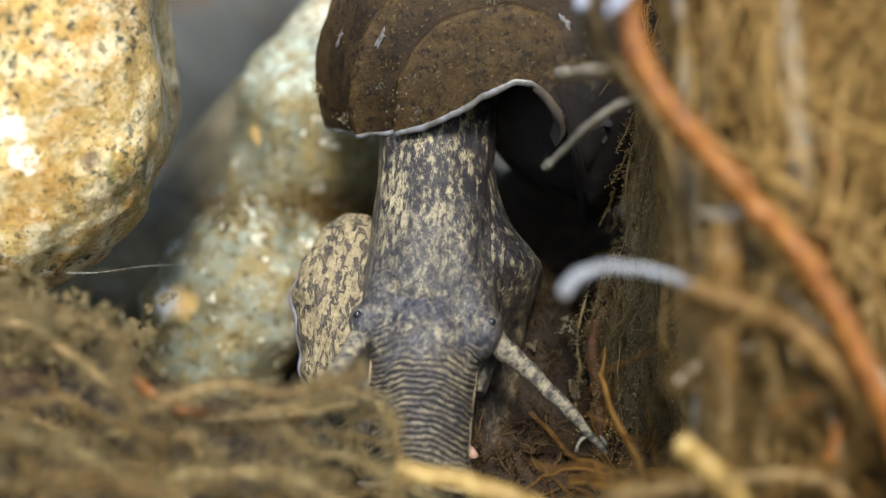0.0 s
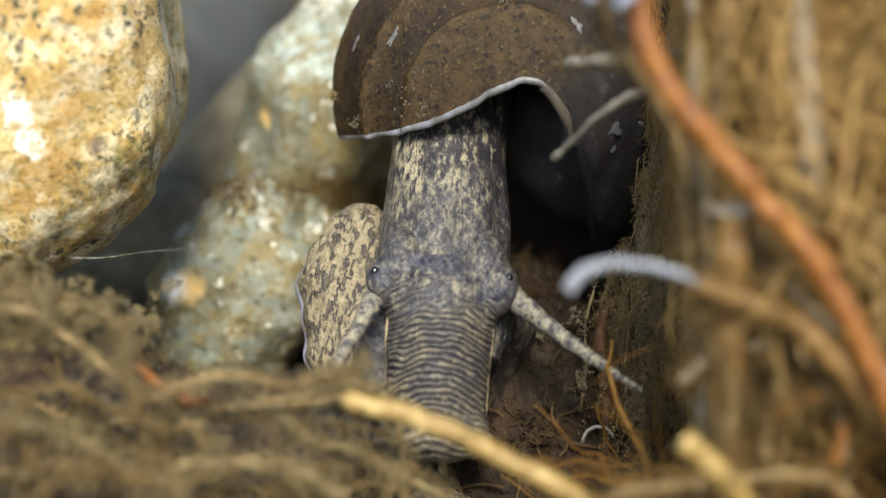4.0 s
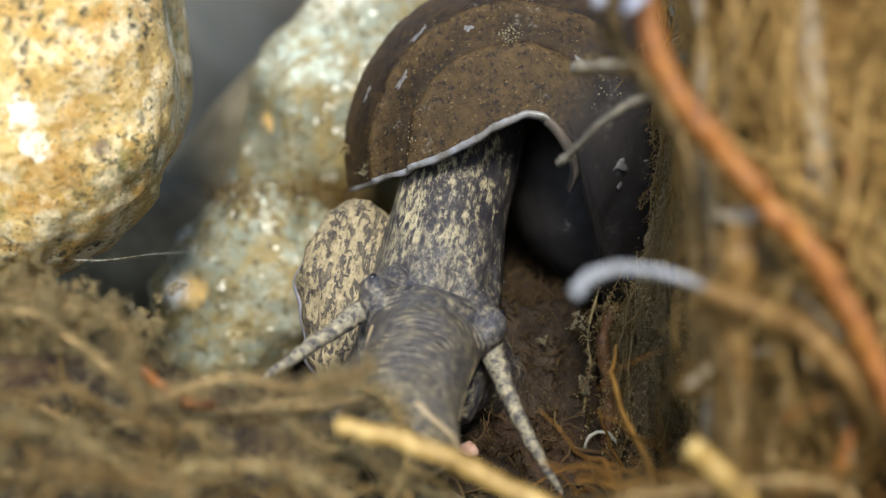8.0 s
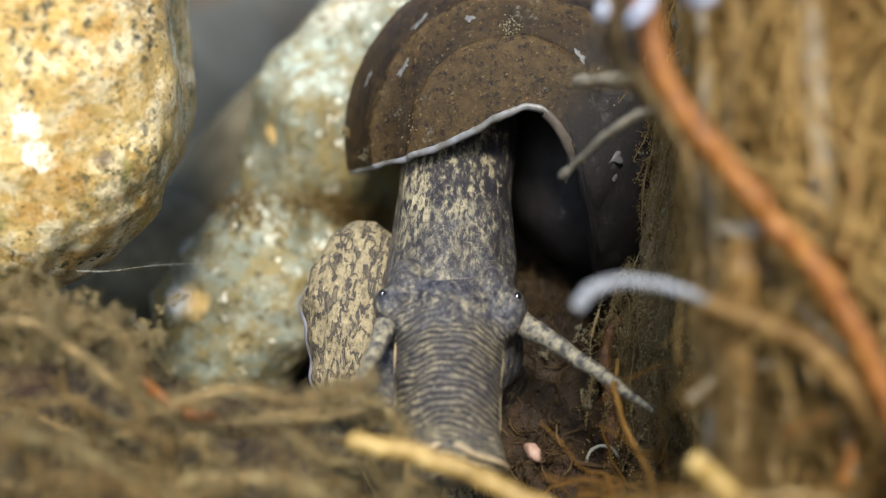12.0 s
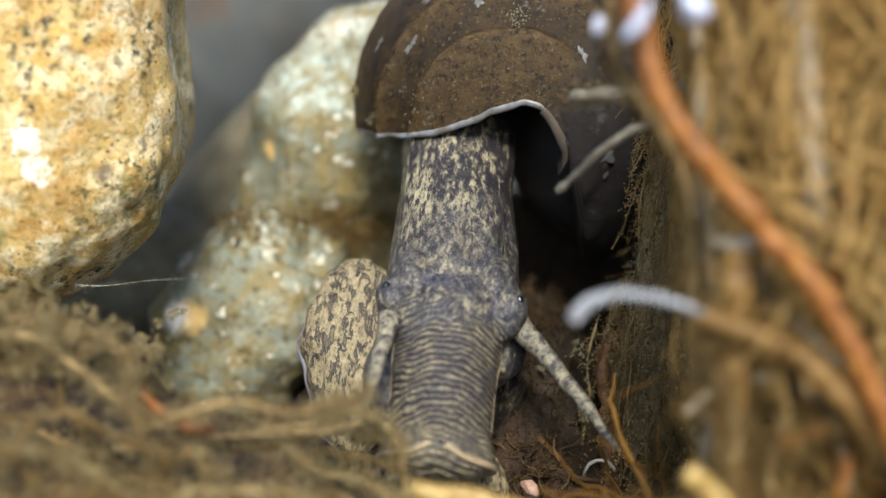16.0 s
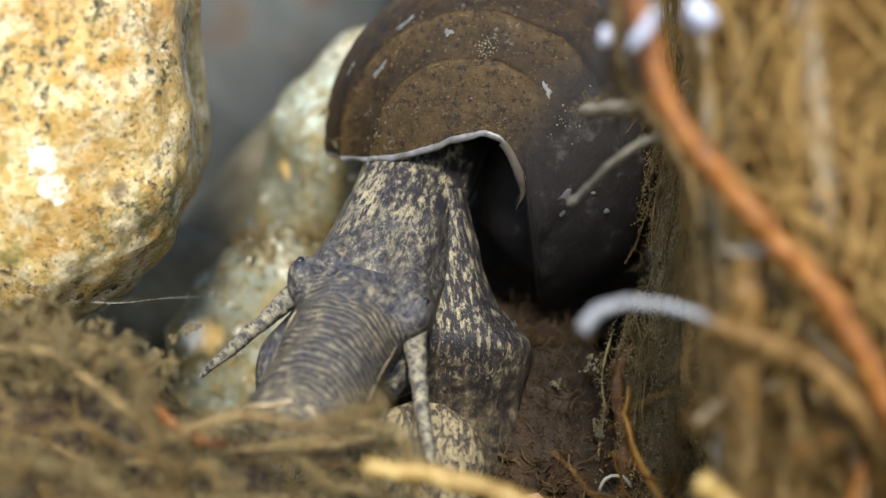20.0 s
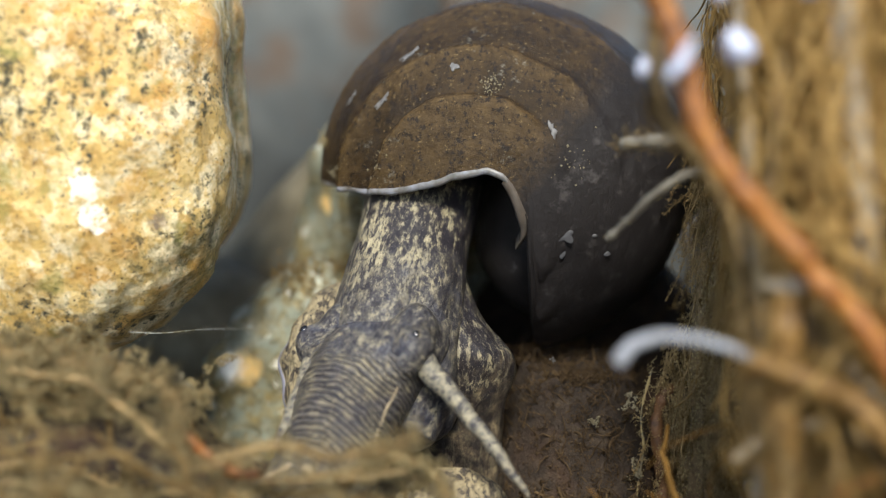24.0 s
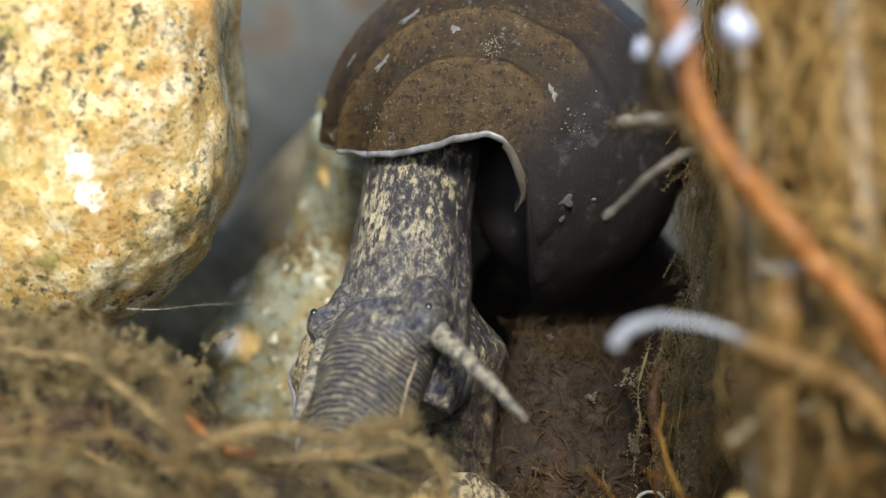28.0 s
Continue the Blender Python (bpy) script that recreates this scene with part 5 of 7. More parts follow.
branches = [
    ([(-41.2, -28.3, 25), (-37.4, -28.4, 24.3), (-34.2, -28.5, 24), (-30, -29.2, 21.2), (-27.8, -29.6, 19.4), (-23, -30.3, 16.6), (-19.4, -31.1, 13.1)], 0.38, 1.25),
    ([(-44.3, -24.7, 26), (-40.4, -24.9, 25.1), (-36.5, -25, 24.6), (-33.1, -25.1, 24), (-30.2, -25.6, 22.2)], 0.38, 2.2),
    ([(-42.9, -26.6, 23.5), (-39.1, -26.9, 22.1), (-36.2, -27.2, 20.7), (-34.3, -26.8, 22.4), (-30.9, -26.3, 23.8)], 0.34, 1.2),
    ([(-43.2, -28.5, 13.4), (-38.3, -28.4, 13.8), (-32.5, -28.4, 13.4), (-28.6, -28.3, 14), (-20.4, -28.1, 15), (-11.1, -27.9, 15.6), (-6.9, -27.5, 16.2)], 0.38, 1.25),
    ([(-40.8, -36.4, 13.3), (-35.5, -36.5, 12.9), (-30.1, -36.3, 13.7), (-25.7, -36.5, 13), (-20.7, -36.8, 11.7)], 0.45, 2.2),
    ([(-24.7, -36.9, 11.2), (-20.7, -36.2, 13.3), (-16.2, -36, 13.7), (-11.2, -36.1, 12.9), (-7.6, -36.5, 10.9)], 0.38, 1.5),
    ([(-25.2, -26.8, 11.2), (-22.5, -25.5, 15.8), (-20.5, -26, 14.2), (-15.8, -25.9, 14.9), (-9.2, -25.7, 15.6), (-5, -25.8, 14.4)], 0.34, 0.95),
    ([(-22.3, -33.7, 19), (-16.9, -33.2, 20.2), (-12.6, -33.6, 19.4), (-8.3, -33.4, 20.2), (-5.6, -33, 21.2)], 0.3, 1.0),
    ([(-20.4, -30.2, 15.1), (-19.6, -31.2, 11.6), (-18.3, -31.8, 8.8), (-17.6, -32.5, 3.4)], 0.3, 1.0),
    ([(-12.8, -30.1, 15.3), (-10.9, -30.6, 13.4), (-7.1, -30.8, 12.5), (-2.3, -31.4, 10), (4.4, -31.4, 5.6)], 0.34, 1.3),
    ([(-27.8, -29.7, 24.6), (-25.8, -30.4, 22.6), (-26, -31.2, 20), (-24.6, -31.9, 17), (-24, -32, 10)], 0.26, 1.1),
    ([(-40, -32.9, 16.6), (-33.6, -33, 16), (-29.4, -33.5, 14.7), (-25.2, -34.2, 11.8)], 0.3, 1.7),
    ([(-11.2, -25.9, 17.1), (-7.4, -26.1, 16.9), (-4.4, -26.5, 15.1), (-3.4, -27.3, 12.2), (-2.9, -27.6, 3.4)], 0.3, 1.15),
    ([(-50.6, -23.7, 13.3), (-41.8, -23.7, 15), (-36.3, -23.7, 13.9), (-30.8, -24.8, 11.4), (-24.2, -25.9, 9.5), (-15.4, -27, 10), (-7.7, -28.1, 9.5)], 0.38, 1.5),
    ([(-48.4, -40.2, 11.1), (-37.4, -40.7, 11.4), (-27.5, -40.7, 11.8), (-16.5, -40.7, 11.1), (-5.5, -40.2, 9.5), (4.4, -39.1, 5.6)], 0.38, 1.5),
]
for n, (pts, r, wool) in enumerate(branches):
    root("mat_root", pts, r, M_BROWNROOT, "slim brown root wrapped in woolly algae", "roots of the mat", 0.3, 420, 2.2, M_FLUFF, 9, 50, 0.8, 80 + n, wool * 1.0, (M_COAT, M_MATRUST, M_COAT)[n % 3], 1.7)
root("red_root", [(-26.5, -29, 20.4), (-25, -29.3, 19.2), (-23.4, -29.6, 17.8), (-21.5, -30, 16.8), (-19, -30, 16.5)], 0.55, M_ORANGE, "short reddish root in the algae mat", "", 0.2, 60, 1.4, M_FLUFF, 9, 30, 0.8, 95)

b, g = Build(), Build()
for n in range(110):
    x, y = rng.uniform(-56, 2), rng.uniform(-50, -24)
    z = mat_top(x) - 2.5 - rng.exponential(5.0) - max(0, -38 - y) * 0.45
    path = wander((x, y, z), rng.normal(0, 1, 3) * (1, 0.6, 0.35), rng.uniform(5, 15), 12, 0.25, rng)
    path[:, 2] = np.minimum(path[:, 2], [mat_top(q) + 0.8 for q in path[:, 0]])
    b.tube(path, np.linspace(1, 0.5, 12) * rng.uniform(0.12, 0.42), 5)
    fuzz(g, path, 16, 1.8, 0.08, rng, spread=0.6)
tagged(b.make("mat_fibres", M_TAN), "loose mat of thin brown roots on the bed", "roots", kind="stuff")
tagged(g.make("mat_algae", M_FLUFF), "fluffy olive-brown algae covering the mat", "algae", kind="stuff")

# crumbs of debris on the mat's far edge and at the boulder's foot
b = Build()
cent = []
for n in range(60):
    x = rng.uniform(-46, -25)
    p = np.array([x, rng.uniform(-30, -20), mat_top(x) - rng.uniform(0.4, 3.0)])
    cent.append(p + np.cumsum(rng.normal(0, 0.22, (60, 3)), 0))
cent = np.concatenate(cent)
b.crumbs(cent, rng.uniform(0.06, 0.22, len(cent)), rng)
tagged(b.make("debris_crumbs", M_FLUFF), "pale crumbs of debris clinging to the algae", "debris", kind="stuff")


def clump(at, size, count, seed, material, label, name="debris_clump"):
    rg = np.random.default_rng(seed)
    b = Build()
    p = np.concatenate([np.cumsum(rg.normal(0, size * 0.14, (count // 3, 3)), 0) for _ in range(6)])
    b.crumbs(p + np.asarray(at), rg.uniform(0.06, 0.17, len(p)) * size, rg)
    return tagged(b.make(name, material, at=at), label, "debris")


clump((-28.4, -27.9, 15.8), 1.4, 60, 1, M_CRUMB, "pale fluffy clump of debris in the mat")
clump((-27.6, -20.5, 21.5), 1.2, 40, 2, M_CRUMB, "small pale debris clump at the mat's edge")
clump((6.2, -3.5, 20.0), 0.55, 14, 3, M_CHIP, "tiny whitish speck before the dark shell")
clump((10.5, -2.4, 13.0), 0.9, 30, 4, M_CRUMB, "pale crumb of debris behind the tentacle")
clump((14.3, -2.0, 15.2), 1.1, 46, 5, M_CRUMB, "crumbly growth on the fine stalk")
clump((15.0, -3.0, 8.0), 1.2, 46, 6, M_CRUMB, "crumbly growth low on the fine stalk")

# brown algae in the crease between the pale stones
b = Build()
for n in range(900):
    f = rng.uniform(0, 1)
    p = np.array([-26 + 18 * f, 17 + 11 * f, 24.5 - 2.5 * f]) + rng.normal(0, 1, 3) * (1.2, 2.0, 1.3)
    b.tube(wander(p, rng.normal(0, 0.7, 3) + (0, -0.7, 0.2), rng.uniform(0.8, 2.6), 6, 0.4, rng), np.linspace(0.10, 0.04, 6), 3)
tagged(b.make("stone_algae", M_BANKCOAT), "brown algae growing in the crease between the pale stones", "algae", kind="stuff")

# drift of debris against the hind foot
b, g = Build(), Build()
for n in range(60):
    x = rng.uniform(-1, 13)
    y = rng.uniform(-10, -4)
    p = np.array([x, y, 3.0 + 0.5 * (y + 8) + rng.uniform(-4, 2.5)])
    path = wander(p, rng.normal(0, 1, 3) * (1, 0.6, 0.7), rng.uniform(2, 6), 10, 0.3, rng)
    b.tube(path, np.linspace(1, 0.4, 10) * rng.uniform(0.06, 0.22), 5)
    fuzz(g, path, 12, 1.1, 0.05, rng, spread=0.5)
    g.crumbs(path[rng.integers(0, 10, 14)] + rng.normal(0, 0.3, (14, 3)), rng.uniform(0.05, 0.16, 14), rng)
tagged(b.make("drift_rootlets", M_RUST), "dead rootlets drifted against the snail's foot", "litter", kind="stuff")
tagged(g.make("drift_algae", M_RUST), "brown fluff drifted against the snail's foot", "algae", kind="stuff")

# moss and silt grains on the mound behind the tentacle
b = Build()
for n in range(480):
    x, y = rng.normal(10, 4.5), rng.normal(0, 5)
    at = np.array([x, y, ground_z(x, y)])
    path = wander(at, rng.normal(0, 0.6, 3) + (0, -0.4, 0.6), rng.uniform(0.5, 1.4), 10, 0.25, rng)
    b.tube(path, np.linspace(0.07, 0.03, 10), 3)
    b.crumbs(path[rng.integers(0, 10, 12)] + rng.normal(0, 0.3, (12, 3)), rng.uniform(0.03, 0.14, 12), rng)
tagged(b.make("mound_moss", M_RUST), "brown moss and silt on the mound under the shell", "moss", kind="stuff")

# low fuzz on the bed round the snail
b = Build()
for n in range(2600):
    x, y = rng.uniform(-14, 22), rng.uniform(-14, 34)
    b.tube(wander((x, y, ground_z(x, y) - 0.2), rng.normal(0, 0.8, 3) + (0, 0, 0.7), rng.uniform(1, 4.0), 6, 0.4, rng), np.linspace(0.11, 0.04, 6), 3)
tagged(b.make("bed_algae", M_RUST), "short brown algae tufts on the dark bed", "algae", kind="stuff")
b = Build()
for n in range(160):
    x, y = rng.uniform(-10, 24), rng.uniform(-14, 30)
    if ground_z(x, y) > 6:
        continue
    b.tube(wander((x, y, ground_z(x, y) + rng.uniform(0, 2)), rng.normal(0, 1, 3) * (1, 1, 0.4), rng.uniform(4, 14), 10, 0.25, rng), np.linspace(1, 0.5, 10) * rng.uniform(0.1, 0.35), 5)
tagged(b.make("bed_litter", M_RUST), "reddish-brown bits of dead roots on the bed", "litter", kind="stuff")

# fine thread across the gap, and bubbles on the stem
root("silk_thread", [(-36, -11, 24.2), (-33.7, -7.9, 23.4), (-31.5, -1, 22.2), (-29.4, 4.7, 21.0), (-27.5, 9, 20)], 0.06, M_THREAD, "beaded grey thread strung across the dark gap", "", 0.9, 20, 0.35, M_CRUMB, 6, 60, 1.0, 120, 0.22, M_CRUMB)
# the two highest lumps stand in for glints of the water surface
for x, y, z, wide, tall, lean in ((17.4, -40.2, 51.9, 1.15, 1.25, 0), (15.9, -40.0, 55.5, 0.6, 0.65, 0), (22.0, -40.0, 55.8, 0.65, 0.7, 0), (13.3, -42.0, 50.9, 0.5, 1.6, 32), (11.3, -36.0, 50.4, 0.5, 0.8, 10)):
    b = Build()
    b.lump((0, 0, 0), (wide, wide, tall), 0.45, 0.8, 18, 26)
    ob = tagged(b.make("bubble", M_GLINTBUBBLE), "bluish-white bubble on the roots, sky glint in its colour", "bubble", "bubbles on the stems")
    ob.matrix_world = mm(x, y, z, 0, lean, 0)

# the straw root that the snail pushes about
STRAW = root("straw_root", [(0, 0, 0), (4, 0, 0.7), (9, 0, 0.9), (14, 0, 0.4), (19, 0, -0.2), (26, 0, -2.0), (34, 0, -6)], 0.82, M_STRAW, "straw-yellow root lying before the snail in the sun", "", 0.16, 70, 1.0, M_FLUFF, 14, 60, 1.1, 130)
STRAW.location = (0, 0, 0)


# a pinkish grain that the snout nudges aside
b = Build()
b.lump((0, 0, 0), (1.05, 0.6, 0.7), 0.55, 1.3, 16, 22)
GRAIN = tagged(b.make("shell_grain", M_PINK), "pinkish broken bit of shell on the bed", "shell bit")


def motions():
    walk(SNAIL["shell"], [(0, mm(8.85, 13.50, 41.50, -3.6, -14.7, 7.5)),
    (0.5, mm(8.95, 13.63, 41.58, -3.6, -13.9, 7.5)),
    (1, mm(8.93, 13.48, 41.53, -4.1, -13.9, 7.3)),
    (1.5, mm(8.74, 13.43, 41.63, -4.4, -14.0, 7.6)),
    (2, mm(8.73, 13.61, 41.66, -4.9, -14.0, 7.7)),
    (2.5, mm(8.64, 13.44, 41.44, -5.2, -13.7, 7.7)),
    (4.5, mm(9.94, 12.39, 35.20, -17.6, -10.6, 5.9)),
    (5, mm(9.77, 11.50, 33.44, -20.1, -12.2, 7.4)),
    (5.5, mm(9.72, 12.37, 32.08, -21.8, -12.5, 7.9)),
    (6, mm(9.92, 12.84, 31.33, -23.1, -12.4, 7.8)),
    (6.5, mm(10.44, 11.93, 31.36, -23.6, -11.7, 7.3)),
    (7, mm(10.41, 11.85, 31.16, -24.2, -11.3, 6.4)),
    (7.5, mm(10.71, 11.66, 31.13, -24.6, -11.0, 5.7)),
    (8, mm(10.64, 12.15, 30.98, -25.0, -10.3, 5.2)),
    (8.5, mm(10.72, 12.58, 31.09, -25.2, -11.0, 5.3)),
    (9, mm(10.77, 12.91, 31.31, -25.1, -11.1, 5.4)),
    (9.5, mm(10.76, 12.37, 31.44, -24.6, -10.8, 5.9)),
    (10, mm(10.59, 13.04, 31.15, -24.5, -10.2, 5.6)),
    (10.5, mm(10.47, 14.23, 31.23, -24.4, -11.8, 6.9)),
    (11, mm(9.89, 14.99, 32.85, -23.9, -10.8, 7.0)),
    (11.5, mm(9.96, 15.22, 33.15, -22.6, -10.5, 6.1)),
    (12, mm(10.11, 15.41, 33.76, -21.2, -9.8, 5.3)),
    (12.5, mm(10.28, 15.58, 34.62, -19.3, -9.4, 4.8)),
    (14.5, mm(10.92, 19.30, 38.04, -9.5, -6.8, -0.9)),
    (15, mm(11.04, 19.27, 38.26, -9.2, -6.7, -1.0)),
    (15.5, mm(11.07, 19.36, 38.57, -8.3, -6.9, -1.0)),
    (16, mm(11.25, 18.86, 39.10, -8.8, -6.6, -0.1)),
    (16.5, mm(11.30, 19.75, 39.11, -7.6, -7.0, -1.9)),
    (17, mm(11.27, 18.80, 38.87, -8.9, -6.5, -0.8)),
    (17.5, mm(5.90, 15.27, 36.43, -11.8, -3.7, 0.8)),
    (18, mm(9.88, 17.31, 35.72, -9.7, -3.8, -1.0)),
    (18.5, mm(7.66, 17.97, 37.99, -8.4, 0.6, -1.7)),
    (19, mm(5.58, 15.98, 36.41, -11.9, -1.6, -0.2)),
    (19.5, mm(5.72, 16.32, 36.10, -11.0, -1.8, -1.3)),
    (20, mm(6.21, 16.83, 36.88, -10.7, -1.9, -1.9)),
    (20.5, mm(5.93, 16.42, 37.14, -9.9, -1.1, -1.0)),
    (21, mm(5.19, 15.92, 37.14, -10.4, 0.2, -2.3)),
    (21.5, mm(3.62, 15.24, 37.10, -10.9, 0.9, -1.2)),
    (23.5, mm(2.00, 15.34, 37.33, -9.4, -0.1, 1.0)),
    (24, mm(1.35, 15.39, 37.01, -9.3, 0.3, 1.4)),
    (24.5, mm(0.69, 15.58, 37.12, -9.1, 0.1, 2.2)),
    (25, mm(0.77, 15.73, 37.45, -9.6, 0.1, 2.9)),
    (25.5, mm(0.82, 15.79, 37.54, -9.2, 0.2, 2.3)),
    (26, mm(0.93, 15.90, 37.63, -9.3, 0.3, 2.3)),
    (26.5, mm(0.97, 15.90, 37.64, -9.6, 0.4, 1.9)),
    (27, mm(1.02, 16.08, 37.58, -9.7, 0.4, 1.7)),
    (27.5, mm(1.14, 15.94, 37.64, -9.9, 0.6, 1.8)),
    (28, mm(1.39, 16.22, 38.12, -9.8, 0.7, 1.9))])
    walk(SNAIL["neck"], [(0, mm(-0.29, -6.93, 19.24, -33.7, 3.3, -1.3)),
    (0.5, mm(-0.48, -6.87, 19.76, -34.3, 3.9, -1.6)),
    (1, mm(-0.56, -6.53, 19.01, -32.2, 4.0, -1.5)),
    (1.5, mm(-0.38, -6.40, 19.27, -31.8, 3.2, -1.1)),
    (2, mm(-0.17, -6.41, 19.47, -32.4, 2.7, -0.9)),
    (2.5, mm(-0.38, -6.38, 19.62, -32.3, 3.3, -0.6)),
    (4.5, mm(0.54, -5.45, 21.44, -38.2, 3.3, -0.7)),
    (5, mm(-0.29, -6.46, 16.65, -31.9, 5.6, -1.1)),
    (5.5, mm(-0.55, -7.04, 15.04, -34.8, 6.2, -1.2)),
    (6, mm(-1.17, -7.56, 14.23, -36.8, 8.1, -2.0)),
    (6.5, mm(-1.16, -7.42, 14.42, -34.5, 9.2, -2.7)),
    (7, mm(-1.76, -7.39, 15.28, -36.1, 11.0, -3.1)),
    (7.5, mm(-1.60, -7.27, 15.66, -36.2, 11.4, -3.0)),
    (8, mm(-1.48, -6.99, 16.40, -38.3, 11.0, -2.8)),
    (8.5, mm(-0.88, -7.02, 16.12, -38.8, 9.1, -2.2)),
    (9, mm(-0.42, -6.83, 16.46, -39.4, 7.9, -2.0)),
    (9.5, mm(-0.01, -6.62, 17.22, -38.7, 7.1, -1.8)),
    (10, mm(-0.55, -6.34, 18.27, -42.5, 8.8, -2.3)),
    (10.5, mm(0.25, -6.53, 17.61, -44.3, 5.9, -1.4)),
    (11, mm(-0.27, -6.00, 19.82, -45.9, 6.0, -1.4)),
    (11.5, mm(0.28, -5.96, 19.95, -46.5, 3.7, -1.0)),
    (12, mm(0.45, -5.73, 19.81, -45.1, 3.3, -0.7)),
    (12.5, mm(0.46, -5.81, 19.56, -43.8, 3.7, -0.5)),
    (14.5, mm(0.69, -5.65, 20.85, -49.5, 2.7, -0.2)),
    (15, mm(0.83, -5.56, 21.42, -50.0, 2.7, -0.1)),
    (15.5, mm(0.77, -5.63, 21.84, -50.8, 2.7, -0.6)),
    (16, mm(0.97, -5.58, 22.13, -49.0, 2.9, -0.6)),
    (16.5, mm(1.26, -5.63, 21.65, -50.5, 1.8, -0.1)),
    (17, mm(1.84, -5.65, 22.37, -50.0, 0.3, 0.3)),
    (17.5, mm(1.44, -5.16, 23.89, -48.0, -18.8, 4.3)),
    (18, mm(-1.75, -5.10, 23.60, -54.8, 9.6, -1.0)),
    (18.5, mm(-4.63, -4.09, 27.84, -57.9, 13.1, -1.5)),
    (19, mm(-7.57, -4.45, 26.71, -54.9, 18.6, -2.8)),
    (19.5, mm(-8.02, -5.48, 24.35, -52.8, 17.3, -2.8)),
    (20, mm(-8.86, -5.97, 23.24, -50.2, 19.7, -2.9)),
    (20.5, mm(-9.70, -5.85, 22.60, -46.4, 22.1, -1.9)),
    (21, mm(-10.50, -6.13, 22.52, -45.4, 22.1, -0.9)),
    (21.5, mm(-11.13, -5.94, 22.65, -43.6, 20.1, 0.0)),
    (23.5, mm(-10.32, -6.07, 21.52, -42.3, 12.4, 1.4)),
    (24, mm(-10.43, -5.97, 21.65, -43.0, 11.0, 1.6)),
    (24.5, mm(-10.49, -6.17, 21.92, -44.1, 9.4, 1.6)),
    (25, mm(-9.89, -6.03, 21.96, -43.3, 7.9, 2.0)),
    (25.5, mm(-9.84, -5.91, 21.90, -43.2, 7.6, 2.2)),
    (26, mm(-9.53, -6.01, 21.63, -42.9, 6.8, 2.3)),
    (26.5, mm(-9.39, -5.93, 21.21, -42.0, 6.2, 2.5)),
    (27, mm(-9.46, -5.99, 21.43, -43.0, 6.5, 2.2)),
    (27.5, mm(-9.24, -5.93, 21.61, -42.7, 6.2, 2.2)),
    (28, mm(-9.08, -5.82, 21.92, -42.7, 6.4, 2.2))])
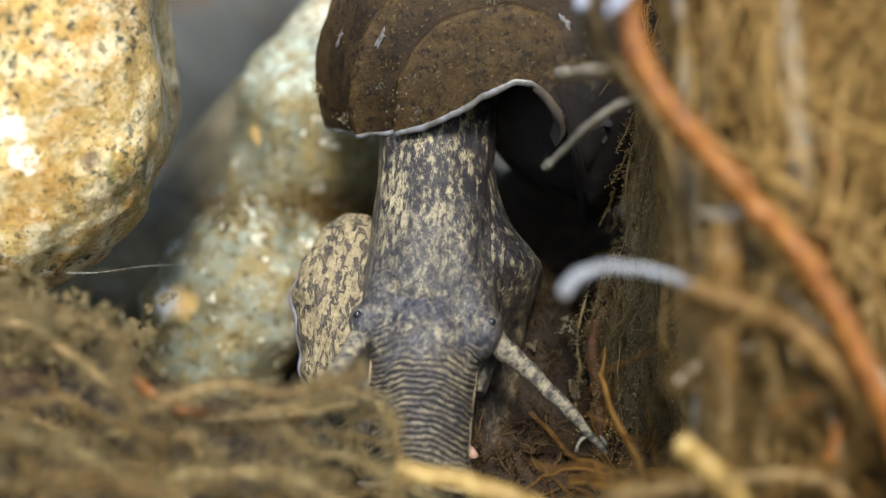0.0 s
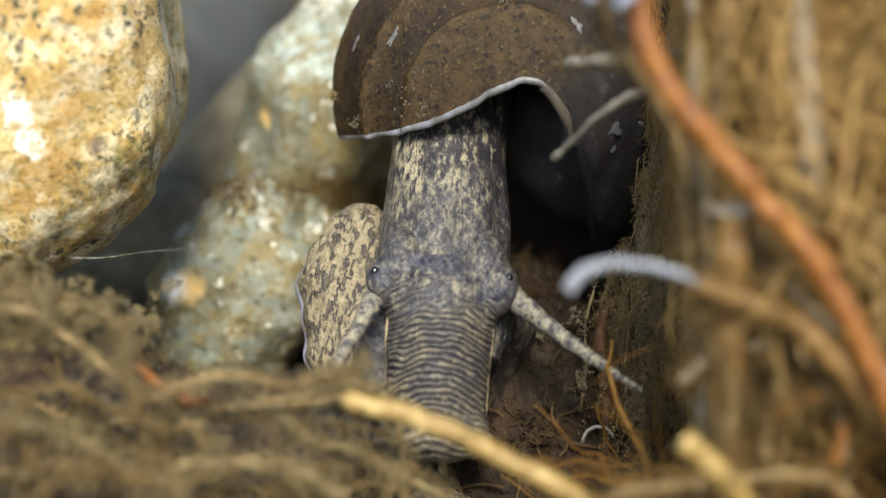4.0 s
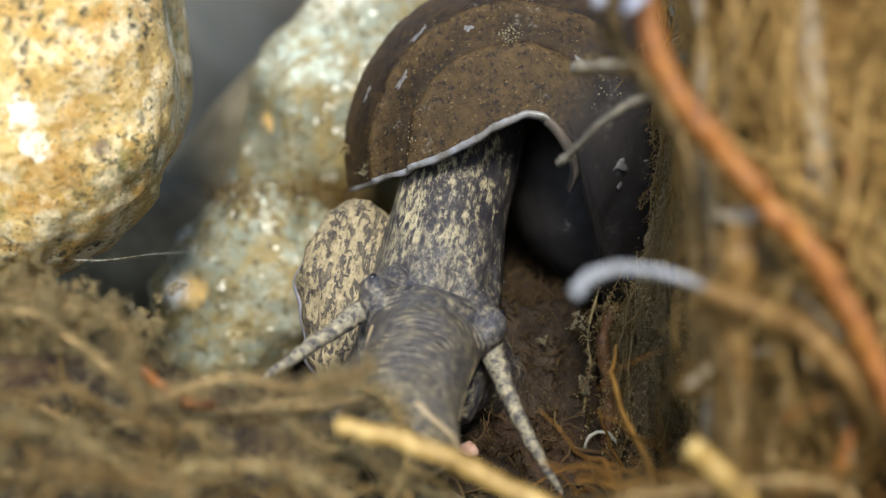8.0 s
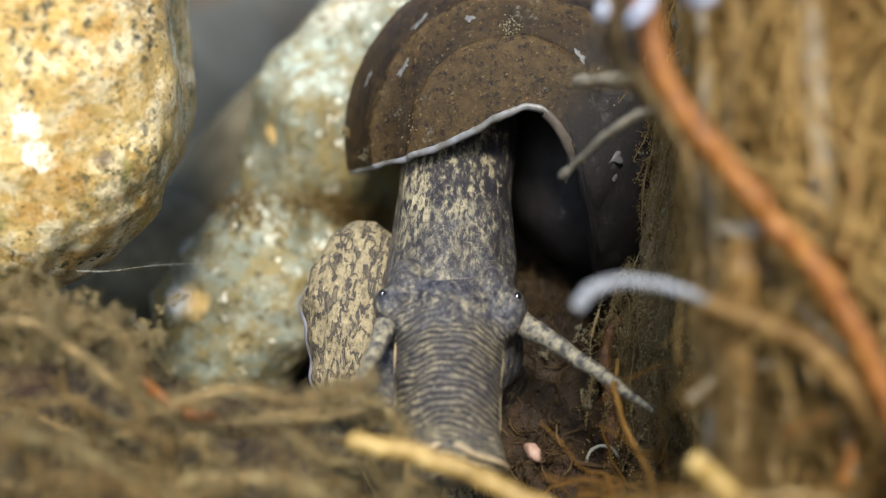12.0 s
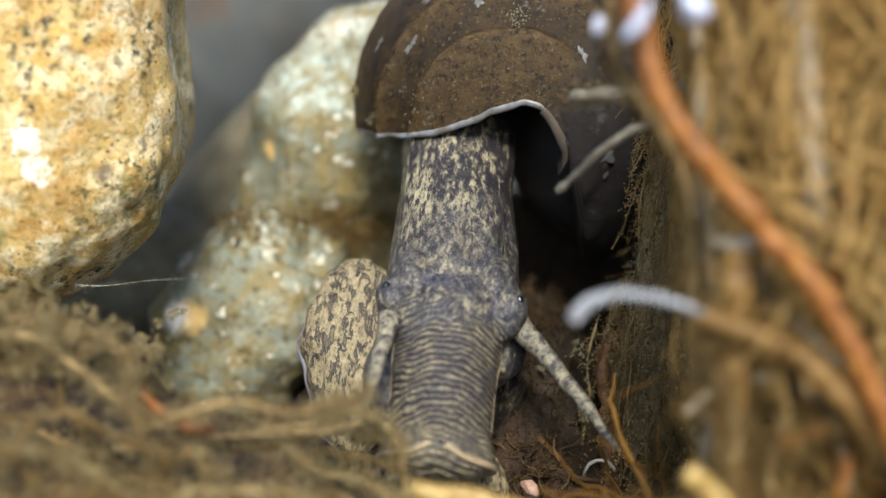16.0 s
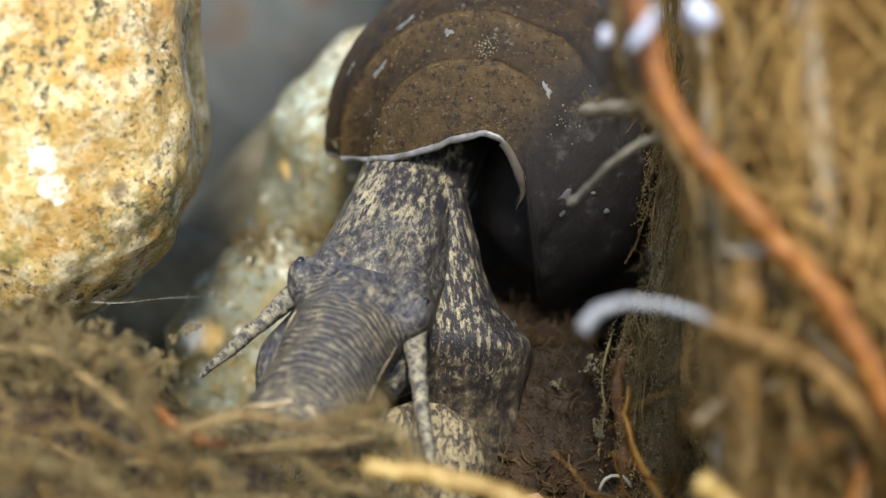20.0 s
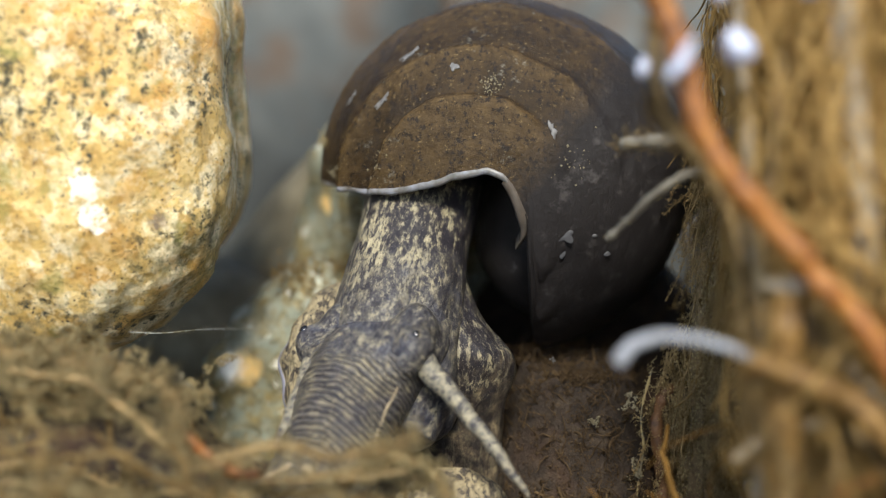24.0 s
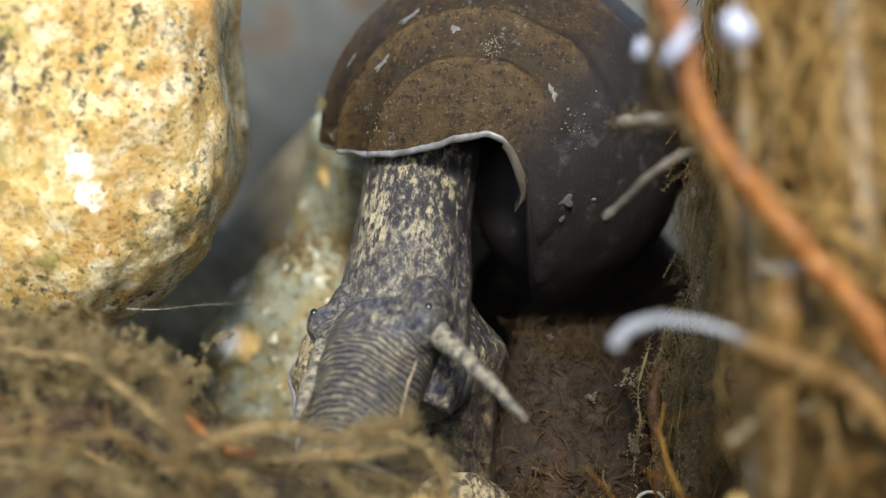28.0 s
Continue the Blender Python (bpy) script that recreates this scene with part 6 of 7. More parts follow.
    walk(SNAIL["head"], [(0, mm(-0.53, -9.78, 19.13, -22.6, 2.9, -4.8)),
    (0.5, mm(-0.76, -9.67, 19.19, -13.4, 3.3, -5.0)),
    (1, mm(-0.80, -9.38, 19.01, -24.8, 2.7, -4.8)),
    (1.5, mm(-0.62, -9.24, 19.07, -20.9, 1.8, -4.7)),
    (2, mm(-0.42, -9.23, 19.05, -16.2, 2.2, -4.7)),
    (2.5, mm(-0.63, -9.19, 19.10, -14.2, 3.3, -4.5)),
    (4.5, mm(0.56, -8.17, 22.34, -43.3, 2.9, -0.6)),
    (5, mm(-0.10, -8.71, 18.42, -63.4, 8.2, -1.7)),
    (5.5, mm(-0.27, -9.18, 16.93, -67.0, 11.2, -2.4)),
    (6, mm(-0.79, -9.59, 16.22, -70.6, 14.2, -3.7)),
    (6.5, mm(-0.72, -9.49, 16.34, -69.8, 17.8, -5.0)),
    (7, mm(-1.32, -9.52, 17.14, -68.2, 18.8, -5.2)),
    (7.5, mm(-1.15, -9.39, 17.52, -68.3, 18.9, -5.1)),
    (8, mm(-1.13, -9.19, 18.19, -65.4, 15.6, -4.0)),
    (8.5, mm(-0.57, -9.27, 17.86, -63.8, 14.6, -3.7)),
    (9, mm(-0.18, -9.13, 18.14, -61.6, 12.2, -3.1)),
    (9.5, mm(0.15, -9.09, 18.66, -55.6, 10.6, -2.7)),
    (10, mm(-0.47, -8.91, 19.53, -51.1, 7.5, -2.0)),
    (10.5, mm(0.33, -9.11, 18.85, -50.8, 6.9, -1.6)),
    (11, mm(-0.23, -8.59, 21.03, -49.9, 3.7, -0.8)),
    (11.5, mm(0.28, -8.71, 20.76, -41.3, 2.3, -0.6)),
    (12, mm(0.45, -8.48, 20.60, -40.7, 0.9, -0.1)),
    (12.5, mm(0.47, -8.55, 20.38, -41.3, 0.2, 0.3)),
    (14.5, mm(0.72, -8.42, 21.58, -39.7, 3.2, -0.3)),
    (15, mm(0.81, -8.33, 22.15, -39.6, 3.3, -1.4)),
    (15.5, mm(0.68, -8.43, 22.40, -36.2, 4.5, -2.7)),
    (16, mm(0.96, -8.40, 22.66, -35.5, 5.6, -1.2)),
    (16.5, mm(1.10, -8.41, 22.34, -38.7, 4.6, -4.3)),
    (17, mm(1.24, -8.41, 22.83, -34.1, 1.4, -12.5)),
    (17.5, mm(1.45, -7.93, 24.61, -39.6, -5.2, 1.5)),
    (18, mm(-1.69, -7.66, 24.87, -51.1, 1.1, 0.7)),
    (18.5, mm(-4.55, -6.86, 28.56, -39.4, 7.8, -0.5)),
    (19, mm(-7.93, -7.12, 27.69, -45.9, 17.6, -14.4)),
    (19.5, mm(-8.70, -7.91, 25.71, -54.6, 18.0, -25.9)),
    (20, mm(-9.04, -8.56, 24.46, -51.1, 15.7, -11.6)),
    (20.5, mm(-9.86, -8.44, 23.81, -50.8, 14.0, -10.4)),
    (21, mm(-10.89, -8.57, 23.97, -55.8, 10.2, -15.1)),
    (21.5, mm(-11.97, -8.31, 24.02, -53.4, 6.0, -22.7)),
    (23.5, mm(-11.53, -8.36, 22.74, -50.1, -4.1, -25.9)),
    (24, mm(-11.68, -8.33, 22.68, -46.0, -4.2, -26.3)),
    (24.5, mm(-11.73, -8.57, 22.85, -44.0, -6.4, -25.2)),
    (25, mm(-11.04, -8.48, 22.89, -44.1, -7.1, -22.7)),
    (25.5, mm(-10.96, -8.38, 22.80, -43.1, -7.5, -21.9)),
    (26, mm(-10.63, -8.45, 22.63, -45.4, -7.7, -21.3)),
    (26.5, mm(-10.48, -8.33, 22.33, -48.0, -7.6, -21.2)),
    (27, mm(-10.62, -8.42, 22.39, -44.6, -8.0, -22.4)),
    (27.5, mm(-10.42, -8.36, 22.57, -44.4, -7.6, -23.1)),
    (28, mm(-10.28, -8.27, 22.81, -43.1, -8.8, -23.3))])
    walk(SNAIL["right"][0], [(0, mm(4.86, -11.77, 17.76, 160.6, -46.8, 13.9)),
    (0.5, mm(4.62, -11.49, 17.55, 163.3, -37.1, 9.6)),
    (1, mm(4.60, -11.41, 17.71, 151.9, -43.8, 12.5)),
    (1.5, mm(4.80, -11.20, 17.76, 162.6, -39.0, 10.9)),
    (2, mm(5.00, -11.09, 17.57, 133.9, -37.7, 10.5)),
    (2.5, mm(4.76, -10.98, 17.47, 144.7, -36.1, 10.7)),
    (4.5, mm(6.11, -10.05, 21.58, 142.8, -50.1, 17.8)),
    (5, mm(5.41, -10.75, 17.80, 163.2, -33.6, 9.8)),
    (5.5, mm(5.20, -11.27, 16.13, 158.1, -32.8, 9.6)),
    (6, mm(4.61, -11.78, 15.24, 137.3, -39.4, 12.1)),
    (6.5, mm(4.55, -11.81, 15.00, 130.0, -29.8, 8.1)),
    (7, mm(3.90, -11.86, 15.65, 123.1, -21.0, 5.3)),
    (7.5, mm(4.07, -11.72, 16.02, 120.9, -15.2, 3.7)),
    (8, mm(4.18, -11.44, 16.92, 147.1, -18.8, 4.9)),
    (8.5, mm(4.76, -11.50, 16.63, 143.3, -30.3, 8.5)),
    (9, mm(5.21, -11.31, 17.08, 164.0, -28.9, 7.9)),
    (9.5, mm(5.54, -11.23, 17.56, 144.5, -41.6, 12.6)),
    (10, mm(4.98, -10.98, 18.58, 132.2, -54.0, 19.5)),
    (10.5, mm(5.80, -11.14, 17.94, 140.8, -58.2, 23.1)),
    (11, mm(5.31, -10.54, 20.41, 132.2, -57.3, 22.2)),
    (11.5, mm(5.83, -10.58, 20.00, 136.8, -53.2, 18.5)),
    (12, mm(6.04, -10.29, 19.95, 135.0, -56.3, 20.9)),
    (12.5, mm(6.08, -10.33, 19.81, 113.2, -61.3, 26.1)),
    (14.5, mm(6.26, -10.24, 20.68, 164.3, -36.0, 9.8)),
    (15, mm(6.32, -10.25, 21.22, 138.3, -46.3, 14.0)),
    (15.5, mm(6.12, -10.45, 21.27, 132.8, -46.3, 13.4)),
    (16, mm(6.43, -10.25, 21.40, 150.9, -40.8, 11.1)),
    (16.5, mm(6.48, -10.60, 21.27, 147.4, -41.3, 11.1)),
    (17, mm(6.31, -11.30, 21.93, 124.2, -56.4, 18.3)),
    (17.3, mm(6.84, -10.29, 23.49, 98.2, -60.0, 20.7)),
    (17.5, mm(7.12, -9.57, 24.52, 79.5, -74.9, 47.2)),
    (17.6, mm(6.48, -9.55, 24.52, 74.5, -77.4, 61.7)),
    (18, mm(3.92, -9.47, 24.53, 111.1, -63.2, 23.4)),
    (18.5, mm(0.90, -8.69, 27.20, 131.2, -41.3, 11.2)),
    (19, mm(-3.34, -10.20, 25.62, 155.7, -10.9, 3.2)),
    (19.5, mm(-4.76, -11.91, 23.88, 150.2, -5.5, 1.7)),
    (20, mm(-4.19, -11.46, 22.73, 148.4, -4.9, 2.1)),
    (20.5, mm(-4.91, -11.25, 22.23, 137.9, -0.5, 2.1)),
    (21, mm(-6.07, -11.82, 22.92, 126.2, -1.3, 2.9)),
    (21.5, mm(-7.57, -12.19, 23.28, 123.3, -9.5, 4.4)),
    (23.5, mm(-7.31, -12.49, 22.88, 139.7, -36.9, 10.0)),
    (24, mm(-7.47, -12.47, 22.70, 151.2, -42.1, 11.8)),
    (24.5, mm(-7.43, -12.62, 23.02, 149.0, -47.8, 13.7)),
    (25, mm(-6.57, -12.33, 23.14, 139.8, -49.0, 14.6)),
    (25.5, mm(-6.43, -12.17, 23.05, 126.7, -60.1, 20.8)),
    (26, mm(-6.07, -12.20, 22.98, 123.3, -58.9, 20.3)),
    (26.5, mm(-5.94, -12.09, 22.75, 146.1, -43.0, 13.2)),
    (27, mm(-6.13, -12.26, 22.74, 151.0, -41.6, 12.9)),
    (27.5, mm(-5.97, -12.24, 22.87, 150.0, -44.9, 14.3)),
    (28, mm(-5.84, -12.16, 23.19, 112.4, -51.0, 17.3))])
    walk(SNAIL["right"][1], [(0, mm(0.00, 0.00, 5.83, -0.0, -4.0, 0.0)),
    (0.5, mm(0.00, 0.00, 5.83, -0.0, -5.0, 0.0)),
    (1, mm(0.00, 0.00, 5.83, 0.1, 6.9, 1.2)),
    (1.5, mm(0.00, 0.00, 5.83, 0.0, 5.0, 0.0)),
    (2, mm(0.00, 0.00, 5.83, 0.0, 2.2, 1.2)),
    (2.5, mm(0.00, 0.00, 5.83, 0.0, 3.8, 1.2)),
    (4.5, mm(0.00, 0.00, 5.83, 0.0, 2.9, 0.8)),
    (5, mm(0.00, 0.00, 5.83, -0.0, 7.0, -0.0)),
    (5.5, mm(0.00, 0.00, 5.83, 0.0, 5.0, 0.5)),
    (6, mm(0.00, 0.00, 5.83, 0.0, -2.7, -1.2)),
    (6.5, mm(0.00, 0.00, 5.83, 0.1, -4.2, -2.8)),
    (7, mm(0.00, 0.00, 5.83, 0.3, -6.0, -5.3)),
    (7.5, mm(0.00, 0.00, 5.83, 0.2, -5.0, -4.9)),
    (8, mm(0.00, 0.00, 5.83, 0.1, 5.7, 1.9)),
    (8.5, mm(0.00, 0.00, 5.83, 0.0, 2.8, 1.0)),
    (9, mm(0.00, 0.00, 5.83, 0.0, 4.0, -0.0)),
    (9.5, mm(0.00, 0.00, 5.83, 0.0, 3.8, 1.2)),
    (10, mm(0.00, 0.00, 5.83, 0.0, 2.7, 1.2)),
    (10.5, mm(0.00, 0.00, 5.83, 0.0, 2.0, 0.4)),
    (11, mm(0.00, 0.00, 5.83, 0.0, 1.4, 0.6)),
    (11.5, mm(0.00, 0.00, 5.83, 0.0, -3.7, -1.4)),
    (12, mm(0.00, 0.00, 5.83, 0.0, -1.9, -0.7)),
    (12.5, mm(0.00, 0.00, 5.83, 1.1, 12.5, 10.0)),
    (14.5, mm(0.00, 0.00, 5.83, 0.0, 2.0, 0.0)),
    (15, mm(0.00, 0.00, 5.83, 0.1, 4.6, 2.0)),
    (15.5, mm(0.00, 0.00, 5.83, 0.1, 3.5, 1.9)),
    (16, mm(0.00, 0.00, 5.83, 0.0, -2.9, -0.7)),
    (16.5, mm(0.00, 0.00, 5.83, 0.0, -3.8, -1.1)),
    (17, mm(0.00, 0.00, 5.83, 0.3, -6.6, -4.6)),
    (17.3, mm(0.00, 0.00, 5.83, 0.6, 6.2, 10.3)),
    (17.5, mm(0.00, 0.00, 5.83, 2.6, 14.6, 20.1)),
    (17.6, mm(0.00, 0.00, 5.83, 4.4, 21.8, 22.6)),
    (18, mm(0.00, 0.00, 5.83, 0.1, -2.9, -2.8)),
    (18.5, mm(0.00, 0.00, 5.83, 0.1, -3.3, -2.2)),
    (19, mm(0.00, 0.00, 5.83, 0.0, 2.9, 0.7)),
    (19.5, mm(0.00, 0.00, 5.83, 0.0, -0.9, -0.3)),
    (20, mm(0.00, 0.00, 5.83, 0.0, 2.8, 1.0)),
    (20.5, mm(0.00, 0.00, 5.83, 0.0, 1.7, 1.1)),
    (21, mm(0.00, 0.00, 5.83, 0.0, 0.7, 0.7)),
    (21.5, mm(0.00, 0.00, 5.83, 0.0, 1.3, 1.5)),
    (23.5, mm(0.00, 0.00, 5.83, 0.0, -2.6, -1.5)),
    (24, mm(0.00, 0.00, 5.83, 0.0, -2.9, -0.8)),
    (24.5, mm(0.00, 0.00, 5.83, 0.0, -1.0, -0.3)),
    (25, mm(0.00, 0.00, 5.83, 0.1, -3.6, -1.7)),
    (25.5, mm(0.00, 0.00, 5.83, 0.9, 12.5, 8.4)),
    (26, mm(0.00, 0.00, 5.83, 0.0, 1.6, 1.2)),
    (26.5, mm(0.00, 0.00, 5.83, 0.3, -9.4, -3.4)),
    (27, mm(0.00, 0.00, 5.83, 0.0, -1.9, -0.5)),
    (27.5, mm(0.00, 0.00, 5.83, 0.0, 2.9, 0.8)),
    (28, mm(0.00, 0.00, 5.83, 0.0, -1.9, -2.3))])
    walk(SNAIL["right"][2], [(0, mm(-0.41, -0.00, 11.65, -0.0, -8.0, 0.0)),
    (0.5, mm(-0.51, -0.00, 11.64, -0.0, -10.0, 0.0)),
    (1, mm(0.70, 0.01, 11.62, 0.3, 13.8, 2.4)),
    (1.5, mm(0.51, 0.00, 11.64, 0.0, 10.0, 0.0)),
    (2, mm(0.22, 0.00, 11.66, 0.1, 4.4, 2.4)),
    (2.5, mm(0.39, 0.00, 11.65, 0.2, 7.6, 2.5)),
    (4.5, mm(0.30, 0.00, 11.66, 0.1, 5.8, 1.5)),
    (5, mm(0.71, -0.00, 11.62, -0.0, 14.0, -0.0)),
    (5.5, mm(0.51, 0.00, 11.64, 0.1, 10.0, 0.9)),
    (6, mm(-0.28, 0.00, 11.66, 0.1, -5.5, -2.5)),
    (6.5, mm(-0.42, 0.01, 11.65, 0.4, -8.3, -5.5)),
    (7, mm(-0.61, 0.03, 11.63, 1.1, -11.9, -10.8)),
    (7.5, mm(-0.51, 0.02, 11.64, 0.9, -9.9, -9.9)),
    (8, mm(0.58, 0.01, 11.64, 0.4, 11.4, 3.8)),
    (8.5, mm(0.29, 0.00, 11.66, 0.1, 5.6, 2.1)),
    (9, mm(0.41, 0.00, 11.65, 0.0, 8.0, -0.0)),
    (9.5, mm(0.39, 0.00, 11.65, 0.2, 7.7, 2.3)),
    (10, mm(0.28, 0.00, 11.66, 0.1, 5.5, 2.4)),
    (10.5, mm(0.20, 0.00, 11.66, 0.0, 3.9, 0.9)),
    (11, mm(0.14, 0.00, 11.66, 0.0, 2.8, 1.1)),
    (11.5, mm(-0.38, 0.00, 11.65, 0.2, -7.5, -2.8)),
    (12, mm(-0.19, 0.00, 11.66, 0.0, -3.7, -1.4)),
    (12.5, mm(1.27, 0.11, 11.53, 4.7, 24.7, 21.1)),
    (14.5, mm(0.20, 0.00, 11.66, 0.0, 4.0, 0.0)),
    (15, mm(0.47, 0.01, 11.65, 0.3, 9.2, 4.0)),
    (15.5, mm(0.36, 0.01, 11.66, 0.2, 7.0, 3.9)),
    (16, mm(-0.30, 0.00, 11.66, 0.1, -5.9, -1.3)),
    (16.5, mm(-0.39, 0.00, 11.65, 0.2, -7.7, -2.3)),
    (17, mm(-0.67, 0.03, 11.63, 1.1, -13.1, -9.2)),
    (17.3, mm(0.63, 0.06, 11.63, 2.2, 12.2, 20.8)),
    (17.5, mm(1.47, 0.26, 11.47, 10.9, 27.3, 42.8)),
    (17.6, mm(2.17, 0.42, 11.23, 20.1, 39.5, 52.5)),
    (18, mm(-0.29, 0.01, 11.66, 0.3, -5.7, -5.6)),
    (18.5, mm(-0.34, 0.01, 11.66, 0.3, -6.6, -4.5)),
    (19, mm(0.30, 0.00, 11.66, 0.1, 5.8, 1.4)),
    (19.5, mm(-0.10, 0.00, 11.67, 0.0, -1.9, -0.6)),
    (20, mm(0.29, 0.00, 11.66, 0.1, 5.6, 2.1)),
    (20.5, mm(0.17, 0.00, 11.66, 0.1, 3.4, 2.2)),
    (21, mm(0.07, 0.00, 11.67, 0.0, 1.4, 1.4)),
    (21.5, mm(0.14, 0.00, 11.67, 0.1, 2.7, 3.0)),
    (23.5, mm(-0.27, 0.00, 11.66, 0.1, -5.2, -2.9)),
    (24, mm(-0.29, 0.00, 11.66, 0.1, -5.8, -1.7)),
    (24.5, mm(-0.10, 0.00, 11.67, 0.0, -1.9, -0.6)),
    (25, mm(-0.37, 0.01, 11.66, 0.2, -7.2, -3.5)),
    (25.5, mm(1.26, 0.09, 11.53, 3.9, 24.7, 17.7)),
    (26, mm(0.16, 0.00, 11.66, 0.1, 3.2, 2.4)),
    (26.5, mm(-0.95, 0.03, 11.59, 1.2, -18.7, -7.1)),
    (27, mm(-0.20, 0.00, 11.66, 0.0, -3.9, -1.0)),
    (27.5, mm(0.30, 0.00, 11.66, 0.1, 5.8, 1.5)),
    (28, mm(-0.20, 0.00, 11.66, 0.2, -3.9, -4.6))])
    walk(SNAIL["left"][0], [(0, mm(-6.29, -10.84, 18.32, 113.2, 33.8, -9.6)),
    (0.5, mm(-6.52, -10.51, 18.19, 113.3, 28.9, -8.2)),
    (1, mm(-6.55, -10.48, 18.25, 113.0, 31.3, -8.7)),
    (1.5, mm(-6.36, -10.28, 18.11, 113.3, 32.3, -9.0)),
    (2, mm(-6.16, -10.17, 18.01, 114.2, 33.6, -9.4)),
    (2.5, mm(-6.39, -10.10, 18.12, 118.9, 33.7, -9.4)),
    (4.5, mm(-5.07, -9.93, 22.14, 140.1, 27.8, -7.5)),
    (5, mm(-5.67, -10.42, 19.39, 125.7, 38.4, -11.0)),
    (5.5, mm(-5.78, -10.81, 18.30, 121.1, 48.9, -16.2)),
    (6, mm(-6.22, -11.08, 18.00, 120.7, 51.5, -18.5)),
    (6.5, mm(-6.07, -10.88, 18.43, 122.3, 51.1, -18.8)),
    (7, mm(-6.66, -10.89, 19.26, 122.3, 50.5, -18.3)),
    (7.5, mm(-6.48, -10.78, 19.66, 124.5, 52.4, -19.1)),
    (8, mm(-6.58, -10.69, 19.93, 128.5, 53.4, -19.6)),
    (8.5, mm(-6.05, -10.81, 19.45, 127.3, 50.0, -17.3)),
    (9, mm(-5.73, -10.72, 19.43, 124.0, 44.1, -14.0)),
    (9.5, mm(-5.45, -10.71, 19.62, 118.6, 35.5, -10.2)),
    (10, mm(-6.12, -10.59, 20.04, 116.1, 20.4, -5.4)),
    (10.5, mm(-5.31, -10.82, 19.29, 113.7, 26.8, -7.0)),
    (11, mm(-5.87, -10.38, 21.13, 122.4, 16.9, -4.2)),
    (11.5, mm(-5.36, -10.45, 20.44, 117.2, 18.7, -4.7)),
    (12, mm(-5.16, -10.27, 20.13, 114.7, 21.8, -5.3)),
    (12.5, mm(-5.12, -10.39, 19.86, 113.6, 25.1, -6.0)),
    (14.5, mm(-4.92, -10.18, 21.31, 114.9, 16.5, -3.4)),
    (15, mm(-4.86, -9.98, 21.88, 116.7, 20.2, -4.2)),
    (15.5, mm(-5.04, -9.92, 22.14, 117.0, 11.0, -2.5)),
    (16, mm(-4.71, -10.02, 22.49, 117.1, 13.0, -2.9)),
    (16.5, mm(-4.65, -9.76, 22.16, 115.3, 18.4, -3.8)),
    (17, mm(-4.62, -8.87, 22.21, 114.4, 22.0, -4.4)),
    (17.3, mm(-4.31, -9.48, 22.97, 109.3, 35.4, -7.7)),
    (17.5, mm(-4.03, -9.87, 23.52, 104.1, 59.2, -18.7)),
    (17.6, mm(-4.69, -9.83, 23.76, 99.2, 65.6, -24.9)),
    (18, mm(-7.28, -9.60, 24.74, 73.5, 77.0, -55.7)),
    (18.5, mm(-10.20, -8.60, 28.73, 157.0, 60.1, -19.1)),
    (19, mm(-13.68, -7.54, 29.01, 160.1, 55.4, -15.5)),
    (19.5, mm(-14.35, -7.27, 27.33, 160.3, 55.4, -15.8)),
    (20, mm(-14.75, -9.30, 25.75, 163.1, 48.1, -11.6)),
    (20.5, mm(-15.60, -9.29, 24.94, 140.8, 39.7, -6.0)),
    (21, mm(-16.72, -8.95, 24.89, 131.4, 20.7, -0.6)),
    (21.5, mm(-17.84, -7.89, 24.46, 126.7, 20.7, -0.1)),
    (23.5, mm(-17.36, -7.60, 22.07, 120.3, 23.5, -0.6)),
    (24, mm(-17.48, -7.52, 21.87, 117.9, 20.1, -0.0)),
    (24.5, mm(-17.50, -7.88, 21.78, 117.2, 16.4, 0.4)),
    (25, mm(-16.82, -8.04, 21.75, 117.8, 19.1, 0.0)),
    (25.5, mm(-16.73, -8.02, 21.59, 117.2, 20.2, -0.1)),
    (26, mm(-16.42, -8.18, 21.47, 115.1, 23.2, -0.8)),
    (26.5, mm(-16.29, -8.07, 21.26, 114.3, 23.7, -0.9)),
    (27, mm(-16.39, -8.03, 21.18, 115.6, 18.2, -0.1)),
    (27.5, mm(-16.19, -7.90, 21.39, 116.0, 17.2, 0.1)),
    (28, mm(-16.01, -7.79, 21.48, 116.4, 17.0, 0.0))])
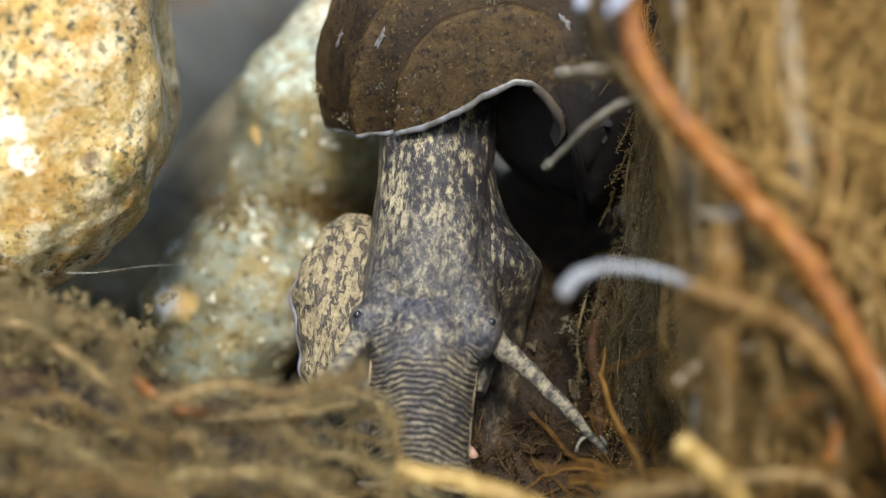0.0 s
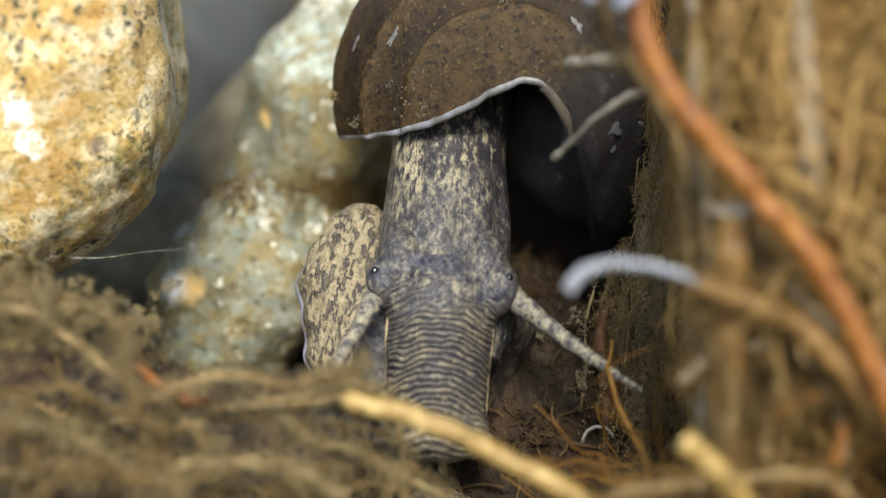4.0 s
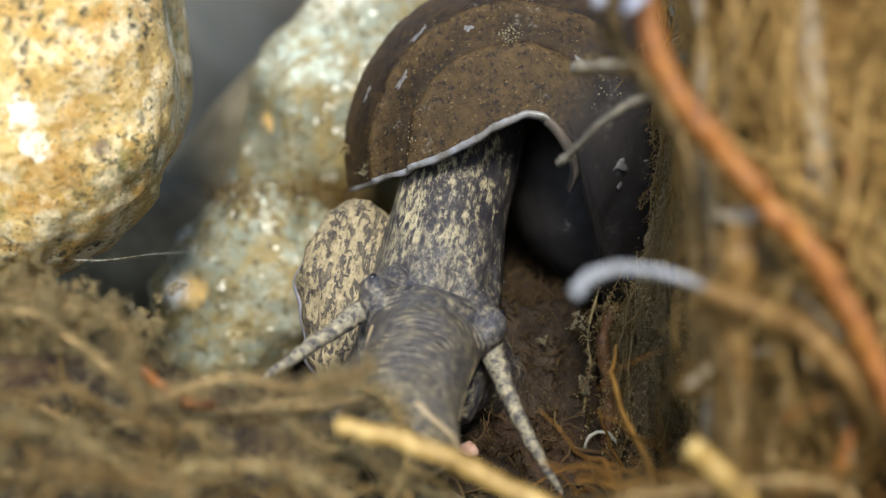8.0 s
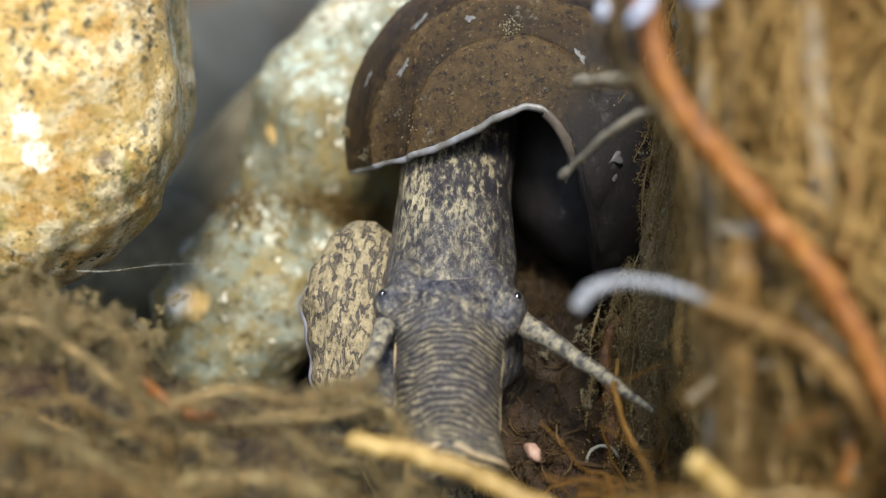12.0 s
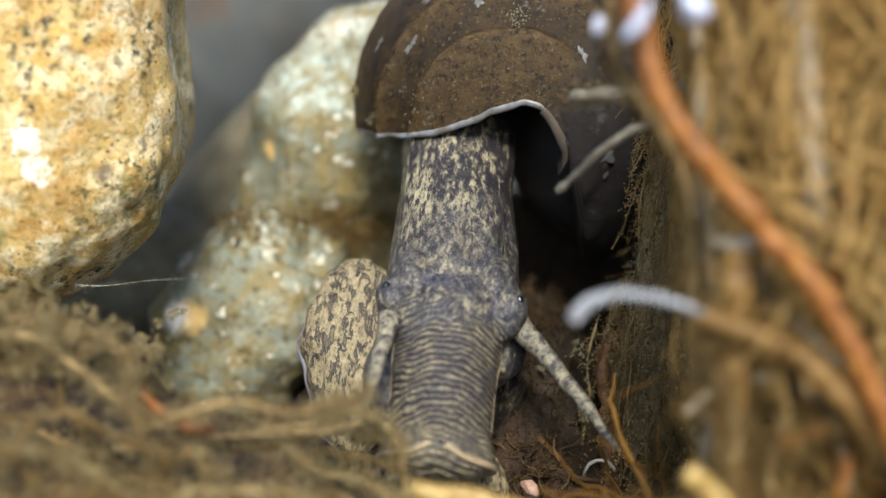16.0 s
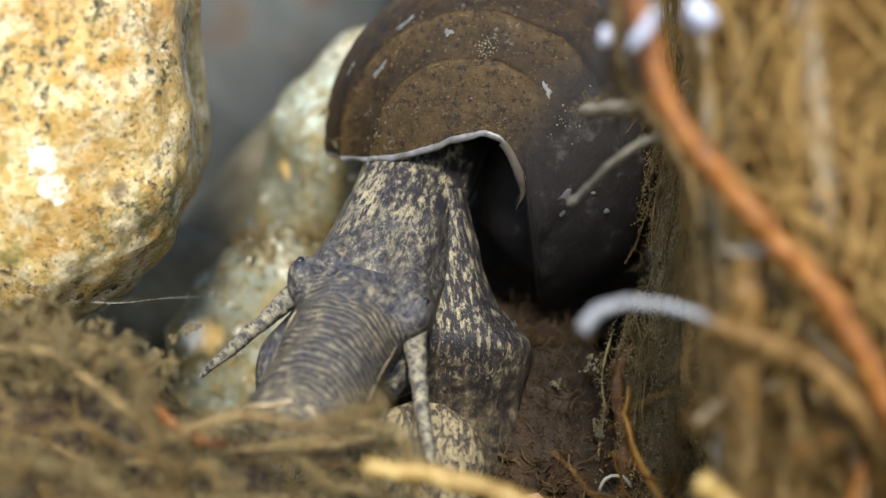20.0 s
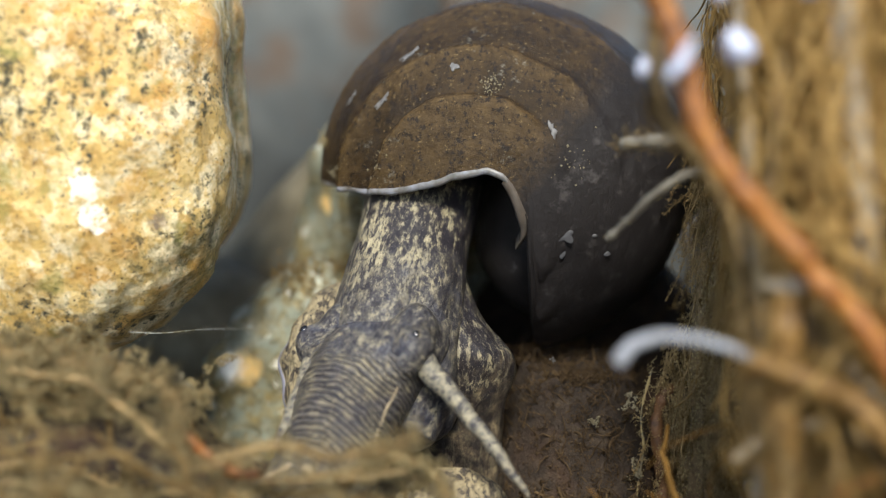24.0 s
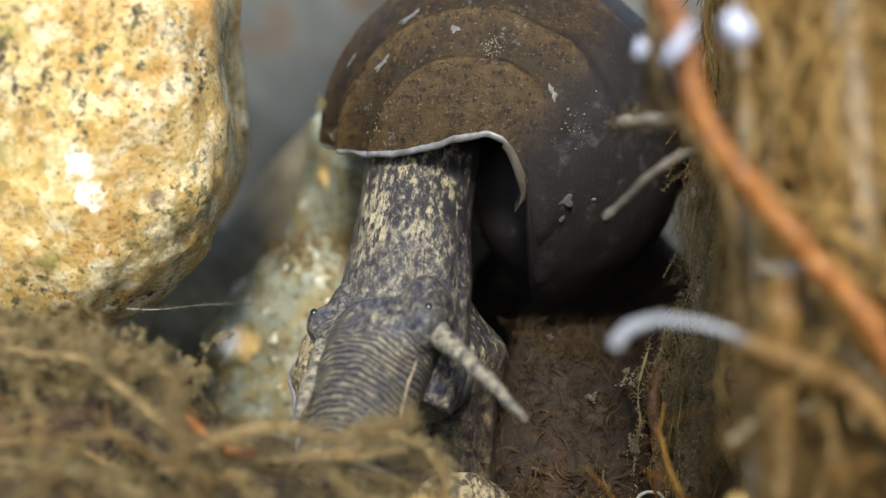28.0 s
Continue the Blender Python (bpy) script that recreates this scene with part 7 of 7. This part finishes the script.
    walk(SNAIL["left"][1], [(0, mm(0.00, 0.00, 4.83, 0.0, -0.0, 0.0)),
    (0.5, mm(0.00, 0.00, 4.83, 0.0, 0.0, 0.0)),
    (1, mm(0.00, 0.00, 4.83, 0.0, 0.0, 0.0)),
    (1.5, mm(0.00, 0.00, 4.83, 0.0, -0.0, -0.0)),
    (2, mm(0.00, 0.00, 4.83, -0.0, 0.0, 0.0)),
    (2.5, mm(0.00, 0.00, 4.83, -0.0, 0.0, 0.0)),
    (4.5, mm(0.00, 0.00, 4.83, 0.0, -0.0, 0.0)),
    (5, mm(0.00, 0.00, 4.83, 0.0, -0.0, 0.0)),
    (5.5, mm(0.00, 0.00, 4.83, -0.0, -0.0, 0.0)),
    (6, mm(0.00, 0.00, 4.83, -0.0, -0.0, 0.0)),
    (6.5, mm(0.00, 0.00, 4.83, -0.0, -0.0, -0.0)),
    (7, mm(0.00, 0.00, 4.83, -0.0, -0.0, -0.0)),
    (7.5, mm(0.00, 0.00, 4.83, -0.0, -0.0, 0.0)),
    (8, mm(0.00, 0.00, 4.83, 0.0, -0.0, -0.0)),
    (8.5, mm(0.00, 0.00, 4.83, -0.0, -0.0, -0.0)),
    (9, mm(0.00, 0.00, 4.83, -0.0, -0.0, -0.0)),
    (9.5, mm(0.00, 0.00, 4.83, 0.0, -0.0, 0.0)),
    (10, mm(0.00, 0.00, 4.83, 0.0, 0.0, 0.0)),
    (10.5, mm(0.00, 0.00, 4.83, 0.0, -0.0, 0.0)),
    (11, mm(0.00, 0.00, 4.83, 0.0, -0.0, 0.0)),
    (11.5, mm(0.00, 0.00, 4.83, 0.0, 0.0, 0.0)),
    (12, mm(0.00, 0.00, 4.83, 0.0, -0.0, 0.0)),
    (12.5, mm(0.00, 0.00, 4.83, 0.0, -0.0, 0.0)),
    (14.5, mm(0.00, 0.00, 4.83, 0.0, -0.0, -0.0)),
    (15, mm(0.00, 0.00, 4.83, 0.0, -0.0, 0.0)),
    (15.5, mm(0.00, 0.00, 4.83, 0.0, -0.0, 0.0)),
    (16, mm(0.00, 0.00, 4.83, 0.0, -0.0, -0.0)),
    (16.5, mm(0.00, 0.00, 4.83, 0.0, -0.0, -0.0)),
    (17, mm(0.00, 0.00, 4.83, 0.0, -0.0, 0.0)),
    (17.3, mm(0.00, 0.00, 4.83, 0.0, -0.0, 0.0)),
    (17.5, mm(0.00, 0.00, 4.83, 0.0, -0.0, 0.0)),
    (17.6, mm(0.00, 0.00, 4.83, -0.0, -0.0, -0.0)),
    (18, mm(0.00, 0.00, 4.83, 0.0, -0.0, 0.0)),
    (18.5, mm(0.00, 0.00, 4.83, 0.0, -0.0, 0.0)),
    (19, mm(0.00, 0.00, 4.83, 0.0, -0.0, 0.0)),
    (19.5, mm(0.00, 0.00, 4.83, -0.0, 0.0, 0.0)),
    (20, mm(0.00, 0.00, 4.83, -0.0, 0.0, 0.0)),
    (20.5, mm(0.00, 0.00, 4.83, 0.0, -0.0, -0.0)),
    (21, mm(0.00, 0.00, 4.83, 0.0, -0.0, 0.0)),
    (21.5, mm(0.00, 0.00, 4.83, -0.0, -0.0, 0.0)),
    (23.5, mm(0.00, 0.00, 4.83, 0.0, -0.0, 0.0)),
    (24, mm(0.00, 0.00, 4.83, 0.0, -0.0, -0.0)),
    (24.5, mm(0.00, 0.00, 4.83, -0.0, 0.0, 0.0)),
    (25, mm(0.00, 0.00, 4.83, 0.0, -0.0, -0.0)),
    (25.5, mm(0.00, 0.00, 4.83, 0.0, 0.0, 0.0)),
    (26, mm(0.00, 0.00, 4.83, 0.0, -0.0, 0.0)),
    (26.5, mm(0.00, 0.00, 4.83, -0.0, -0.0, 0.0)),
    (27, mm(0.00, 0.00, 4.83, 0.0, -0.0, 0.0)),
    (27.5, mm(0.00, 0.00, 4.83, 0.0, 0.0, 0.0)),
    (28, mm(0.00, 0.00, 4.83, 0.0, -0.0, 0.0))])
    walk(SNAIL["left"][2], [(0, mm(0.00, 0.00, 9.67, 0.0, -0.0, 0.0)),
    (0.5, mm(-0.00, 0.00, 9.67, 0.0, 0.0, 0.0)),
    (1, mm(-0.00, 0.00, 9.67, 0.0, 0.0, 0.0)),
    (1.5, mm(0.00, 0.00, 9.67, 0.0, -0.0, -0.0)),
    (2, mm(-0.00, -0.00, 9.67, -0.0, 0.0, 0.0)),
    (2.5, mm(-0.00, -0.00, 9.67, -0.0, 0.0, 0.0)),
    (4.5, mm(0.00, 0.00, 9.67, 0.0, -0.0, 0.0)),
    (5, mm(0.00, 0.00, 9.67, 0.0, -0.0, 0.0)),
    (5.5, mm(0.00, -0.00, 9.67, -0.0, -0.0, 0.0)),
    (6, mm(0.00, -0.00, 9.67, -0.0, -0.0, 0.0)),
    (6.5, mm(0.00, -0.00, 9.67, -0.0, -0.0, -0.0)),
    (7, mm(0.00, -0.00, 9.67, -0.0, -0.0, -0.0)),
    (7.5, mm(0.00, -0.00, 9.67, -0.0, -0.0, 0.0)),
    (8, mm(0.00, 0.00, 9.67, 0.0, -0.0, -0.0)),
    (8.5, mm(0.00, -0.00, 9.67, -0.0, -0.0, -0.0)),
    (9, mm(0.00, -0.00, 9.67, -0.0, -0.0, -0.0)),
    (9.5, mm(0.00, 0.00, 9.67, 0.0, -0.0, 0.0)),
    (10, mm(-0.00, 0.00, 9.67, 0.0, 0.0, 0.0)),
    (10.5, mm(0.00, 0.00, 9.67, 0.0, -0.0, 0.0)),
    (11, mm(0.00, 0.00, 9.67, 0.0, -0.0, 0.0)),
    (11.5, mm(-0.00, 0.00, 9.67, 0.0, 0.0, 0.0)),
    (12, mm(0.00, 0.00, 9.67, 0.0, -0.0, 0.0)),
    (12.5, mm(0.00, 0.00, 9.67, 0.0, -0.0, 0.0)),
    (14.5, mm(0.00, 0.00, 9.67, 0.0, -0.0, -0.0)),
    (15, mm(0.00, 0.00, 9.67, 0.0, -0.0, 0.0)),
    (15.5, mm(0.00, 0.00, 9.67, 0.0, -0.0, 0.0)),
    (16, mm(0.00, 0.00, 9.67, 0.0, -0.0, -0.0)),
    (16.5, mm(0.00, 0.00, 9.67, 0.0, -0.0, -0.0)),
    (17, mm(0.00, 0.00, 9.67, 0.0, -0.0, 0.0)),
    (17.3, mm(0.00, 0.00, 9.67, 0.0, -0.0, 0.0)),
    (17.5, mm(0.00, 0.00, 9.67, 0.0, -0.0, 0.0)),
    (17.6, mm(0.00, -0.00, 9.67, -0.0, -0.0, -0.0)),
    (18, mm(0.00, 0.00, 9.67, 0.0, -0.0, 0.0)),
    (18.5, mm(0.00, 0.00, 9.67, 0.0, -0.0, 0.0)),
    (19, mm(0.00, 0.00, 9.67, 0.0, -0.0, 0.0)),
    (19.5, mm(-0.00, -0.00, 9.67, -0.0, 0.0, 0.0)),
    (20, mm(-0.00, -0.00, 9.67, -0.0, 0.0, 0.0)),
    (20.5, mm(0.00, 0.00, 9.67, 0.0, -0.0, -0.0)),
    (21, mm(0.00, 0.00, 9.67, 0.0, -0.0, 0.0)),
    (21.5, mm(0.00, -0.00, 9.67, -0.0, -0.0, 0.0)),
    (23.5, mm(0.00, 0.00, 9.67, 0.0, -0.0, 0.0)),
    (24, mm(0.00, 0.00, 9.67, 0.0, -0.0, -0.0)),
    (24.5, mm(-0.00, -0.00, 9.67, -0.0, 0.0, 0.0)),
    (25, mm(0.00, 0.00, 9.67, 0.0, -0.0, -0.0)),
    (25.5, mm(-0.00, 0.00, 9.67, 0.0, 0.0, 0.0)),
    (26, mm(0.00, 0.00, 9.67, 0.0, -0.0, 0.0)),
    (26.5, mm(0.00, -0.00, 9.67, -0.0, -0.0, 0.0)),
    (27, mm(0.00, 0.00, 9.67, 0.0, -0.0, 0.0)),
    (27.5, mm(-0.00, 0.00, 9.67, 0.0, 0.0, 0.0)),
    (28, mm(0.00, 0.00, 9.67, 0.0, -0.0, 0.0))])
    walk(SNAIL["foot_left"], [(0, mm(-8.93, -1.87, 17.47, -31.8, 4.1, -1.5)),
    (0.5, mm(-8.70, -1.87, 16.99, -32.4, 4.1, -1.7)),
    (1, mm(-9.41, -1.56, 16.98, -32.8, 4.0, -1.5)),
    (1.5, mm(-9.53, -1.54, 16.72, -33.2, 3.0, -1.0)),
    (2, mm(-9.68, -1.59, 16.49, -33.5, 1.9, -0.7)),
    (2.5, mm(-9.82, -1.79, 15.84, -33.9, 2.9, -0.5)),
    (4.5, mm(-8.77, -1.15, 17.58, -37.5, 4.6, -1.0)),
    (5, mm(-8.74, -0.72, 17.56, -38.7, 3.8, -0.6)),
    (5.5, mm(-9.40, -0.70, 18.09, -37.0, 3.9, -0.6)),
    (6, mm(-8.89, -0.88, 18.03, -35.8, 3.9, -1.0)),
    (6.5, mm(-8.66, -0.87, 17.63, -35.4, 3.2, -1.1)),
    (7, mm(-8.94, -1.06, 17.81, -34.7, 2.5, -0.9)),
    (7.5, mm(-9.09, -0.99, 18.07, -34.3, 2.6, -0.8)),
    (8, mm(-9.58, -1.01, 17.96, -34.1, 2.6, -0.6)),
    (8.5, mm(-9.97, -1.19, 17.27, -33.7, 2.5, -0.5)),
    (9, mm(-9.76, -1.15, 17.09, -33.2, 2.3, -0.6)),
    (9.5, mm(-9.48, -1.18, 17.24, -33.0, 1.9, -0.5)),
    (10, mm(-9.61, -1.21, 17.25, -33.0, 1.4, -0.5)),
    (10.5, mm(-9.61, -1.30, 17.17, -32.5, 1.8, -0.4)),
    (11, mm(-9.27, -1.38, 16.87, -32.2, 2.3, -0.5)),
    (11.5, mm(-8.90, -1.39, 16.90, -32.2, 2.3, -0.6)),
    (12, mm(-9.18, -1.16, 16.87, -32.3, 2.3, -0.4)),
    (12.5, mm(-9.28, -1.30, 16.57, -32.6, 1.4, 0.0)),
    (14.5, mm(-9.28, -1.45, 16.40, -31.7, 1.4, 0.1)),
    (15, mm(-9.63, -1.74, 15.34, -32.0, -0.6, 0.7)),
    (15.5, mm(-8.71, -1.93, 14.76, -32.3, -0.7, 0.1)),
    (16, mm(-9.09, -2.02, 14.50, -32.6, -0.7, 0.2)),
    (16.5, mm(-9.36, -2.04, 14.08, -32.2, 0.0, 0.3)),
    (17, mm(-9.34, -2.13, 13.91, -31.8, 0.6, 0.2)),
    (17.5, mm(-10.93, -2.56, 11.01, -35.7, 5.7, -0.6)),
    (18, mm(-11.56, -2.56, 9.89, -36.7, 6.1, -0.3)),
    (18.5, mm(-13.38, -1.48, 15.42, -36.4, 8.3, -0.6)),
    (19, mm(-15.20, -1.30, 16.42, -36.1, 10.7, -1.1)),
    (19.5, mm(-14.13, -1.92, 14.96, -38.5, 11.3, -1.6)),
    (20, mm(-14.50, -2.83, 12.71, -41.4, 11.9, -1.2)),
    (20.5, mm(-16.13, -1.90, 15.73, -38.6, 5.3, 1.1)),
    (21, mm(-16.24, -1.73, 17.34, -37.7, 6.6, 1.7)),
    (21.5, mm(-16.95, -1.43, 17.51, -36.0, 4.7, 2.4)),
    (23.5, mm(-16.81, -1.32, 17.85, -35.3, 4.6, 2.6)),
    (24, mm(-16.66, -1.33, 17.58, -35.6, 4.8, 2.6)),
    (24.5, mm(-16.01, -1.58, 17.47, -35.8, 3.4, 2.6)),
    (25, mm(-15.74, -1.59, 17.20, -36.1, 2.1, 3.0)),
    (25.5, mm(-15.78, -1.55, 16.95, -35.9, 2.1, 3.1)),
    (26, mm(-15.67, -1.58, 17.20, -35.8, 2.1, 3.1)),
    (26.5, mm(-15.73, -1.57, 16.43, -36.4, 2.4, 3.2)),
    (27, mm(-15.40, -1.93, 15.02, -37.4, 2.8, 2.9)),
    (27.5, mm(-15.27, -2.04, 14.39, -38.0, 3.3, 2.8)),
    (28, mm(-15.29, -2.20, 13.57, -38.8, 3.7, 2.7))])
    walk(SNAIL["foot_right"], [(0, mm(2.31, -1.00, 21.82, -14.0, 0.0, 0.0)),
    (1, mm(2.09, -1.00, 22.08, -14.0, 0.0, 0.0)),
    (2, mm(2.07, -1.00, 22.47, -14.0, 0.0, 0.0)),
    (2.5, mm(1.17, -1.00, 21.72, -14.0, 0.0, 0.0)),
    (4.5, mm(0.66, -1.00, 12.04, -14.0, 4.0, 0.0)),
    (5, mm(-0.39, -1.00, 10.15, -14.0, 4.0, 0.0)),
    (7, mm(0.43, -1.00, 9.34, -14.0, 4.0, 0.0)),
    (8, mm(-0.26, -1.00, 9.98, -14.0, 4.0, 0.0)),
    (11, mm(-0.24, -1.00, 11.22, -14.0, 4.0, 0.0)),
    (12.5, mm(-0.44, -1.00, 11.63, -14.0, 4.0, 0.0)),
    (14.5, mm(-0.12, -1.00, 11.60, -14.0, 4.0, 0.0)),
    (17, mm(-0.35, -1.00, 13.11, -14.0, 4.0, 0.0)),
    (17.5, mm(-1.10, -1.00, 14.85, -14.0, 4.0, 0.0)),
    (18, mm(-2.69, -1.00, 15.94, -14.0, 2.0, 0.0)),
    (18.5, mm(-4.51, -1.00, 16.17, -14.0, 0.0, 0.0)),
    (19, mm(-1.81, -1.00, 16.75, -14.0, -2.0, 0.0)),
    (19.5, mm(-0.93, -1.00, 17.18, -14.0, -4.0, 0.0)),
    (20, mm(-1.40, -1.00, 16.62, -14.0, -4.0, 0.0)),
    (20.5, mm(-3.19, -1.00, 18.52, -14.0, -4.0, 0.0)),
    (21, mm(-3.82, -1.00, 20.42, -14.0, -4.0, 0.0)),
    (21.5, mm(-4.69, -1.00, 20.68, -14.0, -4.0, 0.0)),
    (23.5, mm(-6.63, -1.00, 19.79, -14.0, -4.0, 0.0)),
    (24, mm(-7.25, -1.00, 19.14, -14.0, -4.0, 0.0)),
    (25, mm(-7.46, -1.00, 18.39, -14.0, -4.0, 0.0)),
    (25.5, mm(-7.82, -1.00, 17.96, -14.0, -4.0, 0.0)),
    (27, mm(-7.66, -1.00, 17.35, -14.0, -4.0, 0.0)),
    (28, mm(-7.69, -1.00, 17.43, -14.0, -4.0, 0.0))])
    walk(SNAIL["foot_front"], [(0, mm(-0.77, -13.00, -5.86, -22.0, 0.0, 0.0)),
    (2.5, mm(-1.46, -13.00, -6.32, -22.0, 0.0, 0.0)),
    (4.5, mm(-0.26, -13.00, -6.06, -22.0, 0.0, 0.0)),
    (7, mm(-0.16, -13.00, -6.24, -22.0, 0.0, 0.0)),
    (9, mm(-0.93, -13.00, -5.69, -22.0, 0.0, 0.0)),
    (11, mm(-1.30, -13.00, -4.39, -22.0, 0.0, 0.0)),
    (12.5, mm(0.02, -13.00, -0.52, -22.0, 0.0, 0.0)),
    (14.5, mm(0.04, -13.00, 2.50, -22.0, 0.0, 0.0)),
    (15, mm(-0.58, -13.00, 3.10, -22.0, 0.0, 0.0)),
    (16, mm(0.47, -13.00, 3.18, -22.0, 0.0, 0.0)),
    (17, mm(0.34, -13.00, 4.95, -22.0, 0.0, 0.0)),
    (17.5, mm(-3.40, -13.00, 7.66, -22.0, 0.0, 0.0)),
    (18, mm(-1.19, -13.00, 10.49, -22.0, 8.0, 0.0)),
    (18.5, mm(-5.05, -13.00, 11.58, -22.0, 8.0, 0.0)),
    (19, mm(-5.92, -13.00, 10.73, -22.0, 8.0, 0.0)),
    (19.5, mm(-4.35, -13.00, 10.04, -22.0, 8.0, 0.0)),
    (20, mm(-3.49, -13.00, 8.24, -22.0, 8.0, 0.0)),
    (20.5, mm(-4.40, -13.00, 8.16, -22.0, 8.0, 0.0)),
    (21, mm(-4.23, -13.00, 8.75, -22.0, 0.0, 0.0)),
    (21.5, mm(-4.14, -13.00, 8.17, -22.0, 0.0, 0.0)),
    (23.5, mm(-3.98, -13.00, 5.61, -22.0, 0.0, 0.0)),
    (25, mm(-3.55, -13.00, 4.26, -22.0, 0.0, 0.0)),
    (28, mm(-3.01, -13.00, 2.15, -22.0, 0.0, 0.0))])
    walk(STRAW, [(0, mm(-3.19, -36.67, 13.81, -12.9, 10.0, -22.1)),
    (0.5, mm(-2.73, -36.64, 13.67, -13.0, 9.7, -22.0)),
    (1, mm(-3.02, -36.25, 13.87, -12.9, 9.5, -21.6)),
    (1.5, mm(-2.96, -36.18, 13.87, -13.1, 9.2, -21.1)),
    (2, mm(-3.04, -36.20, 13.81, -13.2, 8.9, -20.8)),
    (2.5, mm(-3.67, -36.37, 13.47, -13.6, 8.5, -20.3)),
    (4.5, mm(-8.32, -34.66, 19.64, -14.9, 19.0, -14.5)),
    (5, mm(-8.50, -34.25, 19.50, -14.7, 19.4, -14.6)),
    (5.5, mm(-9.11, -34.33, 19.59, -14.7, 19.8, -14.6)),
    (6, mm(-8.77, -34.61, 19.29, -14.9, 20.1, -15.1)),
    (6.5, mm(-8.58, -34.57, 19.03, -15.1, 20.4, -15.6)),
    (7, mm(-8.68, -34.75, 19.24, -15.0, 20.6, -15.6)),
    (7.5, mm(-8.56, -34.99, 18.17, -14.6, 18.3, -15.1)),
    (8, mm(-8.74, -35.30, 16.81, -14.3, 15.7, -14.6)),
    (8.5, mm(-9.06, -35.34, 16.76, -14.4, 16.0, -14.6)),
    (9, mm(-8.91, -35.16, 17.09, -14.3, 16.3, -14.8)),
    (9.5, mm(-8.45, -35.20, 17.11, -14.1, 15.7, -14.6)),
    (10, mm(-8.39, -35.24, 17.04, -14.0, 15.1, -14.5)),
    (10.5, mm(-8.56, -35.31, 16.93, -13.8, 14.7, -14.5)),
    (11, mm(-8.52, -35.39, 16.65, -13.8, 14.3, -14.7)),
    (11.5, mm(-7.93, -35.40, 16.58, -13.5, 13.9, -14.8)),
    (12, mm(-7.79, -35.16, 16.50, -13.4, 13.6, -14.6)),
    (12.5, mm(-7.88, -35.28, 16.28, -13.4, 13.2, -14.3)),
    (14.5, mm(-6.20, -35.70, 14.38, -12.5, 8.9, -13.5)),
    (15, mm(-5.71, -35.78, 14.18, -12.3, 6.5, -13.2)),
    (15.5, mm(-3.77, -35.95, 13.81, -12.3, 7.9, -14.2)),
    (16, mm(-2.76, -35.98, 13.76, -12.3, 9.4, -14.7)),
    (16.5, mm(-2.23, -35.82, 13.72, -11.9, 11.0, -14.9)),
    (17, mm(-1.54, -35.77, 13.95, -11.6, 12.6, -15.4)),
    (17.5, mm(-3.41, -35.37, 14.85, -11.0, 11.7, -14.6)),
    (18, mm(-5.43, -35.02, 15.34, -10.9, 10.8, -13.8)),
    (18.5, mm(-6.49, -34.89, 16.01, -11.1, 9.2, -13.3)),
    (19, mm(-7.19, -34.76, 16.60, -11.0, 7.9, -13.1)),
    (19.5, mm(-6.79, -35.09, 16.88, -11.0, 8.7, -13.4)),
    (20, mm(-7.31, -35.58, 16.49, -11.1, 9.4, -12.9)),
    (20.5, mm(-6.78, -35.08, 15.59, -9.5, 8.1, -11.9)),
    (21, mm(-5.87, -34.86, 16.02, -8.5, 7.9, -11.5)),
    (21.5, mm(-6.22, -34.42, 16.29, -8.1, 8.0, -11.0)),
    (23.5, mm(-6.51, -34.50, 15.75, -8.7, 8.0, -10.9)),
    (24, mm(-6.35, -34.61, 15.11, -9.1, 8.0, -10.9)),
    (24.5, mm(-6.26, -34.91, 15.20, -9.3, 7.9, -11.1)),
    (25, mm(-6.31, -34.92, 15.14, -9.5, 7.9, -10.9)),
    (25.5, mm(-6.44, -34.87, 14.93, -9.6, 7.9, -10.9)),
    (26, mm(-6.47, -34.91, 15.26, -9.8, 7.9, -10.8)),
    (26.5, mm(-6.44, -34.81, 15.10, -10.0, 7.8, -10.8)),
    (27, mm(-6.18, -35.12, 14.42, -10.4, 7.6, -11.0)),
    (27.5, mm(-6.02, -35.14, 14.34, -10.5, 7.7, -11.0)),
    (28, mm(-6.01, -35.20, 14.18, -10.8, 7.6, -11.1))])
    walk(GRAIN, [(0, mm(3.39, -13.00, 5.51, 0.0, 0.0, 0.0)),
    (4.5, mm(2.91, -12.71, 4.38, 8.2, 27.5, 24.1)),
    (9, mm(2.65, -15.29, 7.91, -15.0, 15.0, 28.7)),
    (9.5, mm(4.78, -15.15, 8.68, 3.0, 22.5, -6.7)),
    (10, mm(4.14, -15.38, 7.89, 18.3, 30.0, -29.6)),
    (10.5, mm(5.77, -15.64, 6.77, 16.7, 37.5, 2.5)),
    (11, mm(6.30, -14.90, 9.83, -0.2, 5.0, 30.0)),
    (11.5, mm(7.86, -15.29, 8.33, -16.9, 12.5, 1.7)),
    (12, mm(8.73, -15.21, 7.32, -18.1, 20.0, -29.8)),
    (12.5, mm(8.78, -12.28, 4.43, -2.6, 27.5, -5.9)),
    (14.5, mm(9.09, -12.34, 3.79, -13.3, 17.5, -13.9)),
    (28, mm(4.84, -10.98, 4.17, -10.4, 20.0, 22.0))])


motions()
